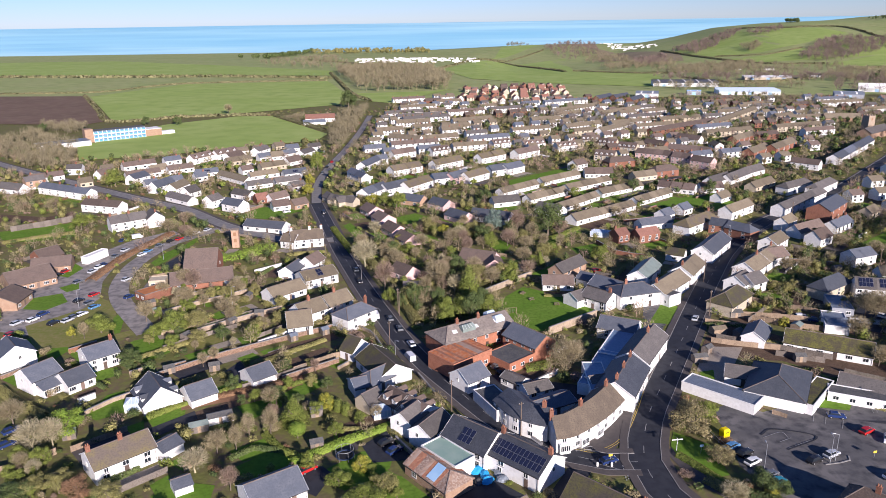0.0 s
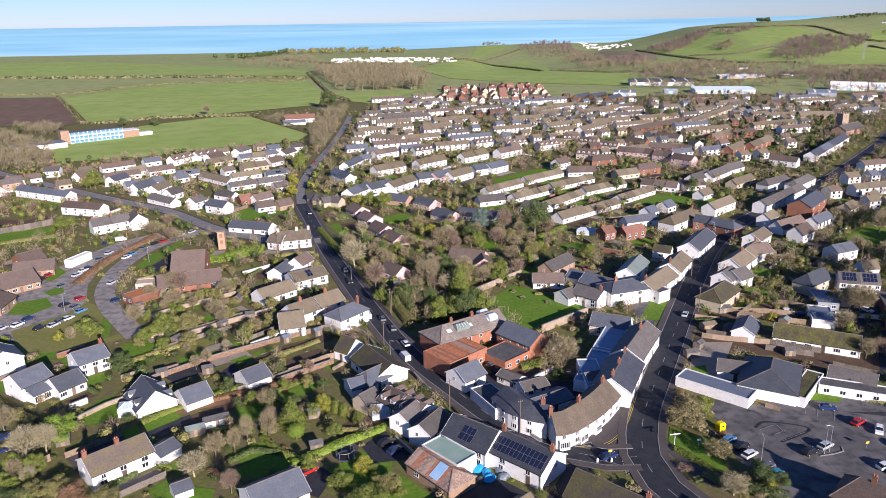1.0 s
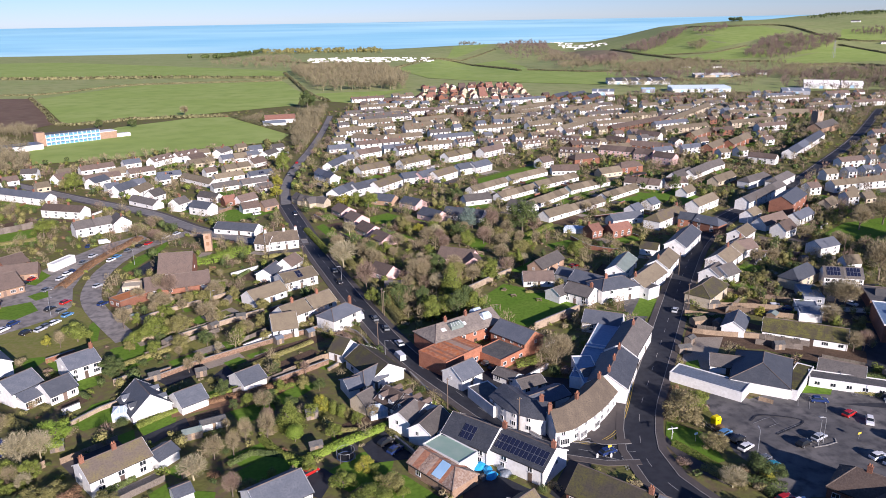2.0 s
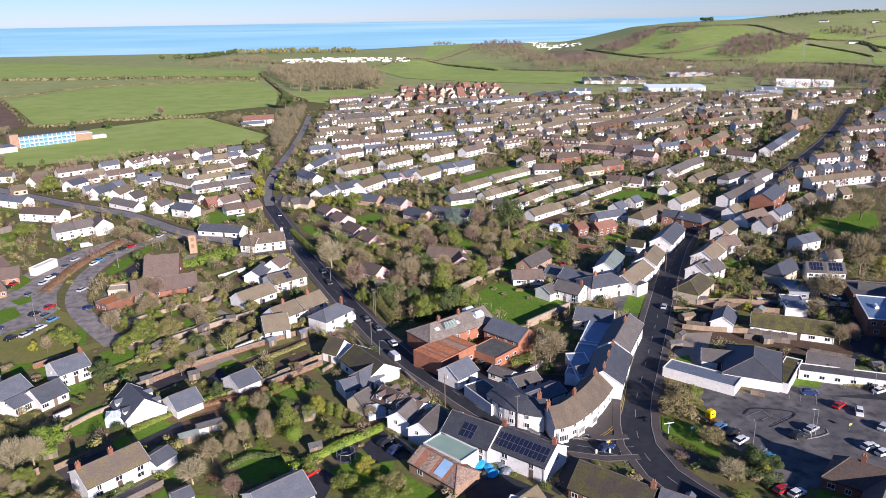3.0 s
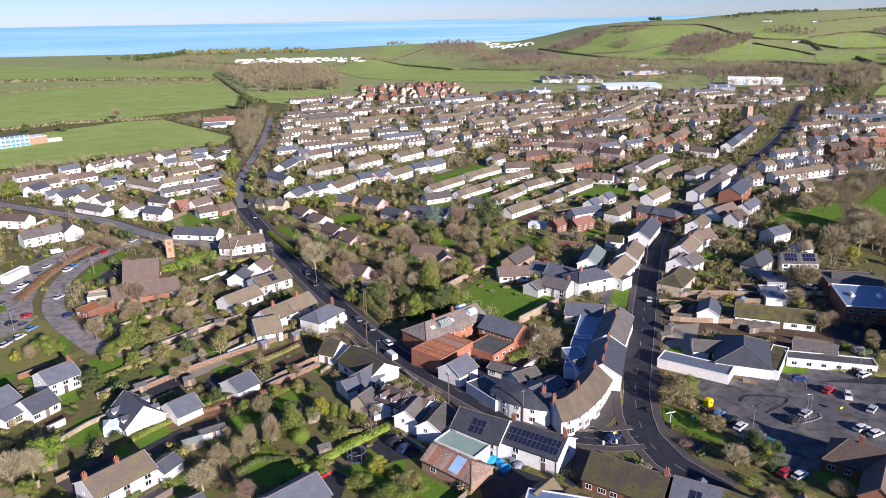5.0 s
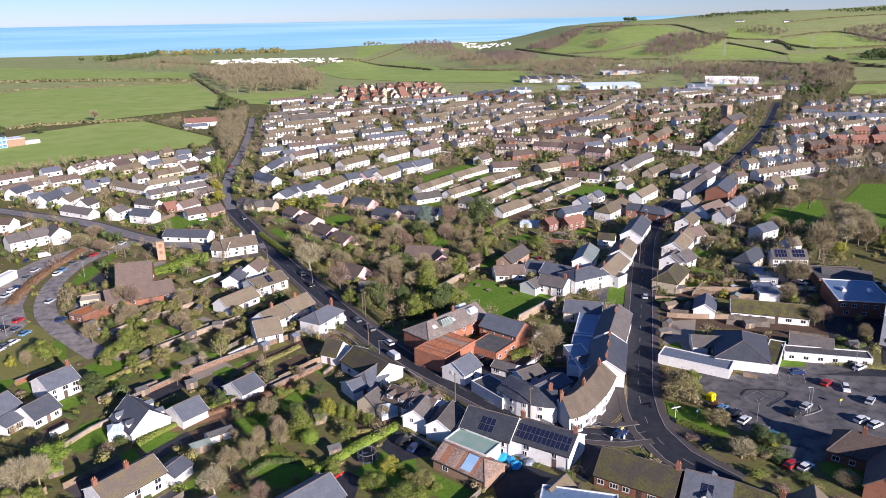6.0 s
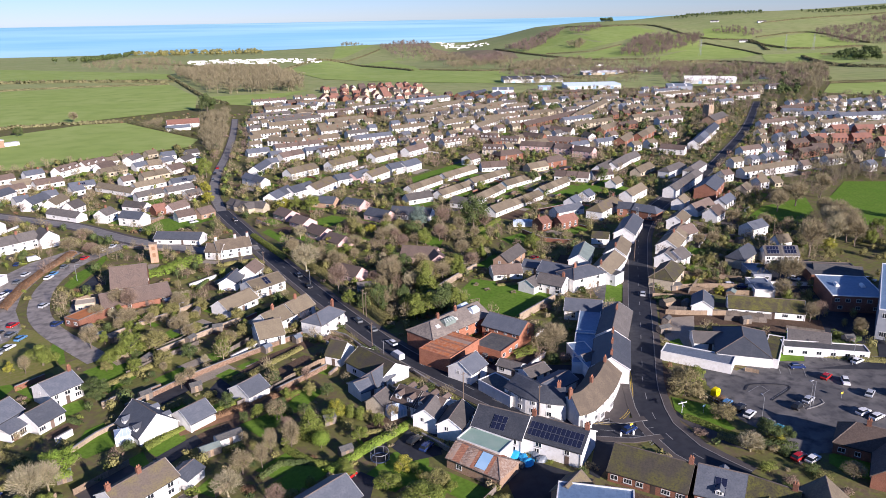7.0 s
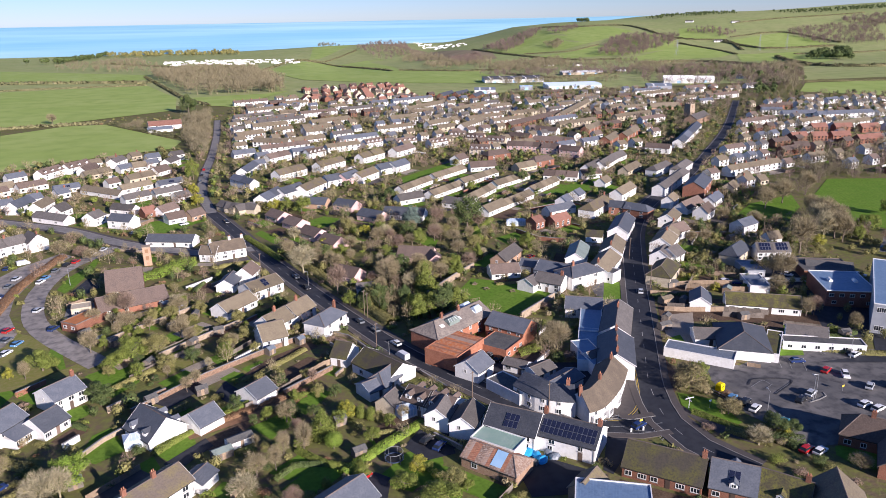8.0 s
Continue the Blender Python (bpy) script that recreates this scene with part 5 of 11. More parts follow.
def shed(x, y, yaw, L=3.0, W=2.2, mat="timber_grey", roof="felt"):
    FOOT.append((x, y, math.radians(yaw), L, W))
    root = tagged(empty("garden_shed", x, y, yaw), "small %s garden shed with a felt roof" % ("weathered wooden" if "timber" in mat else "pale"), "shed")
    bm = bmesh.new()
    a, b = L / 2, W / 2
    v = [bm.verts.new(p) for p in ((-a, -b, -.4), (a, -b, -.4), (a, b, -.4), (-a, b, -.4), (-a, -b, 1.9), (a, -b, 1.9), (a, b, 1.9), (-a, b, 1.9), (-a, 0, 2.5), (a, 0, 2.5))]
    for f in ((3, 2, 1, 0), (0, 1, 5, 4), (2, 3, 7, 6), (4, 5, 9, 8), (6, 7, 8, 9), (3, 0, 4, 8, 7), (1, 2, 6, 9, 5)):
        bm.faces.new([v[k] for k in f])
    part("wall", bm, mat, root)
    bm = bmesh.new()
    vs, fs, _, _ = roof_shape(L, W, 1.95, 2.6, 0, 0.15, 0.1)
    slab(bm, vs, fs, 0.06)
    part("roof", bm, roof, root)
    bm = bmesh.new()
    add_box(bm, -0.4, -b - 0.04, 0, 0.4, -b - 0.003, 1.8)
    part("door", bm, "timber", root)


def greenhouse(x, y, yaw, L=4.0, W=2.6):
    """Conservatory or glasshouse: white frame of bars with glass between, on a dwarf wall."""
    FOOT.append((x, y, math.radians(yaw), L, W))
    root = tagged(empty("conservatory", x, y, yaw), "white framed glass conservatory on a low wall", "conservatory")
    a, b = L / 2, W / 2
    bm = bmesh.new()
    add_box(bm, -a, -b, -0.5, a, b, 0.55)
    part("base_wall", bm, "white", root)
    bm = bmesh.new()
    vs, fs, _, _ = roof_shape(L, W, 2.3, 3.2, 3, 0.02, 0.02)
    slab(bm, vs, fs, 0.04)
    part("glass_roof", bm, "pale_glazing", root)
    bm = bmesh.new()
    add_box(bm, -a + .05, -b + .05, 0.56, a - .05, b - .05, 2.25)
    part("glazing", bm, "pale_glazing", root)
    n = max(3, int(L / 0.8))
    for k in range(n + 1):
        xx = -a + L * k / n
        for s in (-1, 1):
            bm = bmesh.new()
            add_box(bm, xx - 0.04, s * b - 0.04, 0.55, xx + 0.04, s * b + 0.04, 2.35)
            part("bar", bm, "frame_white", root)
            bm = bmesh.new()
            c = max(-a + W * .42, min(a - W * .42, xx))
            add_tube(bm, (xx, s * b, 2.36), (c, 0, 3.26), 0.045, 0.045, 4)
            part("rafter", bm, "frame_white", root)


def school(x, y, yaw):
    """Long white and blue three-storey school block with bands of windows, and a low wing with a brick stair tower."""
    FOOT.append((x, y, math.radians(yaw), 90, 14))
    root = tagged(empty("school", x, y, yaw), "long white school block with blue panel bands and flat roof", "school")
    L, W, h = 42.0, 11.0, 9.0
    bm = bmesh.new()
    add_box(bm, -L / 2, 0, -3, L / 2, W, h)
    part("block", bm, "white", root)
    bm = bmesh.new()
    slab(bm, [(-L / 2 - .3, -.3, h + .3), (L / 2 + .3, -.3, h + .3), (L / 2 + .3, W + .3, h + .3), (-L / 2 - .3, W + .3, h + .3)], [[0, 1, 2, 3]], 0.28)
    part("roof", bm, "felt", root)
    for s in range(3):
        for k in range(12):
            x0 = -L / 2 + L * k / 12 + 0.25
            bm = bmesh.new()
            add_box(bm, x0, -0.08, 0.5 + s * 3.1, x0 + L / 12 - 0.5, -0.003, 1.5 + s * 3.1)
            part("panel", bm, "school_blue", root)
            bm = bmesh.new()
            add_box(bm, x0, -0.06, 1.55 + s * 3.1, x0 + L / 12 - 0.5, -0.003, 2.8 + s * 3.1)
            part("window", bm, "school_glass", root)
    for nm, q, mat in (("stair_tower", (-L / 2 - 6.5, 1, -3, -L / 2 - 0.01, 9, 11), "buff"), ("end_block", (L / 2 + 0.01, 1, -3, L / 2 + 14, W + 4, 6), "buff"), ("low_wing", (-L / 2 - 45, -16, -3, -L / 2 - 6.51, 1, 4.2), "white"), ("store", (L / 2 + 14.01, 3, -3, L / 2 + 26, 9, 3), "white")):
        bm = bmesh.new()
        add_box(bm, *q)
        part(nm, bm, mat, root)
    for q, mat in (((-L / 2 - 45.3, -16.3, 4.21, -L / 2 - 6.52, 1.3, 4.5), "lead"), ((L / 2 + 0.02, .8, 6.01, L / 2 + 14.3, W + 4.3, 6.3), "white")):
        bm = bmesh.new()
        add_box(bm, *q)
        part("wing_roof", bm, mat, root)
    return root


def yard_heap(x, y, s, mat):
    """A sheeted heap or stack of goods in a yard: a slumped, uneven mound."""
    rng = random.Random(int(x * 10 + y))
    bm = bmesh.new()
    bmesh.ops.create_icosphere(bm, subdivisions=2, radius=1.0)
    for v in bm.verts:
        k = 1 + 0.28 * noise.noise(v.co * 1.7 + Vector((x, y, 0)))
        v.co = Vector((v.co.x * s * k, v.co.y * s * 0.7 * k, max(-0.1, v.co.z) * s * 0.75 * k))
    me = mesh_of("yard_heap", bm, mat)
    ob = tagged(new("tarpaulin", me), "%s tarpaulin over a heap standing in the yard" % {"blue_tarp": "bright blue", "red": "red-brown", "lead": "pale grey", "felt": "black", "brown": "brown"}[mat], "heap")
    ob.matrix_basis = pose(x, y, ground(x, y), 0, 0, rng.uniform(0, 180))
    return ob


def traffic_island(x, y, yaw):
    bm = bmesh.new()
    loft(bm, ((-3.2, -1.6, 3.2, 1.6, -0.2), (-3.2, -1.6, 3.2, 1.6, 0.16), (-3.05, -1.45, 3.05, 1.45, 0.18), (-2.85, -1.25, 2.85, 1.25, 0.17)))
    ob = tagged(new("kerbed_island", mesh_of("kerbed_island", bm, "asphalt")), "low kerbed island in the car park", "island", kind="structure")
    ob.matrix_basis = pose(x, y, ground(x, y), 0, 0, yaw)


def bench(x, y, yaw):
    root = tagged(empty("garden_bench", x, y, yaw), "pale wooden picnic bench on the lawn", "bench")
    for nm, q in (("tabletop", (-0.9, -0.35, 0.7, 0.9, 0.35, 0.76)), ("seat", (-0.9, -0.85, 0.4, 0.9, -0.6, 0.45)), ("seat", (-0.9, 0.6, 0.4, 0.9, 0.85, 0.45))):
        bm = bmesh.new()
        add_box(bm, *q)
        part(nm, bm, "timber", root)
    for sx in (-0.7, 0.7):
        bm = bmesh.new()
        add_box(bm, sx - 0.05, -0.8, -0.05, sx + 0.05, 0.8, 0.395)
        part("leg_frame", bm, "timber", root)


def swing(x, y, yaw):
    root = tagged(empty("swing_frame", x, y, yaw), "wooden garden swing frame on the lawn", "swing")
    for sx in (-1.6, 1.6):
        for sy in (-0.8, 0.8):
            bm = bmesh.new()
            add_tube(bm, (sx, sy, -0.2), (sx, 0, 2.2), 0.06, 0.06, 6)
            part("leg", bm, "timber", root)
    bm = bmesh.new()
    add_tube(bm, (-1.7, 0, 2.2), (1.7, 0, 2.2), 0.06, 0.06, 6)
    part("beam", bm, "timber", root)
    for k in (-0.6, 0.6):
        bm = bmesh.new()
        add_box(bm, k - 0.25, -0.1, 0.45, k + 0.25, 0.1, 0.5)
        st = part("seat", bm, "brown_panel", root)
        for q in (-0.22, 0.22):
            bm = bmesh.new()
            add_tube(bm, (k + q, 0, 0.5), (k + q, 0, 2.2), 0.015, 0.015, 4)
            part("chain", bm, "galvanised", st)


def trampoline(x, y):
    FOOT.append((x, y, 0, 5, 5))
    root = tagged(empty("trampoline", x, y, 0), "round black garden trampoline with a safety net frame", "trampoline")
    bm = bmesh.new()
    bmesh.ops.create_cone(bm, cap_ends=True, segments=24, radius1=1.75, radius2=1.75, depth=0.04)
    bmesh.ops.translate(bm, verts=bm.verts, vec=(0, 0, 0.85))
    part("jumping_mat", bm, "rubber", root)
    for z, nm, mt in ((0.88, "padded_rim", "navy_pad"), (2.55, "net_ring", "galvanised")):
        bm = bmesh.new()
        for k in range(20):
            a, b = k * 0.31416, (k + 1) * 0.31416
            add_tube(bm, (2 * math.cos(a), 2 * math.sin(a), z), (2 * math.cos(b), 2 * math.sin(b), z), 0.14 if z < 1 else 0.04, 0.14 if z < 1 else 0.04, 5)
        part(nm, bm, mt, root)
    for k in range(6):
        a = k * 1.0472
        bm = bmesh.new()
        add_tube(bm, (2.05 * math.cos(a), 2.05 * math.sin(a), -0.2), (2.05 * math.cos(a), 2.05 * math.sin(a), 2.55), 0.035, 0.035, 5)
        part("pole", bm, "galvanised", root)


def pylon(x, y, h=26.0):
    root = tagged(empty("pylon", x, y, 20), "grey steel lattice electricity pylon on the far slope", "pylon")
    for sx in (-1, 1):
        for sy in (-1, 1):
            bm = bmesh.new()
            add_tube(bm, (sx * 2.6, sy * 2.6, -1), (sx * 0.5, sy * 0.5, h), 0.2, 0.14, 4)
            part("leg", bm, "galvanised", root)
    for k, z in enumerate((0.62, 0.76, 0.9)):
        bm = bmesh.new()
        add_tube(bm, (-4.5 + k * 0.6, 0, h * z), (4.5 - k * 0.6, 0, h * z), 0.22, 0.22, 4)
        part("cross_arm", bm, "galvanised", root)
    for k in range(5):
        q, r = 1 - k / 5.5, 1 - (k + 1) / 5.5
        bm = bmesh.new()
        add_tube(bm, (-2.6 * q, -2.6 * q, h * k / 5.5), (2.6 * r, -2.6 * r, h * (k + 1) / 5.5), 0.12, 0.12, 4)
        part("brace", bm, "galvanised", root)

# ---- roads and open ground ----
road_strip("main", [(45.9, 117.6), (39.8, 129.8), (38.5, 140.9), (42.8, 157.6), (51.1, 176.2), (62.5, 200.9), (75.8, 229.9), (90.3, 260.6), (108.7, 295.6), (135.2, 331.9), (169.5, 366.4)], 7.1)
road_strip("far", [(169.5, 366.4), (190.1, 386.7), (245.9, 452.6), (328.3, 554.5), (447.2, 717.9)], 5.6, dashes=False, paths=(0.8, 0.8))
road_strip("west", [(36.7, 140.2), (30.1, 140.1), (22.4, 142.7), (14.0, 148.5), (4.8, 159.1), (-3.1, 171.6), (-11.6, 185.1), (-19.7, 200.8), (-28.7, 222.7), (-38.0, 246.4), (-47.3, 271.6), (-56.6, 297.8), (-69.8, 339.0), (-82.9, 379.0)], 6.2)
road_strip("lane", [(-82.9, 379.0), (-90.6, 420.8), (-94.1, 472.0), (-94.3, 555.6), (-97.0, 651.1), (-102.4, 750.9)], 4.4, dashes=False, paths=(0.8, 0.8), mat="tarmac_mid")
road_strip("estate", [(-61.4, 310.4), (-76.3, 308.1), (-94.0, 317.3), (-118.1, 334.8), (-149.2, 366.1), (-174.9, 384.0), (-207.9, 406.8), (-252.1, 439.1), (-303.7, 476.7), (-367.6, 525.8)], 5.9, dashes=False, mat="tarmac_mid")
road_strip("church", [(-117.1, 331.9), (-127.1, 317.8), (-134.9, 301.3), (-137.0, 277.4), (-132.2, 252.9), (-123.5, 235.7), (-113.7, 222.8), (-102.6, 209.1)], 7.0, dashes=False, paths=(0, 0), mat="tarmac_pale")
patch("car_park", [(60.7, 162.8), (66.0, 167.0), (72.1, 161.8), (85.6, 167.3), (98.9, 171.1), (113.2, 161.6), (128.9, 154.9), (91.6, 114.3), (72.3, 122.0), (67.7, 122.3), (60.5, 119.5), (61.9, 130.2), (58.6, 138.8), (59.7, 148.6), (59.9, 156.0)], mat="tarmac_worn")
patch("lawn", [(8.9, 235.2), (19.1, 250.1), (33.3, 240.5), (42.8, 228.5), (24.4, 209.2), (14.8, 215.7)], mat="lawn")
patch("car_park", [(-163.6, 229.3), (-170.0, 237.0), (-172.0, 250.0), (-168.5, 268.0), (-163.6, 274.0), (-160.3, 290.7), (-153.4, 310.7), (-141.0, 327.2), (-135.4, 321.3), (-142.5, 300.2), (-143.8, 272.7), (-140.6, 256.7), (-133.3, 240.0), (-131.0, 233.4), (-131.5, 226.0), (-131.5, 214.5), (-141.8, 206.5), (-151.4, 210.0)], mat="tarmac_pale")
patch("lawn", [(-221.2, 320.9), (-219.3, 326.6), (-196.5, 342.4), (-185.8, 322.2), (-193.9, 311.3), (-214.3, 309.8)], mat="lawn")
patch("yard", [(-125.6, 273.9), (-122.5, 290.2), (-116.4, 278.1), (-120.2, 269.7)], mat="asphalt", lift=0.05)
patch("yard", [(-123.5, 262.0), (-121.0, 244.0), (-113.0, 246.0), (-114.0, 262.0)], mat="tarmac_mid", lift=0.05)

# ---- houses of the near quarter ----
house(-78.1, 137.6, 45, 13.3, 8.5, 4.1, 6.5, "white", "lichen", chim=(-0.5, 0.05), win=3)
house(-69.6, 142.6, 57, 5.4, 5.3, 2.6, 3.8, "white", "slate", win=0)
house(-61.0, 129.0, 36, 3.7, 4.2, 2.2, 3.2, "white", "slate", win=0)
house(-133.0, 188.0, 315, 9.8, 9.7, 4.2, 7.1, "white", "slate", win=3)
house(-117.5, 174.4, 59, 8.4, 8.6, 4.2, 6.7, "white", "slate", win=3, lean=4)
house(-107.7, 174.4, 55, 7.4, 7.6, 2.8, 5.2, "white", "slate", win=3)
house(-107.4, 187.5, 46, 8.6, 8.6, 4.2, 6.5, "white", "slate", chim=(0.45,), win=3)
house(-81.5, 165.9, 308, 11.0, 9.7, 2.6, 6.6, "white", "slate", win=1, dorm=2)
house(-71.0, 167.4, 42, 7.0, 7.5, 2.6, 5.0, "white", "slate", win=0)
house(-58.3, 177.8, 44, 6.9, 7.6, 2.6, 4.8, "white", "slate", win=0)
house(-41.0, 126.5, 37, 11.3, 9.5, 2.8, 5.6, "white", "slate", win=2)
house(-54.4, 211.2, 18, 7.7, 8.6, 3.5, 7.0, "white", "tan", win=2)
house_row(2, -53.0, 219.9, -46.0, 227.4, 10.2, 7.6, 4.2, 7.0, "white", "tan", chim=(0,), win=2)
house(-37.5, 216.2, 51, 12.4, 7.6, 4.7, 6.9, "white", "slate", hip=3, chim=(0.4,), win=2)
house(-66.3, 240.2, 48, 13.9, 7.6, 3.0, 5.5, "white", "tan", win=3)
house(-57.5, 254.8, 38, 13.4, 8.6, 3.8, 6.0, "white", "tan", solar=2, win=3)
house(-68.9, 264.0, 75, 10.5, 6.5, 3.0, 5.0, "white", "slate", win=1)
house(-62.5, 270.5, 70, 9.1, 6.5, 4.0, 6.5, "white", "brown", win=1)
house(-71.6, 303.0, 17, 13.9, 8.0, 4.2, 7.2, "white", "thatch", chim=(-0.48, 0.1, 0.48), win=4)
house(-78.0, 300.5, 340, 7.0, 6.0, 3.6, 6.0, "white", "thatch", win=2)
house(-95.8, 326.9, 342, 21.0, 7.6, 2.8, 5.0, "white", "slate", win=4)
house(-24.3, 182.2, 303, 15.3, 9.7, 3.2, 6.0, "white", "moss", win=2)
house(-25.6, 174.9, 47, 8.4, 6.5, 3.0, 5.2, "white", "slate", hip=1, win=1)
house(-33.8, 193.4, 325, 5.1, 7.6, 3.0, 6.2, "white", "moss", win=1)
house_row(2, -17.8, 161.9, -12.9, 157.0, 7.0, 7.5, 3.6, 5.8, "white", "brown", dorm=2, win=2)
house(-14.8, 153.1, 58, 6.9, 5.9, 4.2, 6.2, "white", "tile", win=2)
house(-9.4, 148.9, 58, 9.2, 5.9, 4.2, 6.2, "white", "tile", win=2)
house(-28.6, 172.4, 27, 6.5, 6.5, 2.8, 4.2, "white", "slate", win=1)
house(-25.6, 163.3, 49, 5.1, 5.4, 2.8, 5.0, "cream", "tile", win=1)
house(11.9, 136.5, 319, 13.5, 9.6, 4.2, 7.1, "white", "dark_slate", solar=12, chim=(-0.48, 0.49), win=2)
house(1.0, 143.7, 321, 12.4, 9.6, 4.3, 7.5, "white", "dark_slate", solar=3, win=3)
flat_building(-5.1, 137.9, 314, 11.0, 5.9, 4.0, 4.0, "white", "green")
house(-7.0, 132.7, 312, 13.7, 7.4, 2.8, 4.8, "buff", "corrugated", hip=2, win=2, sheet=1)
curved_terrace([(5.6, 159.7), (9.0, 153.2), (13.8, 149.3), (17.6, 147.8)], 8, 4.6, 6.9, "white", "dark_slate", chims=(0.97,))
curved_terrace([(19.1, 143.3), (23.0, 144.5), (28.4, 149.2), (33.2, 154.6), (37.6, 161.0)], 8, 4.2, 7.4, "white", "thatch", chims=(0.02, 0.45, 0.97), win=1.5, bays=(0.08, 0.3, 0.5))
house(39.4, 171.1, 65, 17.6, 9.7, 4.7, 7.6, "white", "dark_slate", chim=(-0.4, 0, 0.4), win=4)
house(48.9, 190.3, 61, 20.9, 8.6, 4.7, 7.3, "white", "tile", chim=(0.2,), win=4)
flat_building(33.1, 174.0, 0, 5.4, 15.9, 3.5, 3.5, "white", "zinc")
flat_building(6.1, 163.2, 298, 12.0, 6.1, 3.0, 3.0, "white", "felt")
works = house(0.1, 201.8, 35, 25.5, 10.8, 5.0, 7.8, "orange_brick", "patched", hip=1, chim=(-0.2, 0.1), win=6, lights=3)
for lx, ly, ll in ((-3.0, -2.2, 4.6), (8.6, -2.0, 3.2), (8.6, 2.2, 3.2)):
    bm = bmesh.new()
    loft(bm, ((lx - ll / 2, ly - 1.3, lx + ll / 2, ly + 1.3, 5.6), (lx - ll / 2, ly - 1.3, lx + ll / 2, ly + 1.3, 7.1), (lx - ll / 2 + 0.3, ly - 0.15, lx + ll / 2 - 0.3, ly + 0.15, 7.9)))
    lantern = part("roof_lantern", bm, "greenslate" if lx < 0 else "pale_glazing", works, "glazed roof lantern with white bars")
    for k in range(5):
        bm = bmesh.new()
        xx = lx - ll / 2 + 0.1 + (ll - 0.2) * k / 4
        add_tube(bm, (xx, ly - 1.34, 7.12), (lx + (xx - lx) * 0.8, ly - 0.15, 7.93), 0.05, 0.05, 4)
        part("glazing_bar", bm, "frame_white", lantern)
flat_building(-3.0, 186.7, 43, 14.5, 10.8, 4.7, 4.7, "orange_brick", "rust")
house(-0.3, 175.5, 41, 7.6, 7.6, 3.5, 6.0, "white", "slate", win=1)
house(17.1, 196.3, 312, 13.1, 8.6, 4.7, 7.3, "orange_brick", "slate", win=4)
flat_building(11.2, 188.5, 43, 10.4, 9.6, 3.0, 3.0, "orange_brick", "felt")
house(55.5, 234.7, 19, 15.0, 9.7, 5.1, 7.3, "white", "slate", hip=3, chim=(-0.2,), win=2)
house(43.7, 231.6, 317, 10.0, 7.6, 3.8, 6.0, "white", "tile", chim=(0.4,), win=3)
house(36.9, 234.0, 39, 7.7, 6.5, 3.2, 5.0, "white", "tile", win=1)
house(45.7, 207.6, 335, 11.6, 8.6, 3.5, 6.0, "white", "slate", win=2)
house(31.7, 249.9, 358, 11.1, 7.6, 2.6, 4.8, "white", "brown", win=3)
house(36.9, 262.8, 49, 16.0, 6.5, 4.0, 6.5, "buff", "tile", win=2)
house(44.8, 251.9, 322, 10.3, 6.5, 2.8, 4.6, "white", "slate", win=1)
house(49.3, 241.6, 313, 13.0, 8.6, 3.8, 6.5, "white", "slate", win=2)
house(68.7, 242.3, 51, 20.5, 8.6, 4.2, 6.9, "white", "tan", chim=(-0.4,), win=3)
house(81.1, 260.3, 58, 17.3, 8.6, 4.2, 6.9, "white", "tan", chim=(-0.4,), win=2)
house(98.9, 288.3, 56, 25.3, 8.6, 4.2, 6.9, "white", "slate", win=3)
house(64.5, 257.0, 61, 17.8, 7.6, 4.2, 6.5, "white", "greenslate", win=2)
flat_building(65.7, 236.5, 305, 11.9, 5.8, 4.0, 4.0, "white", "felt")
house(86.7, 229.9, 48, 16.5, 8.6, 4.0, 7.0, "cream", "moss", hip=3, win=2)
house(95.7, 247.0, 48, 8.8, 7.6, 4.0, 6.5, "white", "tile", win=1)
house(100.0, 247.3, 35, 7.9, 7.6, 4.0, 6.5, "white", "tile", win=1)
house_row(2, 106.2, 264.2, 116.0, 275.8, 15.2, 8.6, 3.8, 6.5, "white", "tan", chim=(0.3,), win=2)
house(118.6, 276.5, 25, 10.4, 7.6, 3.8, 6.5, "white", "brown", win=2)
house(126.6, 295.4, 48, 13.4, 7.6, 4.2, 6.5, "white", "tan", win=2)
house(79.8, 172.4, 62, 18.5, 14.0, 3.2, 6.4, "white", "slate", hip=3, win=1)
flat_building(87.2, 168.0, 320, 4.2, 16.9, 2.6, 2.6, "white", "moss_green")
flat_building(64.2, 168.8, 319, 18.9, 6.2, 2.6, 2.6, "white", "lead")
house(73.1, 178.7, 340, 9.1, 7.6, 2.5, 4.2, "white", "tile", win=1)
house(103.4, 196.0, 333, 22.8, 8.6, 2.8, 5.4, "white", "moss_green", win=6)
house(85.8, 203.8, 59, 10.3, 6.5, 3.0, 5.0, "white", "slate", win=0)
flat_building(101.5, 165.4, 337, 22.3, 4.9, 2.5, 2.5, "white", "felt", win=6)
house(101.2, 171.8, 327, 11.1, 6.5, 2.6, 4.6, "white", "tile", win=0)
flat_building(136.0, 198.5, 338, 16.0, 20.0, 5.6, 5.6, "brick", "zinc", lights=2, cap="frame_white", upper=5)
flat_building(146.3, 219.9, 340, 17.9, 14.7, 3.5, 3.5, "brick", "felt")
flat_building(148.4, 179.8, 48, 47.0, 26.0, 9.5, 9.5, "grey", "zinc", upper=9, cap="frame_white", end=6)
house(26.9, 121.5, 319, 16.1, 9.5, 2.9, 6.6, "brick", "moss", chim=(0.49,), win=6)
house(37.8, 113.4, 323, 9.0, 9.5, 2.9, 6.6, "brick", "slate", solar=2, win=3, dorm=1)
house(44.7, 107.2, 313, 9.9, 9.4, 2.9, 6.6, "brick", "moss_green", win=3, dorm=1, chim=(0.4,))
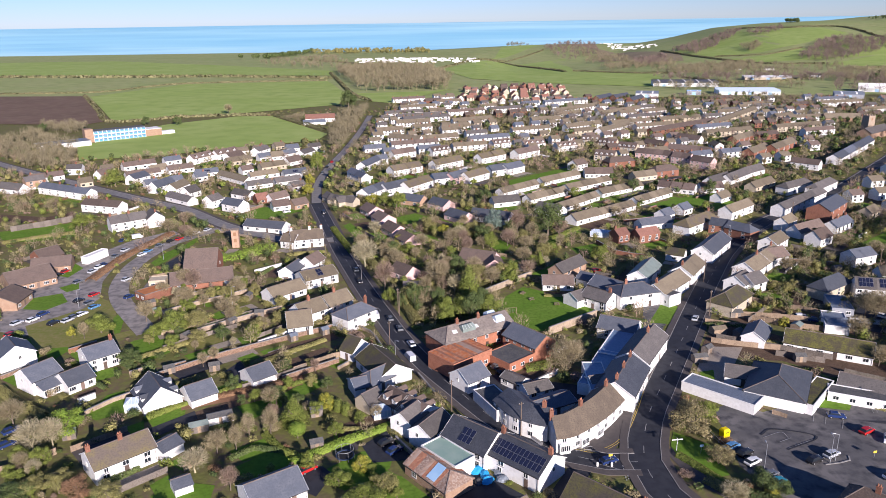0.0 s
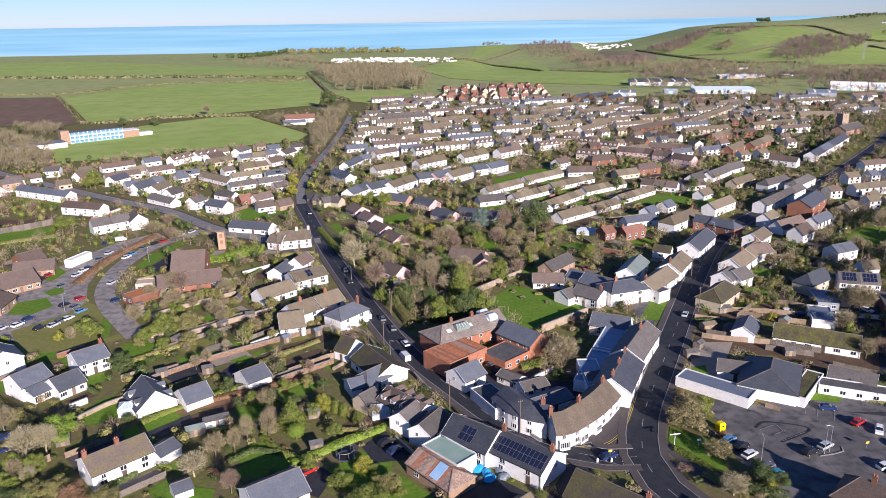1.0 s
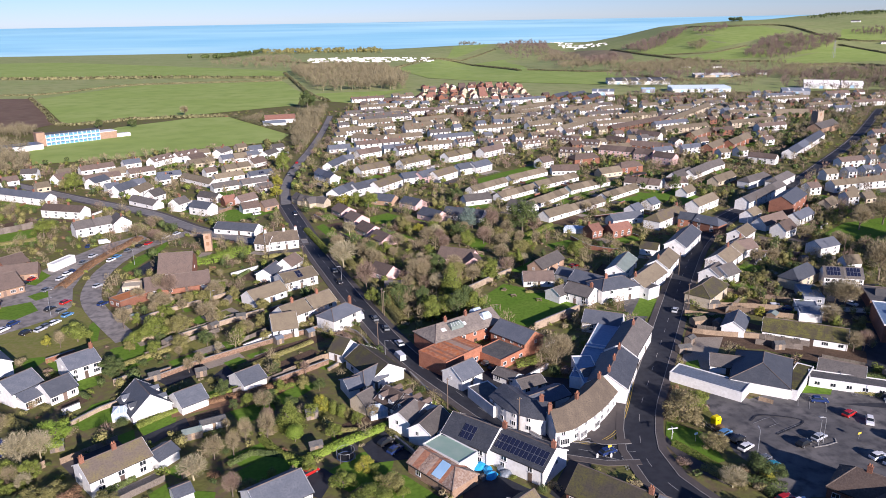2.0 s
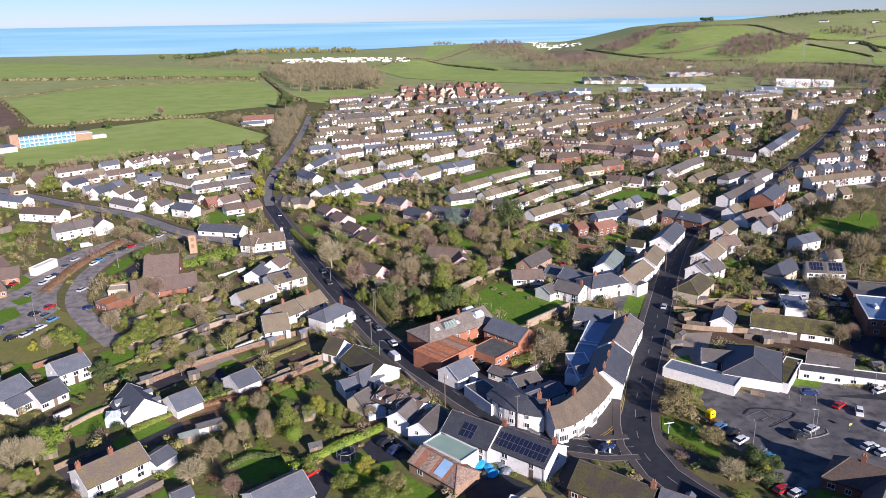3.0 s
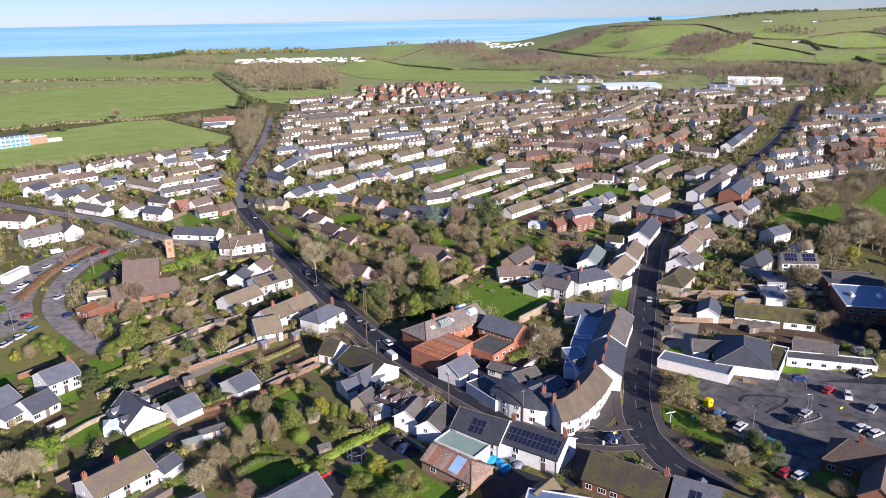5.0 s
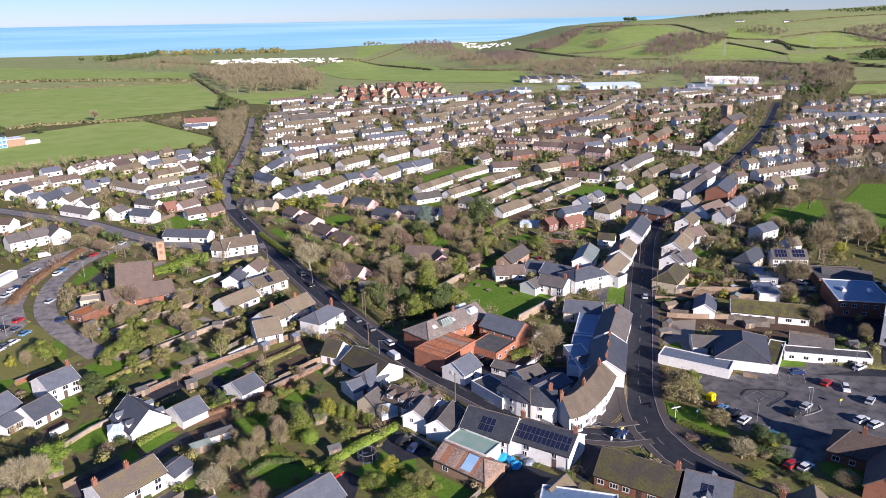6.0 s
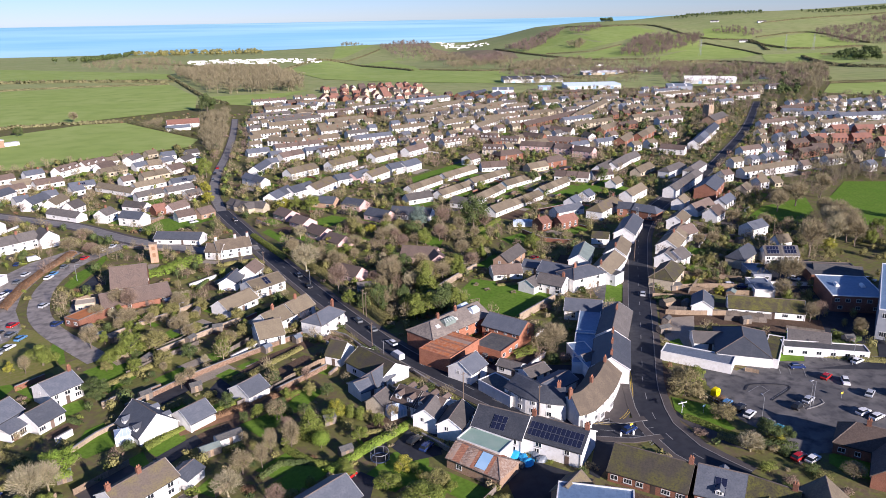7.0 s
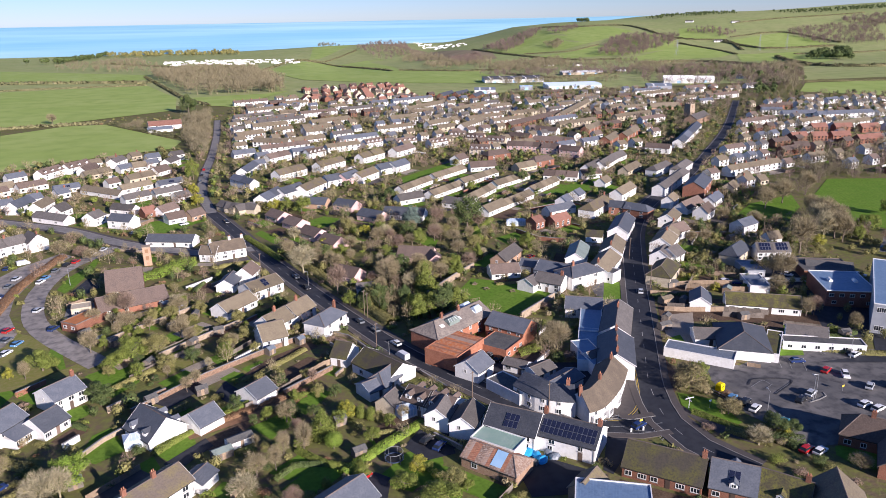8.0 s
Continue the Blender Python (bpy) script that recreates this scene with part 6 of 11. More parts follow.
house(51.4, 100.3, 60, 10.5, 10.5, 3.8, 8.2, "buff", "tan", win=1)
flat_building(10.1, 111.9, 336, 14.6, 8.2, 5.0, 5.0, "white", "zinc")
house(8.2, 118.6, 41, 6.3, 6.3, 3.0, 5.5, "buff", "lichen", win=0)
house(78.1, 120.5, 316, 13.4, 9.0, 3.2, 6.6, "brick", "brown", hip=1, chim=(-0.05,), win=4)
house(76.0, 111.8, 47, 13.1, 6.8, 3.2, 6.0, "brick", "brown", win=2)
house(-105.3, 268.8, 9, 12.2, 15.1, 4.0, 9.5, "brick", "brown", win=2)
house(-101.2, 255.1, 20, 22.3, 11.9, 2.5, 5.5, "brick", "brown", win=4)
# small yard behind orange-brown hoarding, built as a flat-roofed block
flat_building(-113.8, 240.9, 324, 6.6, 10.8, 3.0, 3.0, "brick", "orange")
flat_building(-116.6, 251.9, 11, 6.0, 5.4, 3.0, 3.0, "cream", "cream")
church_tower(-102.4, 300.9)
house(-168.0, 254.5, 47, 15.7, 15.1, 3.0, 6.5, "buff", "brown", win=6)
house(-174.1, 278.7, 56, 9.2, 9.7, 4.2, 6.9, "brick", "brown", win=3)
house(-167.7, 271.2, 21, 14.3, 10.8, 3.0, 5.5, "buff", "brown", win=4)
house(-163.2, 232.6, 275, 11.2, 13.0, 3.0, 6.0, "buff", "brown", win=3)
flat_building(-156.6, 283.3, 74, 11.9, 3.0, 3.0, 3.0, "white", "white")

# ---- houses of the middle distance ----
house_row(2, -168.0, 329.5, -161.5, 335.0, 8.4, 7.4, 4.4, 7.2, "white", "tile", chim=(-0.4,), win=2, near=False)
house(-154.0, 337.5, 305, 10.0, 8.0, 4.6, 7.6, "white", "tile", chim=(0.4,), win=2, near=False)
house_row(2, -197.6, 366.1, -186.1, 362.6, 11.9, 7.2, 4.2, 6.5, "white", "brown", chim=(-0.3,), win=2, near=False)
house(-137.4, 373.9, 66, 8.4, 7.2, 4.2, 6.7, "white", "tile", chim=(0.1,), win=2, near=False)
house(-122.1, 363.8, 329, 12.8, 7.2, 4.2, 6.7, "white", "slate", win=2, near=False)
house(-266.3, 427.3, 46, 11.0, 7.2, 4.2, 6.5, "buff", "tile", win=2, near=False)
house_row(3, -243.9, 406.7, -218.3, 394.0, 14.2, 7.2, 4.2, 6.5, "white", "slate", chim=(-0.4,), win=2, near=False)
house(-268.9, 410.2, 339, 18.4, 7.2, 3.0, 6.0, "white", "tile", win=2, near=False)
house(-259.5, 463.6, 9, 9.5, 7.2, 4.2, 6.7, "white", "tile", chim=(0.1,), win=2, near=False)
house(-234.0, 450.8, 70, 11.4, 7.2, 3.0, 6.0, "white", "brown", win=1, near=False)
house(-204.8, 433.9, 70, 12.6, 8.1, 4.2, 6.7, "white", "slate", win=2, near=False)
house(-181.0, 412.5, 74, 16.1, 7.2, 4.0, 7.0, "white", "slate", win=2, near=False)
house(-170.0, 408.6, 81, 15.5, 7.2, 3.8, 6.5, "white", "tan", win=2, near=False)
house(-157.9, 396.3, 69, 9.1, 7.2, 3.5, 6.5, "white", "tile", win=2, near=False)
house(-204.7, 463.6, 51, 11.9, 7.2, 3.0, 6.0, "white", "tan", win=2, near=False)
house(-190.0, 501.8, 66, 19.4, 7.2, 4.2, 6.9, "white", "brown", win=3, dorm=3, near=False)
house(-177.8, 518.6, 59, 19.2, 7.2, 4.2, 6.9, "white", "brown", win=3, dorm=3, near=False)
house(-168.7, 454.0, 29, 14.0, 6.3, 2.8, 5.0, "white", "slate", solar=3, win=2, near=False)
house(-145.4, 437.3, 318, 32.6, 6.3, 2.8, 5.0, "white", "tan", win=3, near=False)
house(-130.0, 446.2, 39, 18.9, 6.3, 2.8, 5.0, "white", "tan", win=3, near=False)
house(-125.2, 418.3, 37, 15.0, 6.3, 2.8, 5.0, "white", "tile", win=3, near=False)
house(-110.2, 427.4, 35, 16.2, 6.3, 2.8, 5.0, "white", "tile", win=3, near=False)
house(-111.3, 450.7, 35, 15.1, 6.3, 2.8, 5.0, "white", "slate", solar=3, win=3, near=False)
house(-113.8, 381.7, 37, 6.4, 6.3, 2.8, 5.4, "brick", "red", win=1, near=False)
house(-105.2, 384.0, 53, 11.5, 6.3, 2.8, 5.4, "white", "brown", win=2, near=False)
house(-99.2, 366.4, 31, 9.1, 6.3, 2.8, 5.4, "white", "brown", win=2, near=False)
house(-90.2, 369.3, 45, 8.6, 6.3, 2.8, 5.4, "buff", "brown", win=2, near=False)
house(-132.7, 536.1, 30, 9.4, 7.2, 4.2, 6.7, "white", "slate", win=2, near=False)
house(-154.5, 528.8, 73, 15.2, 7.2, 4.2, 6.5, "white", "tile", chim=(0,), win=2, near=False)
house(-117.3, 541.8, 32, 8.9, 7.2, 4.2, 6.5, "white", "tile", win=2, near=False)
house(-118.4, 517.1, 70, 15.0, 7.2, 4.2, 6.5, "white", "tile", win=2, near=False)
house(-137.6, 509.9, 28, 8.9, 7.2, 3.0, 6.0, "white", "tan", win=2, near=False)
house(-121.7, 490.2, 57, 12.3, 7.2, 3.0, 6.0, "white", "brown", win=2, near=False)
house(-168.4, 509.3, 66, 14.7, 7.2, 3.0, 6.0, "white", "brown", win=2, near=False)
house(-158.1, 383.1, 322, 22.6, 6.3, 2.8, 5.0, "white", "tile", win=2, near=False)
house(-126.4, 392.2, 328, 13.9, 6.3, 2.8, 5.0, "white", "tile", win=2, near=False)
house(-49.8, 355.7, 302, 11.0, 8.4, 2.7, 5.2, "pink", "brown", win=2, near=False)
house(-42.0, 339.6, 302, 11.0, 8.4, 2.7, 5.2, "pink", "brown", win=2, near=False)
house(-34.8, 320.4, 302, 12.0, 8.4, 2.7, 5.2, "pink", "brown", win=2, near=False)
house(-27.6, 305.6, 304, 11.0, 8.4, 2.7, 5.2, "pink", "brown", win=2, near=False)
house(-67.6, 376.3, 332, 17.0, 6.3, 2.8, 5.0, "cream", "tile", win=1, near=False)
house(-30.0, 376.5, 330, 13.0, 8.1, 2.8, 5.4, "buff", "slate", win=2, near=False)
house(-15.0, 366.8, 315, 12.0, 8.5, 2.8, 5.4, "pink", "slate", win=2, near=False)
house(-5.3, 342.5, 312, 13.5, 8.1, 2.8, 5.4, "pink", "slate", win=2, near=False)
house(10.6, 341.7, 333, 20.2, 9.0, 2.8, 5.6, "white", "slate", win=2, near=False)
house(-25.0, 261.5, 315, 9.5, 7.6, 2.8, 5.4, "pink", "brown", win=1, near=False)
house(-20.7, 247.2, 1, 7.1, 4.5, 2.4, 3.6, "white", "tile", win=1, near=False)
house(3.6, 276.8, 335, 14.5, 8.6, 2.8, 6.0, "pink", "brown", win=2, near=False)
house(9.0, 270.5, 275, 9.0, 7.6, 2.8, 5.4, "pink", "brown", win=2, near=False)
house(65.1, 307.0, 30, 6.1, 6.3, 3.8, 6.0, "brick", "red", chim=(-0.5,), win=2, near=False)
house(76.4, 307.7, 28, 11.3, 6.3, 3.8, 6.0, "brick", "red", chim=(-0.5,), win=3, near=False)
house(54.6, 340.2, 42, 18.8, 7.2, 2.8, 5.4, "white", "tan", win=3, near=False)
house(82.7, 281.1, 331, 7.0, 5.4, 3.0, 5.0, "white", "moss", win=1, near=False)
house(84.9, 327.8, 21, 16.9, 6.3, 3.0, 5.2, "white", "slate", win=2, near=False)
house(103.5, 325.4, 44, 25.7, 8.1, 4.2, 6.9, "white", "lichen", hip=3, chim=(0.4,), win=2, near=False)
house(112.6, 320.1, 327, 7.9, 7.2, 4.2, 6.5, "brick", "slate", win=2, near=False)
house(119.4, 312.1, 309, 12.5, 7.2, 4.2, 6.5, "brick", "slate", hip=2, win=2, near=False)
house(130.1, 350.0, 44, 22.0, 7.2, 4.2, 6.7, "white", "tan", win=3, near=False)
house_row(4, 152.9, 350.1, 179.8, 377.1, 12.6, 7.2, 4.7, 6.9, "white", "tile", win=2, near=False)
house(171.8, 346.2, 49, 26.0, 10.8, 6.0, 9.0, "brick", "slate", win=3, near=False)
house(144.0, 325.7, 46, 10.8, 6.3, 4.2, 6.5, "white", "tan", win=1, near=False)
house(149.0, 316.1, 34, 18.3, 7.2, 3.0, 6.0, "white", "brown", win=2, near=False)
house(147.9, 301.5, 40, 10.5, 7.2, 4.0, 7.0, "white", "brown", win=2, near=False)
house(178.8, 399.5, 38, 24.9, 7.2, 4.2, 6.5, "white", "tile", hip=3, win=2, near=False)
house(193.2, 398.8, 46, 27.6, 7.2, 4.2, 6.5, "white", "tile", hip=3, win=2, near=False)
house(151.6, 275.7, 24, 11.0, 7.2, 4.2, 6.5, "white", "slate", win=2, near=False)
house(125.1, 242.6, 37, 16.0, 7.2, 4.0, 7.0, "cream", "slate", hip=3, win=1, near=False)
house_row(2, 136.2, 241.2, 142.5, 239.6, 6.4, 7.2, 4.0, 6.8, "white", "tile", solar=4, win=3, near=False)
house(152.2, 257.3, 6, 6.3, 5.4, 3.0, 5.5, "white", "tan", win=1, near=False)
house(113.7, 213.3, 1, 6.5, 5.4, 2.4, 3.4, "white", "lead", win=0, near=False)
house_row(6, 18.0, 394.2, 35.8, 412.7, 5.2, 6.4, 2.6, 4.8, "white", "tan", win=1, near=False)
house_row(6, 42.6, 420.8, 63.1, 439.1, 5.5, 6.4, 2.6, 4.8, "white", "tan", win=1, near=False)
house_row(6, 31.7, 377.8, 50.0, 394.7, 5.0, 6.4, 2.6, 4.8, "white", "tan", win=1, near=False)
house_row(6, 55.6, 402.7, 78.6, 421.8, 5.9, 6.4, 2.6, 4.8, "white", "tan", win=1, near=False)
house_row(6, 45.3, 359.2, 64.9, 381.4, 5.9, 6.4, 2.6, 4.8, "white", "tan", win=1, near=False)
house_row(6, 71.9, 390.7, 94.0, 407.6, 5.6, 6.4, 2.6, 4.8, "white", "tan", win=1, near=False)
house_row(6, 59.8, 344.3, 79.9, 361.6, 5.3, 6.4, 2.6, 4.8, "white", "tan", win=1, near=False)
house_row(5, 86.7, 371.8, 105.2, 389.3, 6.4, 6.4, 2.6, 4.8, "white", "tan", win=1, near=False)
house(18.2, 372.4, 22, 15.1, 7.2, 2.8, 5.4, "white", "tile", win=2, near=False)
house_row(2, 37.6, 356.9, 43.0, 351.7, 7.4, 7.2, 2.8, 5.4, "white", "tile", win=2, near=False)
house_row(2, 100.1, 431.4, 107.2, 434.7, 7.9, 7.2, 3.0, 5.6, "cream", "tan", win=2, near=False)
house_row(3, 109.7, 404.0, 120.9, 396.7, 6.7, 7.2, 3.0, 5.6, "white", "brown", win=2, near=False)
house_row(2, 129.9, 399.8, 136.4, 401.0, 6.5, 7.2, 3.0, 5.6, "white", "brown", win=2, near=False)
house(143.2, 419.1, 44, 21.3, 7.2, 3.0, 6.0, "white", "tile", win=2, near=False)
house(156.2, 427.8, 48, 25.8, 7.2, 3.0, 6.0, "white", "tile", win=2, near=False)
house(171.7, 444.1, 42, 19.9, 7.2, 3.0, 6.0, "white", "tile", win=2, near=False)
house_row(2, -45.9, 451.7, -37.4, 459.6, 11.6, 8.1, 4.2, 6.9, "white", "lichen", win=3, near=False)
house_row(2, -20.0, 470.1, -11.5, 478.7, 12.1, 8.1, 4.2, 6.9, "white", "lichen", win=3, near=False)
house_row(2, -34.2, 405.0, -28.0, 414.7, 11.6, 8.1, 4.2, 6.9, "white", "lichen", win=2, near=False)
house_row(2, -45.9, 399.5, -39.9, 406.0, 8.6, 8.1, 4.2, 6.9, "white", "slate", win=2, near=False)
house_row(2, -56.2, 388.7, -51.6, 397.7, 10.2, 8.1, 4.2, 6.9, "white", "slate", win=2, near=False)
house(-18.1, 425.0, 29, 10.4, 8.1, 4.2, 6.9, "white", "slate", win=2, near=False)
house(-7.8, 430.0, 51, 15.4, 8.1, 4.2, 6.9, "pink", "slate", win=2, near=False)
house(2.6, 433.3, 51, 19.5, 8.1, 4.2, 6.9, "white", "lichen", win=2, near=False)
house(16.8, 449.8, 35, 13.0, 8.1, 4.2, 6.9, "white", "slate", win=2, near=False)
house(26.5, 455.6, 46, 16.0, 8.1, 4.2, 6.9, "white", "slate", win=2, near=False)
house_row(2, 9.6, 491.6, 18.0, 500.0, 12.1, 8.1, 4.2, 6.9, "white", "lichen", win=2, near=False)
house_row(2, 34.8, 506.8, 42.8, 514.9, 11.4, 8.1, 4.2, 6.9, "white", "brown", win=2, near=False)
house_row(2, -51.7, 508.5, -44.5, 515.2, 9.9, 7.2, 4.2, 6.9, "white", "brown", win=2, near=False)
house_row(2, -25.2, 518.8, -19.1, 523.7, 7.8, 7.2, 4.2, 6.9, "white", "brown", dorm=2, win=2, near=False)
house_row(2, 19.4, 547.9, 26.2, 552.2, 8.0, 7.2, 4.2, 6.9, "white", "brown", dorm=2, win=2, near=False)
house_row(2, 43.1, 543.4, 51.1, 547.3, 8.9, 7.2, 4.2, 6.9, "white", "brown", dorm=2, win=2, near=False)
house_row(2, 66.1, 533.4, 73.6, 537.5, 8.4, 7.2, 4.2, 6.9, "white", "brown", dorm=2, win=2, near=False)
house_row(2, 89.4, 562.3, 95.9, 561.0, 6.7, 7.2, 4.2, 7.3, "cream", "brown", dorm=2, win=2, near=False)
house_row(2, 100.4, 547.0, 106.1, 542.9, 6.9, 7.2, 4.2, 7.3, "cream", "brown", dorm=2, win=2, near=False)
house_row(2, 111.2, 528.3, 117.0, 524.4, 7.1, 7.2, 4.2, 7.3, "cream", "brown", dorm=2, win=2, near=False)
house_row(2, 89.3, 497.0, 95.6, 493.5, 7.2, 7.2, 4.2, 7.3, "cream", "brown", dorm=2, win=2, near=False)
house_row(4, 118.0, 501.2, 133.7, 491.0, 6.0, 8.1, 4.7, 7.3, "pink", "brown", win=2, near=False)
house_row(2, 138.5, 484.8, 143.1, 480.5, 6.3, 8.1, 4.7, 7.3, "pink", "brown", win=2, near=False)
house_row(2, 147.6, 471.1, 152.5, 465.8, 7.2, 8.1, 4.7, 7.3, "pink", "brown", win=2, near=False)
house(118.1, 443.0, 27, 17.6, 8.1, 4.2, 6.9, "brick", "brown", hip=3, win=2, near=False)
house(97.3, 473.5, 22, 19.6, 8.1, 4.2, 6.9, "brick", "brown", hip=3, win=2, near=False)
house(69.2, 464.9, 42, 10.3, 8.1, 4.2, 6.9, "white", "brown", win=3, near=False)
house_row(3, 72.7, 441.4, 84.1, 441.8, 5.7, 7.2, 3.0, 6.0, "white", "brown", win=2, near=False)
house(-66.9, 474.1, 74, 25.4, 7.2, 4.2, 6.7, "white", "slate", win=2, near=False)
house_row(2, -71.0, 440.9, -65.1, 431.4, 11.1, 6.3, 4.2, 6.5, "white", "slate", win=1, near=False)
house(-73.9, 380.7, 307, 14.6, 6.3, 2.8, 5.0, "cream", "tile", win=1, near=False)
house(-66.6, 375.0, 31, 9.5, 6.3, 2.8, 5.0, "cream", "tile", win=1, near=False)
house(199.1, 510.5, 49, 30.1, 8.1, 4.2, 6.9, "brick", "tan", win=2, near=False)
house_row(2, 216.8, 521.2, 230.5, 537.0, 21.0, 8.1, 4.2, 6.9, "brick", "tan", win=2, near=False)
house_row(2, 241.8, 482.9, 256.8, 501.4, 23.9, 8.1, 4.2, 6.9, "white", "slate", win=2, near=False)
house_row(2, 272.1, 520.1, 287.5, 539.2, 24.5, 8.1, 4.2, 6.9, "white", "slate", win=2, near=False)
house_row(2, 209.5, 465.2, 215.7, 459.6, 8.4, 7.2, 4.0, 6.5, "white", "brown", win=2, near=False)
house_row(2, 134.2, 542.1, 140.0, 535.4, 9.0, 7.2, 4.2, 6.9, "brick", "brown", win=2, near=False)
house_row(4, 144.9, 519.2, 162.8, 506.1, 7.4, 7.2, 4.2, 6.9, "brick", "brown", win=2, near=False)
house_row(2, 164.5, 565.9, 171.2, 558.3, 10.2, 7.2, 4.2, 6.9, "white", "brown", win=2, near=False)
house_row(2, 203.2, 559.9, 215.5, 573.3, 18.3, 7.2, 4.2, 6.9, "brick", "tan", win=2, near=False)

# ---- the far streets ----
house_row(7, 87.2, 740.4, 130.3, 784.0, 10.2, 7.2, 4.2, 6.9, "white", "tan", far=True, win=0)
house_row(6, 128.4, 718.1, 167.9, 753.8, 10.7, 7.2, 4.2, 6.9, "white", "tan", far=True, win=0)
house_row(5, 84.4, 629.5, 110.5, 647.6, 7.9, 7.2, 4.2, 6.9, "white", "tan", far=True, win=0)
house_row(6, 108.3, 605.4, 135.5, 640.5, 8.8, 7.2, 4.2, 6.9, "white", "tan", far=True, win=0)
house_row(5, -12.6, 673.8, 16.7, 687.6, 8.1, 7.2, 4.2, 6.9, "white", "tan", far=True, win=0)
house_row(4, -21.9, 630.3, -3.8, 642.2, 7.3, 7.2, 4.2, 6.9, "white", "tan", far=True, win=0)
house_row(5, -64.4, 665.6, -40.1, 672.9, 6.4, 7.2, 4.2, 6.9, "white", "tan", far=True, win=0)
house_row(4, -76.8, 616.9, -60.7, 625.9, 6.1, 7.2, 4.2, 6.9, "white", "tan", far=True, win=0)
house_row(4, -60.8, 580.9, -41.4, 570.9, 7.3, 7.2, 4.2, 6.9, "white", "tan", far=True, win=0)
house_row(4, 59.5, 675.2, 79.7, 682.6, 7.2, 7.2, 4.2, 6.9, "white", "tan", far=True, win=0)
house_row(7, 151.2, 603.3, 212.5, 655.7, 13.4, 7.2, 4.2, 6.9, "brick", "brown", far=True, win=0)
house_row(5, 216.2, 650.0, 263.7, 715.8, 20.2, 7.2, 4.2, 6.9, "cream", "tan", far=True, win=0)
house(275.9, 732.7, 54, 21.0, 7.2, 4.2, 6.9, "cream", "tan", far=True, win=0)
house_row(2, 329.8, 473.0, 336.9, 473.6, 7.1, 7.2, 4.2, 6.9, "brick", "red", far=True, win=0)
house_row(2, 344.8, 470.2, 350.9, 469.8, 6.1, 7.2, 4.2, 6.9, "brick", "red", far=True, win=0)
house_row(2, 361.1, 467.8, 368.2, 467.0, 7.2, 7.2, 4.2, 6.9, "brick", "red", far=True, win=0)
house_row(3, 367.1, 449.5, 381.2, 450.5, 7.1, 7.2, 4.2, 6.9, "brick", "red", far=True, win=0)
house_row(2, 375.1, 507.6, 381.7, 507.1, 6.6, 7.2, 4.2, 6.9, "brick", "red", far=True, win=0)
house_row(2, 392.4, 501.8, 399.9, 501.1, 7.5, 7.2, 4.2, 6.9, "brick", "red", far=True, win=0)
house_row(2, 304.2, 437.3, 309.6, 436.9, 5.4, 7.2, 4.2, 6.9, "brick", "brown", far=True, win=0)
house_row(2, 409.6, 493.7, 418.2, 494.1, 8.7, 7.2, 4.2, 6.9, "brick", "red", far=True, win=0)
house_row(3, 403.2, 608.9, 414.8, 604.8, 6.1, 8.1, 4.7, 7.3, "white", "slate", far=True, win=0)
house_row(4, 405.3, 581.6, 428.7, 576.8, 7.9, 8.1, 4.7, 7.3, "white", "slate", far=True, win=0)
house_row(6, 429.0, 565.8, 475.7, 564.0, 9.4, 8.1, 4.7, 7.3, "white", "slate", far=True, win=0)
estate_rng = random.Random(5)
for row in range(8):
    for col in range(11):
        ex, ey = -12 + col * 12.6 + row * 1.5 + estate_rng.uniform(-2, 2), 850 + row * 27 + estate_rng.uniform(-5, 5)
        if estate_rng.random() < 0.78:
            house(ex, ey, estate_rng.choice((15, 20, 105, 110)), estate_rng.uniform(7, 10), 6.6, 4.4, 7.0, estate_rng.choice(("white", "cream", "brick", "cream")), estate_rng.choice(("red", "red", "red", "brown")), far=True, chim=(0.4,) if estate_rng.random() < 0.4 else ())
house(155.2, 866.7, 54, 37.2, 8.1, 4.2, 7.3, "brick", "slate", far=True, win=0)
house(176.2, 874.1, 49, 32.1, 8.1, 4.2, 7.3, "brick", "slate", far=True, win=0)
house(188.2, 846.6, 60, 40.9, 8.1, 4.2, 7.3, "brick", "slate", far=True, win=0)
house(-145.4, 708.2, 13, 28.3, 9.7, 4.2, 7.7, "white", "red", win=2)
house(-147.6, 690.2, 18, 20.8, 8.6, 2.8, 4.6, "white", "lead", win=0)
hall(300.0, 1052.0, 351, 86, 13.0, 5.0, 7.5, 3, "white", "dark_slate")
hall(341.0, 925.0, 352, 70, 9.0, 4.0, 6.5, 4, "white", "pale_glazing")
hall(451.0, 1150.0, 350, 66, 14.0, 4.0, 6.0, 2, "cream", "white")
hall(275.0, 920.0, 350, 16, 10.0, 5.0, 6.0, 1, "grey", "blue_panel")
hall(503.0, 935.0, 335, 40, 12.0, 5.0, 9.5, 2, "white", "white")
hall(540.0, 930.0, 335, 24, 11.0, 4.0, 8.0, 2, "white", "white")
hall(436.0, 868.0, 340, 30, 11.0, 4.5, 7.0, 2, "grey", "lead")
hall(215.0, 905.0, 345, 26, 11.0, 4.5, 6.5, 2, "white", "lead")
stone_tower(330.7, 619.2)
house(317.7, 584.6, 41, 36.4, 10.8, 5.1, 8.6, "buff", "tile", win=0)
house(336.1, 675.9, 359, 31.5, 10.8, 3.5, 7.0, "buff", "tan", win=0)
house_row(2, 193.7, 482.7, 208.4, 488.2, 7.7, 6.7, 4.4, 6.6, "white", "tan", chim=(0.3,), far=True, win=0)
house_row(2, 151.8, 492.5, 159.3, 495.5, 8.3, 6.7, 4.4, 6.6, "white", "slate", chim=(-0.4,), far=True, win=0)
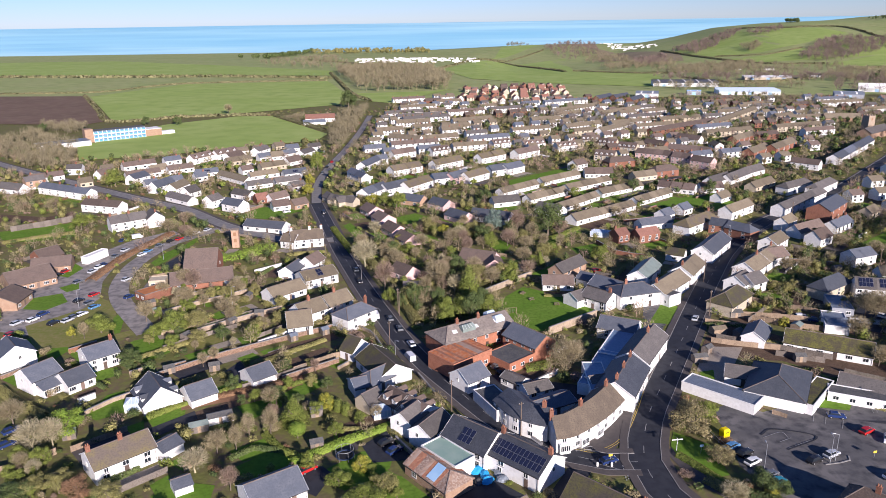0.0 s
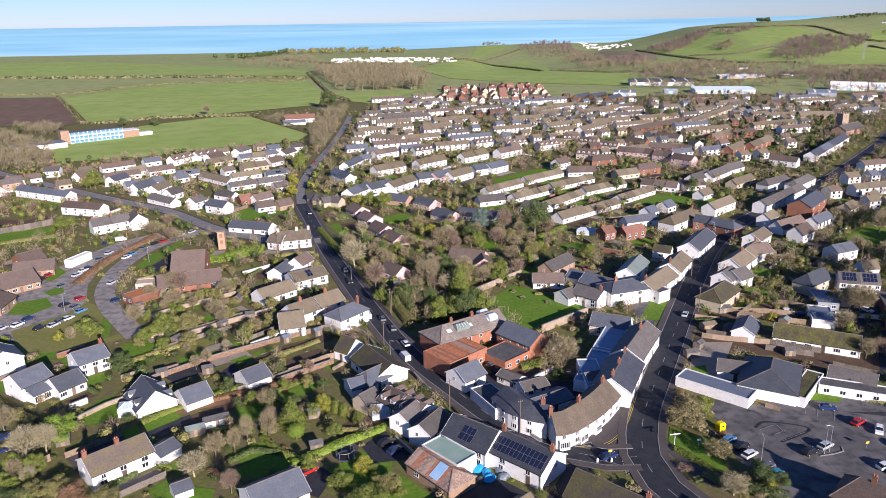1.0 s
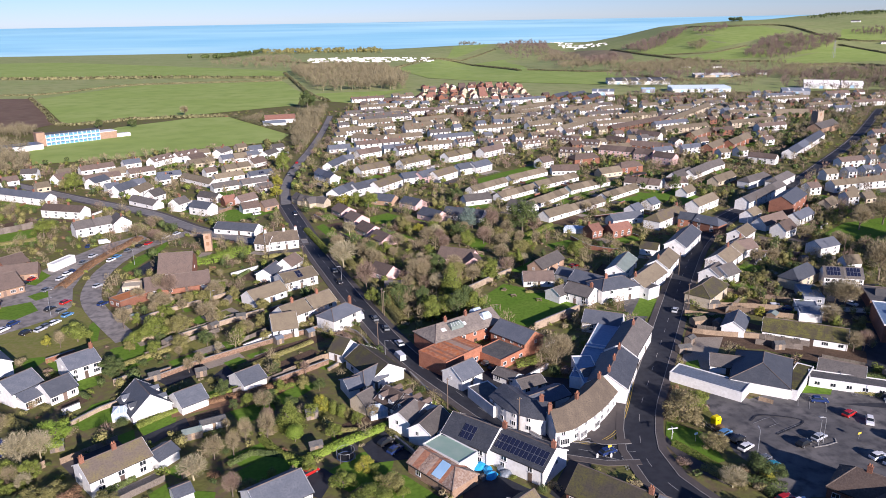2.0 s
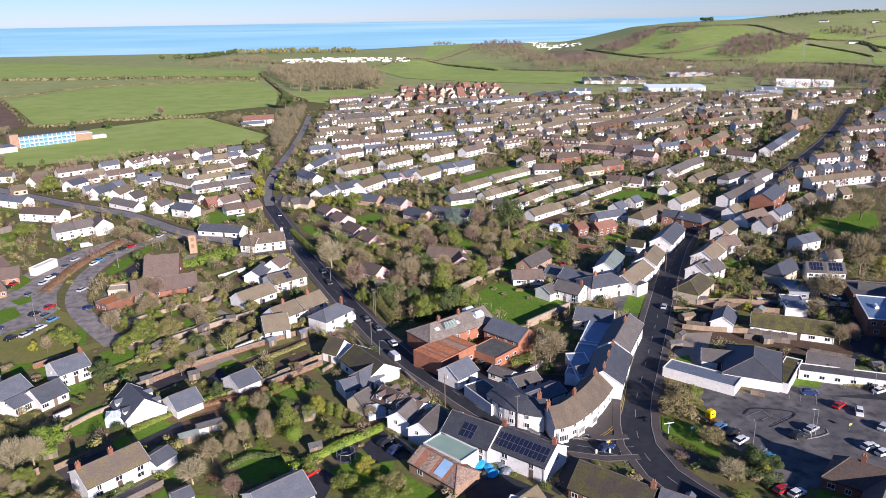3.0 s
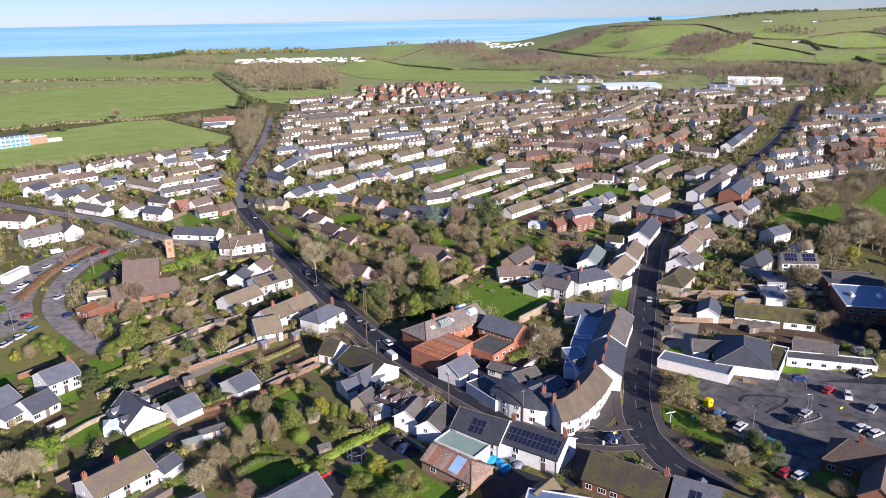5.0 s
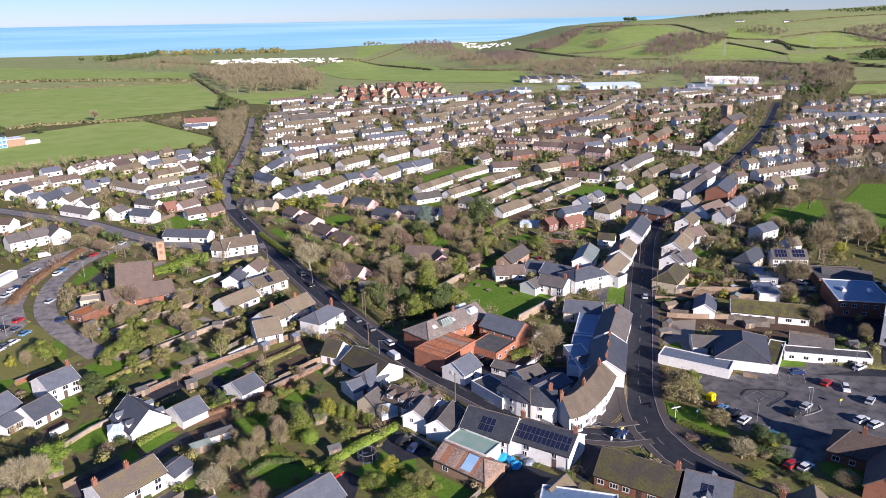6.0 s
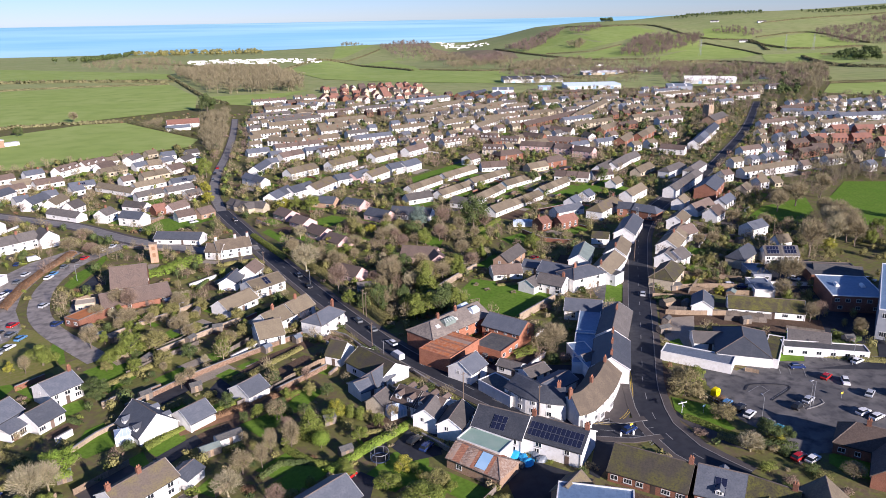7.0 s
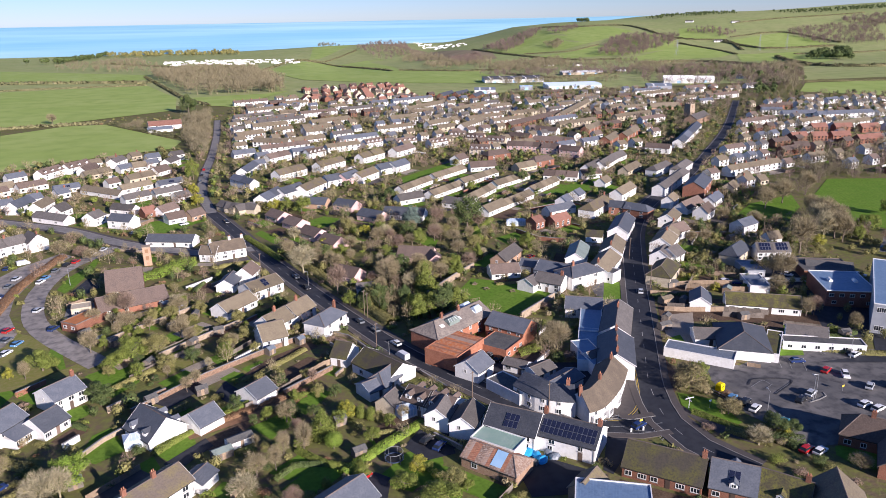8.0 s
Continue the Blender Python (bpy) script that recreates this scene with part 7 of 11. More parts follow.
house_row(2, 174.5, 501.4, 182.1, 504.4, 8.4, 6.7, 4.4, 6.6, "white", "slate", chim=(-0.4,), far=True, win=0)
house(245.5, 529.1, 21, 8.6, 6.7, 4.4, 6.6, "white", "brown", chim=(-0.4,), far=True, win=0)
house(104.6, 500.5, 21, 6.4, 6.7, 4.4, 6.6, "white", "tan", chim=(-0.4,), far=True, win=0)
house_row(2, 125.3, 508.7, 133.5, 511.9, 9.0, 6.7, 4.4, 6.6, "white", "tan", chim=(), far=True, win=0)
house(158.5, 521.8, 21, 7.1, 6.7, 2.8, 5.4, "white", "tan", chim=(), far=True, win=0)
house(177.7, 529.4, 101, 9.7, 6.7, 4.4, 6.6, "white", "tan", chim=(), far=True, win=0)
house(200.5, 538.2, 21, 7.9, 6.7, 2.8, 5.4, "white", "brown", chim=(), far=True, win=0)
house_row(2, 240.4, 553.9, 255.6, 560.1, 8.0, 6.7, 2.8, 5.4, "white", "brown", chim=(-0.4,), far=True, win=0)
house(102.1, 526.4, 22, 8.4, 6.7, 4.4, 6.6, "brick", "brown", chim=(0.3,), far=True, win=0)
house(123.3, 534.8, 22, 6.5, 6.7, 4.4, 6.6, "white", "tan", chim=(), far=True, win=0)
house(148.2, 544.8, 22, 6.5, 6.7, 4.4, 6.6, "white", "tan", chim=(), far=True, win=0)
house(159.3, 549.2, 22, 7.2, 6.7, 4.4, 6.6, "white", "tile", chim=(-0.4,), far=True, win=0)
house_row(2, 227.0, 576.1, 236.2, 579.8, 10.1, 6.7, 4.4, 6.6, "brick", "brown", chim=(-0.4,), far=True, win=0)
house_row(3, 270.6, 593.5, 289.1, 600.9, 10.2, 6.7, 4.4, 6.6, "white", "brown", chim=(), far=True, win=0)
house(-60.2, 488.7, 22, 7.5, 6.7, 4.4, 6.6, "white", "slate", chim=(), far=True, win=0)
house(45.2, 531.1, 22, 6.4, 6.7, 4.4, 6.6, "white", "tan", chim=(-0.4,), far=True, win=0)
house(80.1, 544.9, 22, 7.1, 6.7, 4.4, 6.6, "cream", "tan", chim=(-0.4,), far=True, win=0)
house(107.8, 556.3, 22, 7.2, 6.7, 4.4, 6.6, "white", "tan", chim=(), far=True, win=0)
house_row(2, 145.3, 571.2, 159.6, 577.1, 8.0, 6.7, 4.4, 6.6, "white", "brown", chim=(), far=True, win=0)
house_row(5, 191.4, 589.8, 225.0, 603.3, 8.8, 6.7, 4.4, 6.6, "cream", "tan", chim=(), far=True, win=0)
house_row(5, 256.9, 616.1, 292.0, 630.2, 9.6, 6.7, 4.4, 6.6, "cream", "tan", chim=(), far=True, win=0)
house(305.9, 635.7, 22, 9.0, 6.7, 4.4, 6.6, "white", "tile", chim=(), far=True, win=0)
house(-58.2, 516.9, 22, 8.8, 6.7, 4.4, 6.6, "white", "slate", chim=(), far=True, win=0)
house_row(2, -34.0, 526.6, -26.0, 529.8, 8.9, 6.7, 4.4, 6.6, "white", "slate", chim=(), far=True, win=0)
house_row(3, -9.0, 536.8, 7.6, 543.5, 9.0, 6.7, 4.4, 6.6, "white", "tan", chim=(0.3,), far=True, win=0)
house(36.7, 555.3, 22, 7.8, 6.7, 2.8, 5.4, "white", "tile", chim=(-0.4,), far=True, win=0)
house_row(3, 52.1, 561.6, 79.0, 572.5, 7.2, 6.7, 4.4, 6.6, "white", "tan", chim=(0.3,), far=True, win=0)
house_row(3, 94.4, 578.7, 123.4, 590.6, 7.9, 6.7, 4.4, 6.6, "white", "brown", chim=(), far=True, win=0)
house(138.1, 596.5, 22, 8.7, 6.7, 4.4, 6.6, "cream", "tan", chim=(0.3,), far=True, win=0)
house_row(4, 192.2, 618.4, 217.0, 628.5, 8.8, 6.7, 4.4, 6.6, "white", "slate", chim=(0.3,), far=True, win=0)
house_row(3, 246.9, 640.7, 276.1, 652.5, 7.6, 6.7, 4.4, 6.6, "brick", "brown", chim=(-0.4,), far=True, win=0)
house(301.4, 662.8, 22, 7.7, 6.7, 2.8, 5.4, "white", "brown", chim=(-0.4,), far=True, win=0)
house_row(2, -75.2, 537.8, -67.6, 541.0, 8.2, 6.7, 2.8, 5.4, "white", "slate", chim=(), far=True, win=0)
house_row(4, -55.2, 546.0, -29.4, 556.6, 9.6, 6.7, 4.4, 6.6, "white", "brown", chim=(0.3,), far=True, win=0)
house_row(4, 2.8, 569.7, 26.7, 579.7, 8.5, 6.7, 4.4, 6.6, "white", "slate", chim=(), far=True, win=0)
house(43.3, 586.4, 22, 7.2, 6.7, 2.8, 5.4, "white", "slate", chim=(), far=True, win=0)
house(59.3, 593.0, 22, 7.9, 6.7, 4.4, 6.6, "cream", "tan", chim=(), far=True, win=0)
house_row(2, 89.3, 605.3, 98.5, 609.0, 10.0, 6.7, 4.4, 6.6, "cream", "tan", chim=(), far=True, win=0)
house_row(4, 144.7, 628.0, 170.2, 638.4, 9.5, 6.7, 4.4, 6.6, "white", "tan", chim=(-0.4,), far=True, win=0)
house(248.0, 670.4, 22, 10.5, 6.7, 2.8, 5.4, "white", "tan", chim=(-0.4,), far=True, win=0)
house(263.5, 676.7, 22, 7.0, 6.7, 2.8, 5.4, "cream", "tan", chim=(-0.4,), far=True, win=0)
house_row(2, 283.9, 685.0, 293.4, 689.0, 10.6, 6.7, 4.4, 6.6, "cream", "tan", chim=(0.3,), far=True, win=0)
house(-74.6, 566.6, 23, 9.0, 6.7, 4.4, 6.6, "white", "tan", chim=(), far=True, win=0)
house_row(4, -39.2, 581.1, -14.4, 591.4, 9.1, 6.7, 2.8, 5.4, "white", "tan", chim=(), far=True, win=0)
house_row(2, 0.5, 597.6, 9.1, 601.2, 9.2, 6.7, 4.4, 6.6, "white", "tile", chim=(-0.4,), far=True, win=0)
house_row(4, 38.7, 613.5, 63.2, 623.7, 8.7, 6.7, 4.4, 6.6, "white", "tan", chim=(-0.4,), far=True, win=0)
house_row(4, 128.5, 650.6, 156.5, 662.2, 10.3, 6.7, 4.4, 6.6, "white", "tan", chim=(0.3,), far=True, win=0)
house_row(5, 174.7, 669.9, 207.3, 683.3, 9.0, 6.7, 4.4, 6.6, "cream", "tan", chim=(-0.4,), far=True, win=0)
house_row(2, 220.4, 688.8, 229.1, 692.3, 9.1, 6.7, 4.4, 6.6, "white", "tile", chim=(0.3,), far=True, win=0)
house_row(2, 282.8, 714.6, 298.4, 721.1, 8.6, 6.7, 4.4, 6.6, "white", "tan", chim=(), far=True, win=0)
house(-75.8, 595.0, 23, 9.1, 6.7, 4.4, 6.6, "white", "tan", chim=(), far=True, win=0)
house_row(3, -60.8, 601.3, -36.5, 611.5, 6.5, 6.7, 2.8, 5.4, "white", "tan", chim=(0.3,), far=True, win=0)
house_row(2, -20.0, 618.4, -11.5, 622.0, 9.2, 6.7, 4.4, 6.6, "white", "tan", chim=(0.3,), far=True, win=0)
house(5.7, 629.2, 23, 8.0, 6.7, 4.4, 6.6, "white", "tile", chim=(), far=True, win=0)
house(20.8, 635.5, 23, 7.4, 6.7, 2.8, 5.4, "white", "slate", chim=(-0.4,), far=True, win=0)
house_row(2, 42.5, 644.6, 57.6, 651.0, 8.1, 6.7, 4.4, 6.6, "white", "slate", chim=(), far=True, win=0)
house_row(3, 73.0, 657.2, 98.6, 668.1, 6.8, 6.7, 4.4, 6.6, "white", "tan", chim=(), far=True, win=0)
house_row(2, 112.6, 674.0, 128.6, 680.7, 8.9, 6.7, 4.4, 6.6, "white", "tile", chim=(), far=True, win=0)
house_row(4, 151.7, 690.4, 180.0, 702.2, 10.5, 6.7, 4.4, 6.6, "white", "tile", chim=(-0.4,), far=True, win=0)
house_row(2, 194.3, 708.2, 202.8, 711.7, 9.1, 6.7, 4.4, 6.6, "white", "tan", chim=(), far=True, win=0)
house(227.2, 722.0, 23, 7.8, 6.7, 4.4, 6.6, "white", "tan", chim=(), far=True, win=0)
house_row(2, 251.8, 732.1, 260.6, 735.9, 9.3, 6.7, 4.4, 6.6, "white", "tile", chim=(), far=True, win=0)
house_row(2, 304.1, 754.1, 318.5, 760.1, 8.0, 6.7, 2.8, 5.4, "white", "tile", chim=(-0.4,), far=True, win=0)
house_row(2, -45.5, 637.5, -37.8, 640.7, 8.6, 6.7, 4.4, 6.6, "white", "tan", chim=(0.3,), far=True, win=0)
house_row(2, -21.4, 647.8, -6.6, 654.0, 8.1, 6.7, 4.4, 6.6, "cream", "tan", chim=(), far=True, win=0)
house_row(2, 6.1, 659.4, 20.1, 665.4, 7.4, 6.7, 4.4, 6.6, "cream", "tan", chim=(-0.4,), far=True, win=0)
house_row(2, 95.9, 697.3, 110.6, 703.6, 7.6, 6.7, 4.4, 6.6, "white", "tile", chim=(-0.4,), far=True, win=0)
house_row(2, 148.6, 719.7, 156.9, 723.2, 9.1, 6.7, 4.4, 6.6, "white", "tan", chim=(0.3,), far=True, win=0)
house_row(3, 172.0, 729.6, 189.3, 737.0, 9.2, 6.7, 4.4, 6.6, "white", "tan", chim=(), far=True, win=0)
house_row(2, 220.5, 750.1, 229.9, 754.1, 10.1, 6.7, 4.4, 6.6, "white", "tan", chim=(), far=True, win=0)
house(261.2, 767.3, 23, 8.0, 6.7, 2.8, 5.4, "white", "tan", chim=(-0.4,), far=True, win=0)
house_row(3, 286.8, 778.1, 304.8, 785.9, 9.5, 6.7, 4.4, 6.6, "white", "tan", chim=(0.3,), far=True, win=0)
house(-79.4, 653.5, 23, 9.3, 6.7, 4.4, 6.6, "white", "tile", chim=(-0.4,), far=True, win=0)
house_row(2, 46.9, 707.5, 61.9, 714.0, 8.3, 6.7, 4.4, 6.6, "white", "tile", chim=(0.3,), far=True, win=0)
house_row(3, 86.2, 724.3, 104.0, 732.0, 9.8, 6.7, 2.8, 5.4, "white", "tan", chim=(), far=True, win=0)
house_row(3, 116.4, 737.3, 143.0, 748.7, 7.1, 6.7, 4.4, 6.6, "white", "brown", chim=(), far=True, win=0)
house_row(2, 175.0, 762.3, 184.7, 766.5, 10.8, 6.7, 4.4, 6.6, "white", "tile", chim=(), far=True, win=0)
house_row(2, 215.4, 779.6, 230.3, 786.1, 8.0, 6.7, 2.8, 5.4, "white", "brown", chim=(-0.4,), far=True, win=0)
house_row(2, 261.5, 799.3, 270.0, 803.0, 9.6, 6.7, 4.4, 6.6, "brick", "brown", chim=(0.3,), far=True, win=0)
house_row(2, -84.8, 682.1, -71.9, 687.8, 6.7, 6.7, 4.4, 6.6, "white", "tan", chim=(), far=True, win=0)
house_row(5, -59.0, 693.3, -24.9, 708.0, 9.5, 6.7, 4.4, 6.6, "white", "tile", chim=(-0.4,), far=True, win=0)
house(-0.8, 718.4, 23, 9.7, 6.7, 4.4, 6.6, "brick", "brown", chim=(), far=True, win=0)
house(27.9, 730.9, 23, 7.0, 6.7, 4.4, 6.6, "brick", "brown", chim=(-0.4,), far=True, win=0)
house_row(2, 43.1, 737.3, 51.9, 741.3, 9.8, 6.7, 4.4, 6.6, "brick", "brown", chim=(-0.4,), far=True, win=0)
house(74.6, 751.0, 23, 8.5, 6.7, 4.4, 6.6, "white", "tan", chim=(), far=True, win=0)
house(139.3, 779.0, 23, 10.1, 6.7, 4.4, 6.6, "white", "tan", chim=(-0.4,), far=True, win=0)
house_row(2, 170.1, 792.4, 185.4, 798.9, 8.0, 6.7, 4.4, 6.6, "white", "tile", chim=(), far=True, win=0)
house(226.2, 816.6, 23, 8.1, 6.7, 4.4, 6.6, "white", "tan", chim=(-0.4,), far=True, win=0)
house(-82.7, 714.7, 24, 8.2, 6.7, 2.8, 5.4, "white", "tile", chim=(0.3,), far=True, win=0)
house_row(5, -67.4, 721.3, -32.9, 736.4, 9.6, 6.7, 2.8, 5.4, "white", "tile", chim=(), far=True, win=0)
house_row(4, -18.4, 742.7, 9.4, 754.9, 9.8, 6.7, 4.4, 6.6, "white", "brown", chim=(), far=True, win=0)
house_row(4, 23.4, 761.0, 48.3, 771.8, 9.2, 6.7, 4.4, 6.6, "white", "tile", chim=(), far=True, win=0)
house_row(3, 62.1, 777.9, 90.2, 790.1, 7.9, 6.7, 2.8, 5.4, "white", "slate", chim=(), far=True, win=0)
house(106.1, 797.2, 24, 7.9, 6.7, 2.8, 5.4, "cream", "tan", chim=(0.3,), far=True, win=0)
house(136.2, 810.4, 24, 7.3, 6.7, 4.4, 6.6, "brick", "brown", chim=(), far=True, win=0)
house_row(2, 150.3, 816.4, 165.5, 823.3, 8.1, 6.7, 4.4, 6.6, "white", "slate", chim=(), far=True, win=0)
house(206.9, 841.2, 24, 10.4, 6.7, 4.4, 6.6, "white", "brown", chim=(-0.4,), far=True, win=0)
house_row(4, -81.5, 747.6, -53.6, 759.8, 10.4, 6.7, 2.8, 5.4, "white", "tile", chim=(-0.4,), far=True, win=0)
house_row(2, -38.2, 766.7, -30.1, 770.2, 9.1, 6.7, 2.8, 5.4, "cream", "tan", chim=(-0.4,), far=True, win=0)
house(-7.7, 780.1, 24, 7.8, 6.7, 4.4, 6.6, "white", "tan", chim=(), far=True, win=0)
house_row(2, 14.5, 790.0, 23.4, 793.9, 9.9, 6.7, 4.4, 6.6, "white", "tan", chim=(0.3,), far=True, win=0)
house_row(2, 61.1, 810.6, 70.8, 814.9, 10.8, 6.7, 4.4, 6.6, "white", "slate", chim=(-0.4,), far=True, win=0)
house_row(5, 87.1, 822.1, 126.9, 839.7, 11.0, 6.7, 4.4, 6.6, "white", "slate", chim=(0.3,), far=True, win=0)
house_row(4, -70.1, 785.7, -42.8, 797.8, 9.9, 6.7, 4.4, 6.6, "white", "tan", chim=(), far=True, win=0)
house(-25.4, 805.7, 24, 7.8, 6.7, 4.4, 6.6, "white", "tile", chim=(0.3,), far=True, win=0)
house(-5.5, 814.5, 24, 8.6, 6.7, 4.4, 6.6, "white", "slate", chim=(-0.4,), far=True, win=0)
house(16.3, 824.2, 24, 7.9, 6.7, 4.4, 6.6, "white", "tile", chim=(), far=True, win=0)
house_row(4, 48.9, 838.9, 75.7, 850.9, 9.5, 6.7, 2.8, 5.4, "white", "tile", chim=(-0.4,), far=True, win=0)
house_row(2, 93.2, 858.7, 108.5, 865.5, 8.1, 6.7, 4.4, 6.6, "white", "tile", chim=(0.3,), far=True, win=0)
house(139.2, 879.3, 24, 8.2, 6.7, 4.4, 6.6, "brick", "brown", chim=(), far=True, win=0)
house(-63.0, 822.9, 24, 7.8, 6.7, 4.4, 6.6, "white", "tan", chim=(-0.4,), far=True, win=0)
house_row(3, -33.8, 836.1, -14.9, 844.5, 10.1, 6.7, 4.4, 6.6, "white", "tan", chim=(0.3,), far=True, win=0)
house(34.1, 866.7, 24, 8.8, 6.7, 4.4, 6.6, "white", "tan", chim=(), far=True, win=0)
house(83.4, 889.0, 24, 8.2, 6.7, 2.8, 5.4, "white", "tan", chim=(0.3,), far=True, win=0)
house_row(2, -47.7, 864.5, -38.8, 868.6, 10.2, 6.7, 2.8, 5.4, "brick", "brown", chim=(), far=True, win=0)
house_row(3, -3.0, 885.0, 16.8, 893.9, 11.1, 6.7, 2.8, 5.4, "brick", "brown", chim=(-0.4,), far=True, win=0)
house_row(2, -40.4, 903.5, -24.7, 910.8, 8.9, 6.7, 4.4, 6.6, "white", "tan", chim=(), far=True, win=0)
house_row(2, 308.8, 357.8, 317.5, 360.3, 9.1, 6.7, 2.8, 5.4, "brick", "brown", chim=(-0.4,), far=True, win=0)
house(206.8, 353.5, 16, 6.6, 6.7, 4.4, 6.6, "white", "tan", chim=(-0.4,), far=True, win=0)
house(217.6, 356.5, 16, 6.6, 6.7, 2.8, 5.4, "cream", "tan", chim=(), far=True, win=0)
house(297.1, 379.0, 16, 6.7, 6.7, 4.4, 6.6, "white", "slate", chim=(0.3,), far=True, win=0)
house(318.0, 385.0, 16, 7.4, 6.7, 4.4, 6.6, "white", "brown", chim=(), far=True, win=0)
house(347.5, 393.3, 16, 6.8, 6.7, 4.4, 6.6, "cream", "tan", chim=(), far=True, win=0)
house(199.1, 376.0, 16, 7.3, 6.7, 4.4, 6.6, "white", "brown", chim=(0.3,), far=True, win=0)
house_row(5, 215.7, 380.7, 250.8, 390.8, 9.2, 6.7, 4.4, 6.6, "white", "tan", chim=(0.3,), far=True, win=0)
house(263.9, 394.6, 16, 7.4, 6.7, 2.8, 5.4, "white", "brown", chim=(), far=True, win=0)
house_row(2, 286.6, 401.0, 294.5, 403.3, 8.0, 6.7, 4.4, 6.6, "white", "tan", chim=(0.3,), far=True, win=0)
house(311.4, 408.1, 16, 7.5, 6.7, 4.4, 6.6, "cream", "tan", chim=(), far=True, win=0)
house(340.9, 416.6, 16, 8.1, 6.7, 4.4, 6.6, "white", "tan", chim=(0.3,), far=True, win=0)
house(365.8, 423.7, 16, 8.8, 6.7, 2.8, 5.4, "white", "slate", chim=(), far=True, win=0)
house(382.4, 428.4, 16, 6.9, 6.7, 2.8, 5.4, "white", "tile", chim=(), far=True, win=0)
house(226.4, 409.1, 16, 8.6, 6.7, 4.4, 6.6, "white", "tan", chim=(), far=True, win=0)
house_row(2, 240.8, 413.3, 253.1, 416.8, 6.2, 6.7, 4.4, 6.6, "white", "slate", chim=(0.3,), far=True, win=0)
house(264.7, 420.1, 16, 6.8, 6.7, 4.4, 6.6, "white", "brown", chim=(-0.4,), far=True, win=0)
house_row(2, 286.3, 426.4, 294.7, 428.8, 8.8, 6.7, 4.4, 6.6, "brick", "brown", chim=(), far=True, win=0)
house(318.7, 435.7, 16, 8.8, 6.7, 4.4, 6.6, "cream", "tan", chim=(-0.4,), far=True, win=0)
house(350.7, 445.0, 16, 8.9, 6.7, 4.4, 6.6, "brick", "brown", chim=(), far=True, win=0)
house(389.5, 456.2, 16, 8.3, 6.7, 2.8, 5.4, "white", "tile", chim=(0.3,), far=True, win=0)
house_row(2, 404.9, 460.6, 413.6, 463.1, 9.0, 6.7, 4.4, 6.6, "white", "tile", chim=(0.3,), far=True, win=0)
house_row(2, 254.6, 443.1, 263.4, 445.7, 9.4, 6.7, 4.4, 6.6, "white", "brown", chim=(), far=True, win=0)
house_row(2, 275.3, 449.2, 287.8, 452.9, 6.3, 6.7, 4.4, 6.6, "white", "tile", chim=(0.3,), far=True, win=0)
house_row(2, 302.0, 457.0, 310.0, 459.3, 8.2, 6.7, 4.4, 6.6, "brick", "brown", chim=(0.3,), far=True, win=0)
house(325.6, 463.9, 16, 7.0, 6.7, 4.4, 6.6, "brick", "brown", chim=(0.3,), far=True, win=0)
house(373.7, 477.9, 16, 7.7, 6.7, 4.4, 6.6, "white", "brown", chim=(-0.4,), far=True, win=0)
house(435.1, 495.8, 16, 9.8, 6.7, 4.4, 6.6, "white", "tile", chim=(-0.4,), far=True, win=0)
house(292.8, 480.8, 16, 7.0, 6.7, 4.4, 6.6, "cream", "tan", chim=(0.3,), far=True, win=0)
house_row(2, 310.6, 486.0, 324.1, 490.0, 7.1, 6.7, 4.4, 6.6, "white", "slate", chim=(-0.4,), far=True, win=0)
house(342.8, 495.5, 16, 7.1, 6.7, 4.4, 6.6, "white", "tan", chim=(), far=True, win=0)
house(364.2, 501.8, 16, 8.4, 6.7, 2.8, 5.4, "white", "tile", chim=(), far=True, win=0)
house_row(5, 399.3, 512.2, 437.1, 523.2, 9.8, 6.7, 4.4, 6.6, "white", "tan", chim=(), far=True, win=0)
house_row(2, 454.3, 528.3, 469.3, 532.8, 8.0, 6.7, 2.8, 5.4, "white", "tile", chim=(0.3,), far=True, win=0)
house(314.5, 514.3, 17, 7.1, 6.7, 2.8, 5.4, "white", "tan", chim=(), far=True, win=0)
house_row(2, 330.5, 519.1, 345.3, 523.5, 7.8, 6.7, 4.4, 6.6, "brick", "brown", chim=(-0.4,), far=True, win=0)
house_row(2, 356.8, 526.9, 370.4, 530.9, 7.2, 6.7, 4.4, 6.6, "white", "tan", chim=(-0.4,), far=True, win=0)
house_row(3, 385.9, 535.6, 403.6, 540.7, 9.2, 6.7, 4.4, 6.6, "white", "tan", chim=(-0.4,), far=True, win=0)
house_row(2, 416.9, 544.8, 432.2, 549.3, 8.0, 6.7, 2.8, 5.4, "white", "tan", chim=(-0.4,), far=True, win=0)
house(491.9, 567.0, 17, 9.4, 6.7, 4.4, 6.6, "white", "tan", chim=(), far=True, win=0)
house(509.2, 572.3, 17, 8.1, 6.7, 4.4, 6.6, "white", "tan", chim=(), far=True, win=0)
house_row(5, 339.6, 549.5, 373.7, 559.7, 8.6, 6.7, 4.4, 6.6, "white", "brown", chim=(-0.4,), far=True, win=0)
house(404.5, 568.9, 17, 8.0, 6.7, 4.4, 6.6, "white", "tile", chim=(0.3,), far=True, win=0)
house_row(2, 438.3, 579.2, 452.2, 583.4, 7.4, 6.7, 4.4, 6.6, "white", "tan", chim=(), far=True, win=0)
house_row(2, 466.9, 587.7, 482.6, 592.6, 8.1, 6.7, 4.4, 6.6, "brick", "brown", chim=(-0.4,), far=True, win=0)
house_row(3, 507.2, 599.9, 537.0, 608.9, 7.6, 6.7, 2.8, 5.4, "white", "tan", chim=(-0.4,), far=True, win=0)
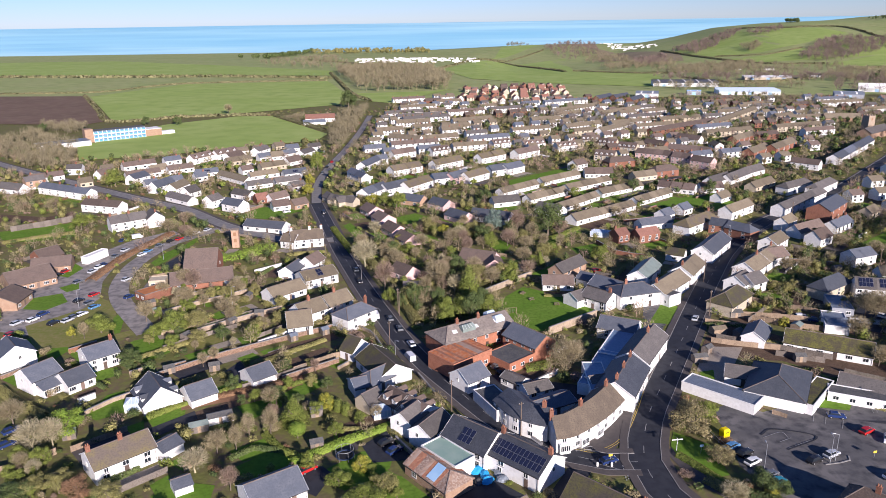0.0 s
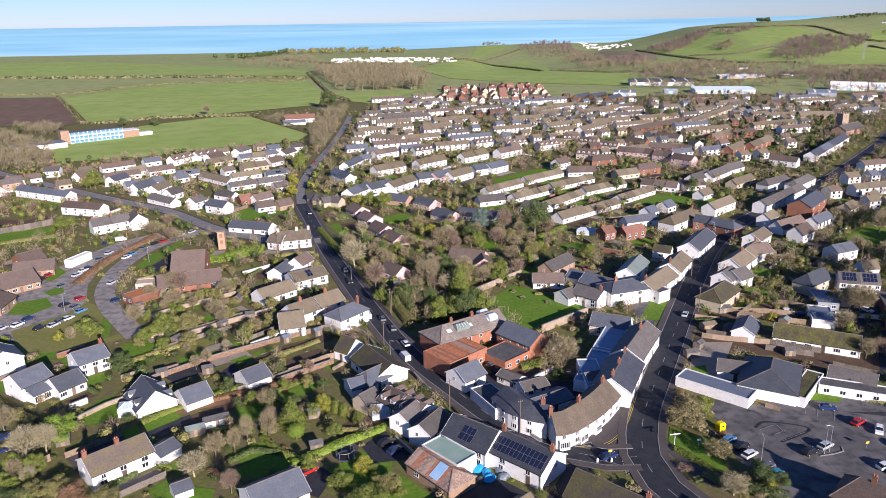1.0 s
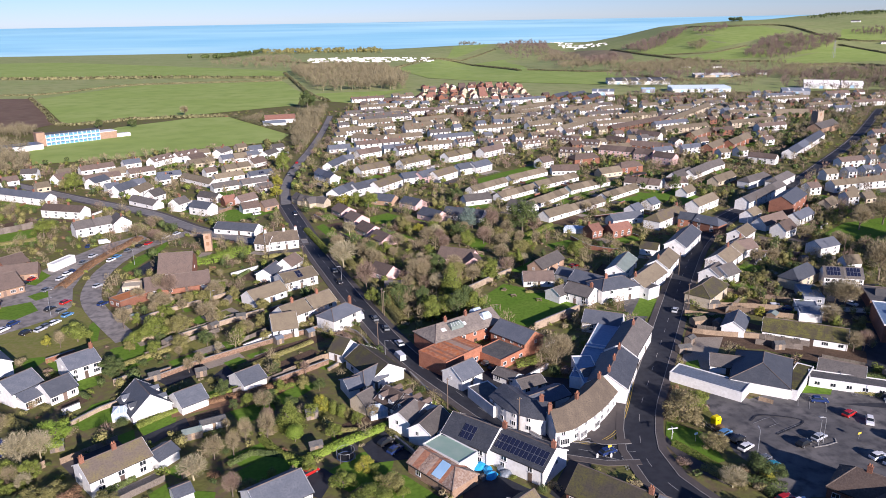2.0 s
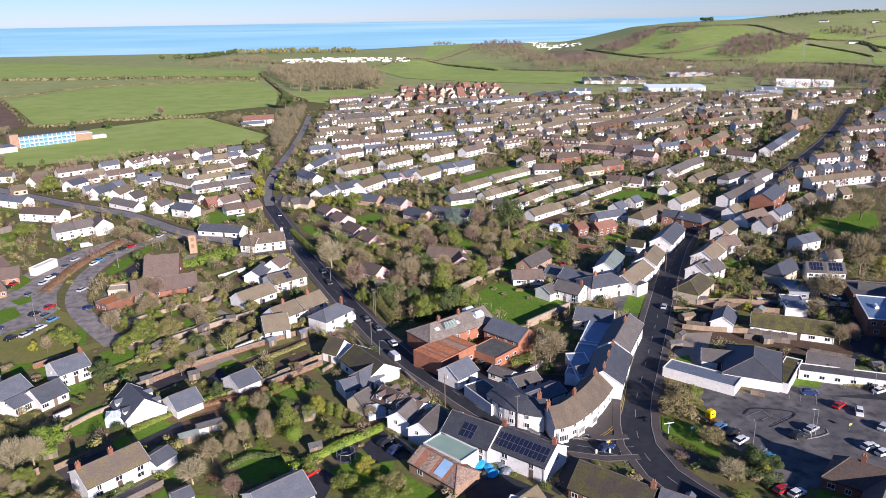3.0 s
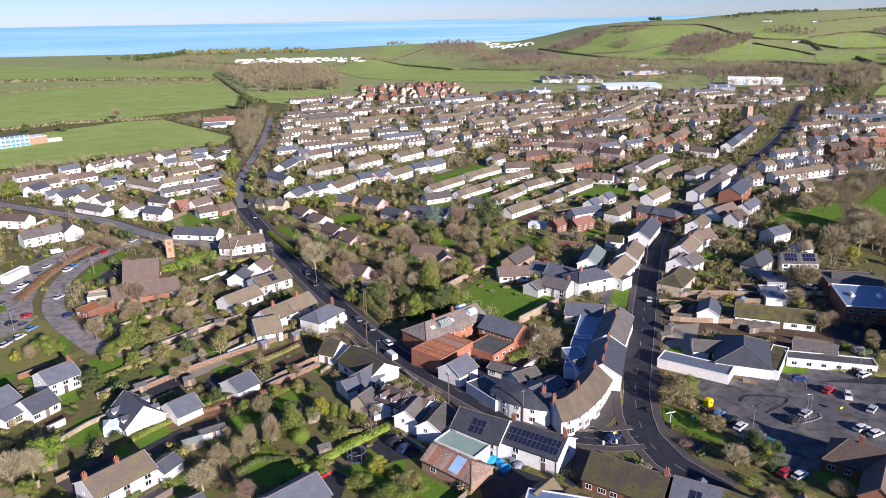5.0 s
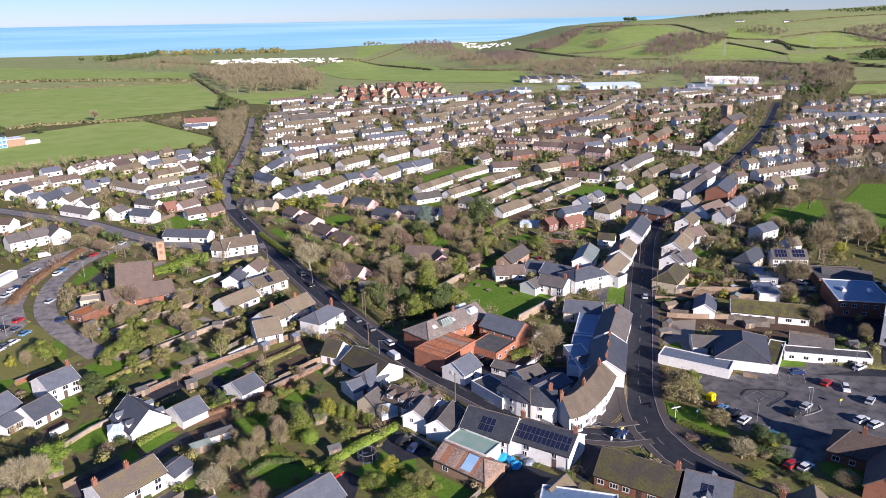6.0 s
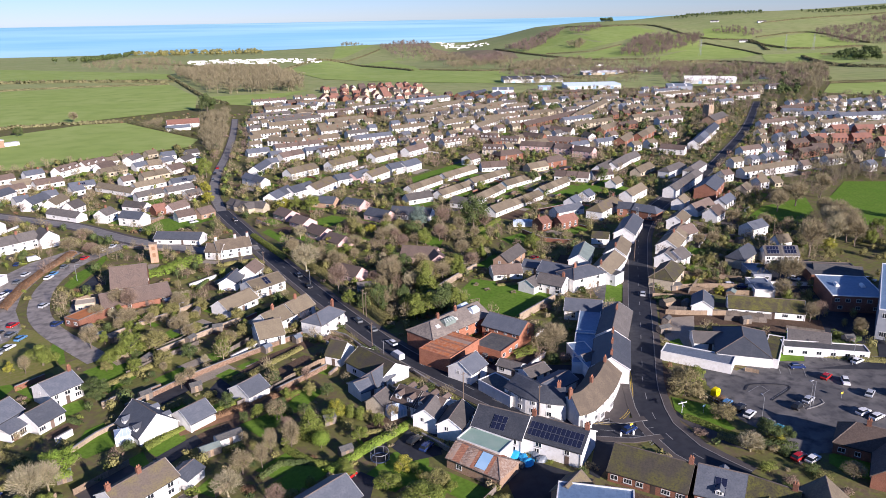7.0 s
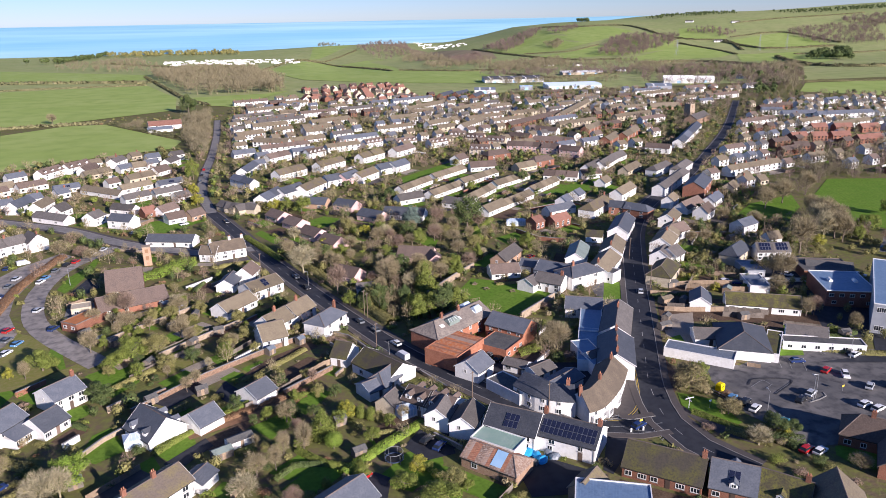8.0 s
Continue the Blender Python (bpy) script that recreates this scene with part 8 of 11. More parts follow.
house(549.6, 612.6, 17, 7.6, 6.7, 4.4, 6.6, "white", "tile", chim=(), far=True, win=0)
house(375.5, 588.7, 17, 8.1, 6.7, 4.4, 6.6, "white", "brown", chim=(-0.4,), far=True, win=0)
house_row(3, 438.7, 607.9, 467.5, 616.8, 7.5, 6.7, 4.4, 6.6, "white", "tan", chim=(), far=True, win=0)
house(481.8, 621.0, 17, 6.9, 6.7, 2.8, 5.4, "white", "tile", chim=(-0.4,), far=True, win=0)
house(511.6, 630.2, 17, 9.0, 6.7, 4.4, 6.6, "white", "tile", chim=(), far=True, win=0)
house_row(2, 530.2, 635.7, 539.3, 638.5, 9.8, 6.7, 4.4, 6.6, "white", "tile", chim=(0.3,), far=True, win=0)
house_row(3, 553.4, 642.7, 583.6, 652.0, 7.7, 6.7, 4.4, 6.6, "white", "tan", chim=(-0.4,), far=True, win=0)
house(597.6, 656.2, 17, 9.2, 6.7, 4.4, 6.6, "white", "brown", chim=(), far=True, win=0)
house_row(5, 415.0, 629.8, 451.5, 641.0, 9.6, 6.7, 4.4, 6.6, "brick", "brown", chim=(0.3,), far=True, win=0)
house_row(3, 469.7, 646.8, 500.3, 656.0, 8.4, 6.7, 4.4, 6.6, "white", "tan", chim=(-0.4,), far=True, win=0)
house_row(2, 516.4, 661.0, 525.5, 663.9, 9.8, 6.7, 4.4, 6.6, "white", "slate", chim=(), far=True, win=0)
house(541.7, 668.8, 17, 7.8, 6.7, 4.4, 6.6, "white", "tile", chim=(0.3,), far=True, win=0)
house_row(3, 561.6, 674.8, 589.7, 683.6, 7.1, 6.7, 4.4, 6.6, "white", "tan", chim=(-0.4,), far=True, win=0)
house(426.7, 663.4, 17, 7.0, 6.7, 4.4, 6.6, "cream", "tan", chim=(), far=True, win=0)
house_row(2, 452.2, 671.2, 466.1, 675.5, 7.0, 6.7, 4.4, 6.6, "white", "tile", chim=(0.3,), far=True, win=0)
house(489.8, 682.9, 17, 7.1, 6.7, 2.8, 5.4, "white", "tile", chim=(0.3,), far=True, win=0)
house_row(2, 510.7, 689.3, 519.6, 692.1, 9.2, 6.7, 4.4, 6.6, "white", "tan", chim=(), far=True, win=0)
house(533.2, 696.3, 17, 7.8, 6.7, 4.4, 6.6, "white", "tan", chim=(0.3,), far=True, win=0)
house_row(4, 290.9, 672.6, 316.3, 679.3, 8.9, 6.7, 4.4, 6.6, "white", "tan", chim=(), far=True, win=0)
house_row(2, 361.7, 691.8, 377.6, 695.9, 8.3, 6.7, 4.4, 6.6, "brick", "brown", chim=(0.3,), far=True, win=0)
house_row(2, 394.0, 700.5, 403.0, 702.9, 9.1, 6.7, 4.4, 6.6, "white", "slate", chim=(0.3,), far=True, win=0)
house_row(2, 270.5, 696.1, 283.8, 699.8, 6.9, 6.7, 4.4, 6.6, "white", "slate", chim=(), far=True, win=0)
house_row(3, 311.3, 707.3, 343.8, 716.3, 8.3, 6.7, 4.4, 6.6, "white", "tan", chim=(), far=True, win=0)
house_row(3, 381.9, 726.6, 400.0, 731.6, 9.1, 6.7, 4.4, 6.6, "white", "tan", chim=(0.3,), far=True, win=0)
house(414.9, 735.7, 15, 9.2, 6.7, 2.8, 5.4, "white", "tan", chim=(), far=True, win=0)
house_row(5, 428.9, 739.5, 464.9, 749.4, 9.2, 6.7, 4.4, 6.6, "white", "brown", chim=(0.3,), far=True, win=0)
house_row(2, 243.2, 718.4, 252.2, 720.9, 9.7, 6.7, 4.4, 6.6, "white", "tan", chim=(), far=True, win=0)
house(298.0, 733.6, 93, 10.5, 6.7, 2.8, 5.4, "white", "tan", chim=(-0.4,), far=True, win=0)
house_row(3, 315.1, 738.4, 343.9, 746.3, 7.7, 6.7, 4.4, 6.6, "white", "brown", chim=(-0.4,), far=True, win=0)
house_row(2, 375.9, 755.2, 391.9, 759.6, 8.5, 6.7, 4.4, 6.6, "brick", "brown", chim=(0.3,), far=True, win=0)
house(407.9, 764.0, 15, 10.0, 6.7, 4.4, 6.6, "white", "tile", chim=(), far=True, win=0)
house_row(3, 430.8, 770.4, 465.0, 779.8, 8.6, 6.7, 2.8, 5.4, "cream", "tan", chim=(), far=True, win=0)
house_row(2, 478.5, 783.5, 495.6, 788.3, 8.7, 6.7, 4.4, 6.6, "cream", "tan", chim=(-0.4,), far=True, win=0)
house_row(2, 244.0, 749.1, 253.0, 751.6, 9.1, 6.7, 2.8, 5.4, "white", "tan", chim=(), far=True, win=0)
house(277.3, 758.5, 16, 9.9, 6.7, 4.4, 6.6, "white", "tan", chim=(-0.4,), far=True, win=0)
house_row(2, 292.0, 762.5, 301.0, 765.1, 9.2, 6.7, 4.4, 6.6, "white", "tile", chim=(-0.4,), far=True, win=0)
house_row(2, 337.2, 775.2, 345.8, 777.6, 9.3, 6.7, 4.4, 6.6, "brick", "brown", chim=(), far=True, win=0)
house_row(5, 370.0, 784.4, 408.2, 795.0, 10.1, 6.7, 4.4, 6.6, "white", "tan", chim=(), far=True, win=0)
house_row(2, 444.2, 805.1, 458.5, 809.1, 7.3, 6.7, 4.4, 6.6, "white", "tile", chim=(-0.4,), far=True, win=0)
house(478.0, 814.5, 16, 7.3, 6.7, 4.4, 6.6, "brick", "brown", chim=(0.3,), far=True, win=0)
house_row(2, 509.2, 823.3, 519.6, 826.1, 11.1, 6.7, 2.8, 5.4, "white", "tan", chim=(0.3,), far=True, win=0)
house_row(2, 539.9, 831.8, 549.6, 834.5, 10.4, 6.7, 4.4, 6.6, "white", "tile", chim=(0.3,), far=True, win=0)
house(250.7, 782.0, 16, 9.9, 6.7, 4.4, 6.6, "white", "slate", chim=(), far=True, win=0)
house_row(2, 265.8, 786.2, 280.0, 790.3, 7.1, 6.7, 4.4, 6.6, "brick", "brown", chim=(0.3,), far=True, win=0)
house_row(2, 302.4, 796.7, 319.1, 801.4, 8.6, 6.7, 2.8, 5.4, "white", "tile", chim=(), far=True, win=0)
house(356.4, 811.9, 16, 7.9, 6.7, 2.8, 5.4, "white", "slate", chim=(-0.4,), far=True, win=0)
house_row(4, 380.2, 818.7, 408.9, 826.7, 10.2, 6.7, 4.4, 6.6, "white", "slate", chim=(0.3,), far=True, win=0)
house_row(3, 462.5, 841.8, 483.8, 847.8, 11.1, 6.7, 2.8, 5.4, "white", "brown", chim=(-0.4,), far=True, win=0)
house(505.1, 853.8, 16, 11.1, 6.7, 2.8, 5.4, "white", "brown", chim=(-0.4,), far=True, win=0)
house_row(4, 257.5, 815.7, 284.4, 823.4, 9.3, 6.7, 2.8, 5.4, "white", "tan", chim=(-0.4,), far=True, win=0)
house_row(2, 317.7, 833.0, 334.7, 837.8, 8.7, 6.7, 4.4, 6.6, "white", "tile", chim=(), far=True, win=0)
house(381.3, 851.1, 16, 8.8, 6.7, 4.4, 6.6, "white", "slate", chim=(0.3,), far=True, win=0)
house(397.0, 855.6, 16, 8.1, 6.7, 4.4, 6.6, "white", "tan", chim=(), far=True, win=0)
house_row(3, 278.1, 854.0, 297.3, 859.6, 10.2, 6.7, 2.8, 5.4, "brick", "brown", chim=(), far=True, win=0)
house(-100.8, 411.5, 41, 8.7, 6.7, 3.2, 5.6, "white", "tile", chim=(0.3,), far=True, win=0)
house_row(3, -190.7, 420.0, -168.1, 440.1, 7.4, 6.7, 3.2, 5.6, "white", "slate", chim=(0.3,), far=True, win=0)
house(-145.2, 460.5, 42, 7.6, 6.7, 3.2, 5.6, "white", "brown", chim=(), far=True, win=0)
house_row(2, -134.7, 469.9, -128.1, 475.7, 8.9, 6.7, 3.2, 5.6, "cream", "tan", chim=(-0.4,), far=True, win=0)
house_row(2, -233.9, 426.1, -222.9, 436.2, 7.3, 6.7, 3.2, 5.6, "cream", "tan", chim=(-0.4,), far=True, win=0)
house_row(2, -212.4, 445.6, -204.5, 452.7, 10.6, 6.7, 3.2, 5.6, "white", "brown", chim=(), far=True, win=0)
house_row(2, -193.6, 462.7, -187.3, 468.3, 8.2, 6.7, 3.2, 5.6, "white", "brown", chim=(), far=True, win=0)
house_row(2, -163.5, 489.9, -156.9, 495.9, 9.0, 6.7, 3.2, 5.6, "cream", "tan", chim=(), far=True, win=0)
house_row(2, -145.5, 506.2, -131.5, 518.9, 9.8, 6.7, 3.2, 5.6, "white", "slate", chim=(), far=True, win=0)
house_row(2, -270.3, 438.6, -263.3, 445.1, 9.8, 6.7, 3.2, 5.6, "white", "brown", chim=(-0.4,), far=True, win=0)
house(-240.0, 466.7, 43, 7.5, 6.7, 3.2, 5.6, "cream", "tan", chim=(), far=True, win=0)
house_row(2, -228.9, 476.9, -220.9, 484.4, 10.8, 6.7, 3.2, 5.6, "white", "brown", chim=(-0.4,), far=True, win=0)
house(-208.1, 496.1, 43, 11.5, 6.7, 3.2, 5.6, "white", "slate", chim=(0.3,), far=True, win=0)
house(-170.4, 530.8, 43, 11.1, 6.7, 3.2, 5.6, "white", "tan", chim=(-0.4,), far=True, win=0)
house_row(2, -159.2, 541.2, -147.1, 552.3, 8.0, 6.7, 3.2, 5.6, "cream", "tan", chim=(0.3,), far=True, win=0)
house_row(2, 163.2, 320.3, 169.4, 325.8, 8.2, 6.7, 3.4, 5.8, "white", "slate", chim=(0.3,), far=True, win=0)
house(192.3, 346.6, 42, 10.3, 6.7, 2.8, 5.4, "cream", "tan", chim=(), far=True, win=0)
house(215.1, 367.4, 42, 10.5, 6.7, 2.8, 5.4, "cream", "tan", chim=(), far=True, win=0)
house(256.4, 404.7, 42, 9.4, 6.7, 2.8, 5.4, "white", "brown", chim=(), far=True, win=0)
house_row(2, 93.6, 342.6, 105.1, 353.4, 7.6, 6.7, 3.2, 5.6, "white", "slate", chim=(), far=True, win=0)
house(132.2, 378.8, 43, 10.4, 6.7, 2.8, 5.4, "white", "tan", chim=(-0.4,), far=True, win=0)
house_row(2, 159.3, 404.1, 167.8, 412.2, 11.9, 6.7, 2.8, 5.4, "cream", "tan", chim=(), far=True, win=0)
house(-72.4, 807.2, 19, 8.4, 6.7, 4.4, 6.6, "brick", "brown", chim=(-0.4,), far=True, win=0)
house_row(3, -52.1, 814.2, -23.3, 824.2, 7.7, 6.7, 4.4, 6.6, "white", "slate", chim=(0.3,), far=True, win=0)
house_row(2, -73.4, 840.5, -59.7, 845.3, 7.1, 6.7, 2.8, 5.4, "white", "tile", chim=(0.3,), far=True, win=0)
house_row(3, -37.2, 853.2, -19.8, 859.3, 9.3, 6.7, 2.8, 5.4, "brick", "brown", chim=(), far=True, win=0)
house_row(4, -86.6, 870.2, -58.7, 880.1, 10.0, 6.7, 4.4, 6.6, "white", "brown", chim=(-0.4,), far=True, win=0)
house_row(2, -32.1, 889.4, -23.1, 892.5, 9.4, 6.7, 4.4, 6.6, "white", "tan", chim=(-0.4,), far=True, win=0)

# ---- fields, hedges and woods ----
patch("field", [(-282.1, 510.6), (-314.2, 567.7), (-294.9, 694.9), (-241.3, 753.6), (-206.1, 755.2), (-122.9, 626.3), (-125.5, 590.0), (-186.5, 560.7), (-223.7, 530.5)], mat="field", lift=0.35, grid=36)
patch("field", [(-513.7, 984.6), (-455.0, 1179.4), (-232.8, 1213.8), (-166.2, 988.7), (-152.1, 853.0), (-248.7, 777.6), (-358.6, 723.9)], mat="field", lift=0.35, grid=36)
patch("field", [(-1569.7, 2284.8), (-1115.4, 2310.7), (-275.8, 1504.9), (-256.7, 1357.7), (-685.3, 1410.5), (-1020.3, 1477.1)], mat="field", lift=0.35, grid=52)
patch("field", [(-701.6, 1006.8), (-526.1, 993.8), (-365.8, 732.9), (-375.7, 700.8), (-506.8, 718.8)], mat="field_plough", lift=0.35, grid=36)
patch("field", [(-993.5, 1437.4), (-658.2, 1342.7), (-544.1, 1044.7), (-725.4, 1042.1)], mat="field_dull", lift=0.35, grid=36)
patch("field", [(-120.0, 885.6), (-152.1, 986.8), (-54.7, 1006.6), (-24.7, 1036.4), (-65.0, 932.1), (-86.5, 857.9)], mat="field", lift=0.35, grid=36)
patch("field", [(-57.6, 1493.8), (43.3, 1987.2), (311.7, 2460.4), (206.9, 1496.4), (329.8, 1337.2), (276.8, 1023.8), (141.3, 1106.7), (3.6, 1223.0)], mat="field", lift=0.35, grid=36)
patch("field", [(265.5, 2742.9), (410.6, 1721.1), (480.8, 1537.3), (364.2, 1393.5), (233.3, 1643.3)], mat="field_dull", lift=0.35, grid=36)
patch("field", [(486.7, 2909.2), (574.3, 2094.5), (494.9, 1901.7), (379.3, 2213.5)], mat="field_stubble", lift=0.35, grid=36)
patch("field", [(444.4, 1207.0), (544.4, 1249.6), (494.6, 1144.2), (410.7, 1124.3)], mat="field_stubble", lift=0.35, grid=36)
patch("field", [(570.6, 2137.8), (691.3, 2294.1), (874.0, 2478.2), (1054.4, 2319.2), (1050.8, 2148.8), (861.9, 1983.2), (718.3, 1882.8), (608.0, 1887.7)], mat="field", lift=0.35, grid=36)
patch("field", [(590.9, 1794.4), (704.5, 1809.8), (820.0, 1890.5), (1068.4, 2072.6), (1095.4, 1969.7), (950.2, 1729.1), (779.2, 1669.4), (635.8, 1678.2)], mat="field", lift=0.35, grid=36)
patch("field", [(934.9, 2643.0), (1091.0, 2640.0), (1228.7, 2457.7), (1224.4, 2214.7), (1105.8, 2340.7)], mat="field_dull", lift=0.35, grid=36)
patch("field", [(1197.3, 2131.9), (1318.5, 2119.3), (1203.4, 1880.0), (1139.5, 1835.2), (1089.3, 1943.3)], mat="field", lift=0.35, grid=36)
patch("field", [(727.9, 1564.7), (1026.7, 1805.1), (1032.8, 1582.8), (940.0, 1509.8), (767.0, 1504.9)], mat="field", lift=0.35, grid=36)
patch("field", [(1177.5, 1826.4), (1394.4, 1902.8), (1352.6, 1662.8), (1136.6, 1619.4), (1124.9, 1720.8)], mat="field", lift=0.35, grid=36)
patch("field", [(1430.2, 2213.1), (1897.8, 2273.9), (1742.5, 2037.7), (1449.7, 1977.7), (1278.1, 1951.9)], mat="field_dull", lift=0.35, grid=36)
patch("field", [(1027.5, 1467.5), (1185.7, 1478.8), (1032.8, 1261.6), (889.9, 1195.4)], mat="field", lift=0.35, grid=36)
patch("field", [(568.7, 770.7), (648.7, 861.4), (795.0, 850.1), (630.7, 681.0)], mat="field", lift=0.35, grid=36)
patch("field", [(1016.4, 1558.2), (1175.5, 1543.8), (958.6, 1317.7), (899.7, 1365.6)], mat="field", lift=0.35, grid=36)
patch("field", [(225.0, 322.0), (262.0, 356.0), (300.0, 345.0), (330.0, 330.0), (218.0, 250.0), (208.0, 280.0), (205.0, 298.0)], mat="lawn", lift=0.1, grid=36)
patch("field", [(161.0, 297.0), (184.8, 318.0), (217.0, 328.7), (203.9, 305.0), (182.8, 286.0)], mat="lawn", lift=0.1, grid=36)
patch("field", [(-214.5, 310.2), (-223.9, 325.0), (-195.2, 338.4), (-182.6, 316.9), (-197.6, 308.2)], mat="lawn", lift=0.35, grid=0)
hedge([(-967.2, 1432.4), (-680.3, 1377.4), (-445.1, 1348.0), (-237.7, 1266.3)], 5.2, 10.3, "hedge_far")
hedge([(-267.2, 1427.2), (-196.8, 1139.1), (-153.7, 971.6), (-120.0, 885.6)], 3.9, 5.1, "hedge_far")
hedge([(-530.4, 1001.9), (-417.0, 812.6), (-356.6, 719.5), (-294.8, 753.6), (-208.7, 764.7)], 3.0, 4.8, "hedge_far")
hedge([(-198.9, 750.0), (-155.3, 684.5), (-129.3, 646.6)], 4.6, 5.8, "hedge_far")
hedge([(-707.2, 1039.7), (-592.5, 1042.3), (-526.7, 1059.7), (-459.5, 1191.3), (-235.2, 1226.7)], 2.4, 4.9, "hedge_far")
hedge([(45.4, 2081.8), (104.8, 2017.5), (184.2, 1448.8)], 4.2, 7.0, "hedge_far")
hedge([(-59.3, 1536.2), (28.9, 2018.6), (277.8, 2872.2)], 3.9, 6.5, "hedge_far")
hedge([(203.2, 1469.2), (329.8, 1337.2), (451.3, 1441.8)], 3.9, 6.5, "hedge_far")
hedge([(902.6, 2585.2), (989.1, 2402.4), (1111.2, 2309.8), (1074.6, 1949.4), (1158.4, 1824.0), (1089.1, 1643.3)], 4.4, 7.4, "hedge_far")
hedge([(564.6, 2243.1), (577.6, 1940.4), (623.4, 1647.9), (727.9, 1564.7)], 4.3, 7.1, "hedge_far")
hedge([(608.0, 1887.7), (714.2, 1833.5), (825.1, 1902.0)], 3.4, 5.5, "hedge_far")
hedge([(1025.3, 1831.8), (1033.5, 1655.4), (1016.4, 1558.2)], 4.1, 6.8, "hedge_far")
hedge([(1139.5, 1835.2), (1141.2, 1671.9), (1175.9, 1629.1), (1333.2, 1618.7)], 5.4, 8.2, "hedge_far")
hedge([(1209.8, 1875.8), (1394.4, 1902.8), (1394.7, 1671.9)], 4.1, 6.8, "hedge_far")
hedge([(1415.7, 2159.5), (1672.7, 2220.0), (1984.5, 2265.5)], 4.2, 8.5, "hedge_far")
hedge([(697.8, 1424.7), (828.9, 1422.3), (832.1, 1232.3), (898.4, 1145.4)], 5.1, 9.0, "hedge_far")
hedge([(1048.7, 1456.6), (906.4, 1185.1), (923.4, 1091.7), (1017.5, 1078.9)], 6.5, 10.3, "hedge_far")
hedge([(659.8, 875.3), (788.3, 843.2)], 3.6, 5.9, "hedge_far")
hedge([(1128.9, 1503.5), (1261.7, 1477.3), (1427.1, 1500.4)], 3.9, 6.5, "hedge_far")
hedge([(342.3, 1209.6), (391.7, 1077.5), (528.3, 1160.2)], 3.7, 7.5, "hedge_far")
hedge([(-478.2, 2167.5), (-278.7, 1822.3), (-164.2, 1601.5), (-62.0, 1427.2)], 4.2, 7.1, "hedge_far")
wood("wood_red", [(1159.4, 2065.7), (1282.3, 2109.2), (1278.1, 1951.9), (1197.0, 1883.8)], n=90, h=12.2)
wood("wood_far", [(-262.6, 1462.7), (-210.1, 1621.2), (-82.8, 1542.3), (-29.0, 1228.9), (-32.0, 1020.1), (-149.1, 1018.8)], n=630, h=16.4)
patch("field", [(68.4, 2329.9), (150.5, 3396.5), (421.0, 3327.6), (521.0, 3337.9), (323.5, 3345.7)], mat="field", lift=0.35, grid=80)
patch("field", [(168.9, 3259.9), (421.0, 3327.6), (683.4, 3419.0), (624.1, 2720.4), (521.0, 3337.9)], mat="field_dull", lift=0.35, grid=80)
patch("field", [(421.0, 3327.6), (558.9, 3420.3), (485.3, 2838.5), (429.0, 3202.9)], mat="field_stubble", lift=0.35, grid=60)
wood("wood_red", [(291.6, 3014.3), (421.0, 3327.6), (558.9, 3420.3), (432.6, 2527.3), (288.4, 2276.4)], n=180, h=18.4)
wood("wood_far", [(120.4, 3272.4), (277.8, 3397.2), (323.5, 3345.7), (168.9, 3259.9)], n=60, h=17.6)
wood("wood_far", [(309.9, 1805.8), (452.9, 1901.7), (508.5, 1849.2), (428.9, 1598.7), (275.3, 1473.1)], n=195, h=13.1)
wood("wood_far", [(335.3, 1402.1), (502.8, 1608.4), (617.8, 1665.3), (545.2, 1437.4), (377.8, 1175.3)], n=255, h=13.9)
wood("wood_far", [(154.7, 347.4), (219.3, 364.5), (160.4, 246.7), (115.6, 217.6), (90.2, 224.8)], n=46, h=5)
wood("leaf_olive", [(154.7, 347.4), (219.3, 364.5), (160.4, 246.7), (115.6, 217.6), (90.2, 224.8)], n=143, h=3.2)
wood("leaf_dark", [(154.7, 347.4), (219.3, 364.5), (160.4, 246.7), (115.6, 217.6), (90.2, 224.8)], n=78, h=3.6)
wood("wood_red", [(198.3, 355.5), (272.3, 382.4), (279.0, 331.0), (187.8, 231.0), (155.3, 240.4)], n=19, h=8)
wood("leaf_olive", [(140.7, 269.2), (183.2, 275.4), (199.6, 243.4), (118.9, 158.5), (114.0, 185.6)], n=78, h=3.5)
wood("wood_red", [(225.9, 396.8), (323.4, 452.0), (403.2, 452.3), (296.2, 341.0), (231.4, 345.4)], n=91, h=7)
wood("leaf_dark", [(-719.9, 2304.7), (-616.8, 2316.2), (-688.0, 3363.2), (-688.0, 3363.2), (-637.6, 2327.8), (-709.6, 2299.6)], n=135, h=17.6)
wood("leaf_olive", [(-684.3, 3223.2), (-478.8, 3328.9), (-171.7, 3223.8), (-152.1, 2854.5), (-422.3, 2933.4), (-603.8, 2949.5)], n=195, h=16.9)
wood("wood_far", [(-571.0, 1970.4), (-450.7, 2583.7), (-270.2, 1688.6), (-283.5, 1548.5), (-512.8, 1816.2)], n=180, h=13.6)
wood("wood_red", [(732.0, 1696.5), (904.5, 1999.7), (998.5, 2009.0), (1089.3, 1943.3), (999.1, 1815.6), (766.5, 1613.6)], n=330, h=16.9)
wood("wood_red", [(583.4, 2181.1), (711.4, 2356.7), (874.3, 2536.7), (851.3, 2417.1), (702.8, 2162.3), (594.0, 1991.3)], n=225, h=16.5)
wood("wood_far", [(703.4, 2016.0), (773.9, 2065.3), (764.7, 1998.2), (703.3, 1906.3)], n=45, h=13.9)
wood("wood_red", [(855.5, 2374.2), (978.0, 2425.6), (947.4, 2328.6), (823.0, 2190.0)], n=60, h=14.9)
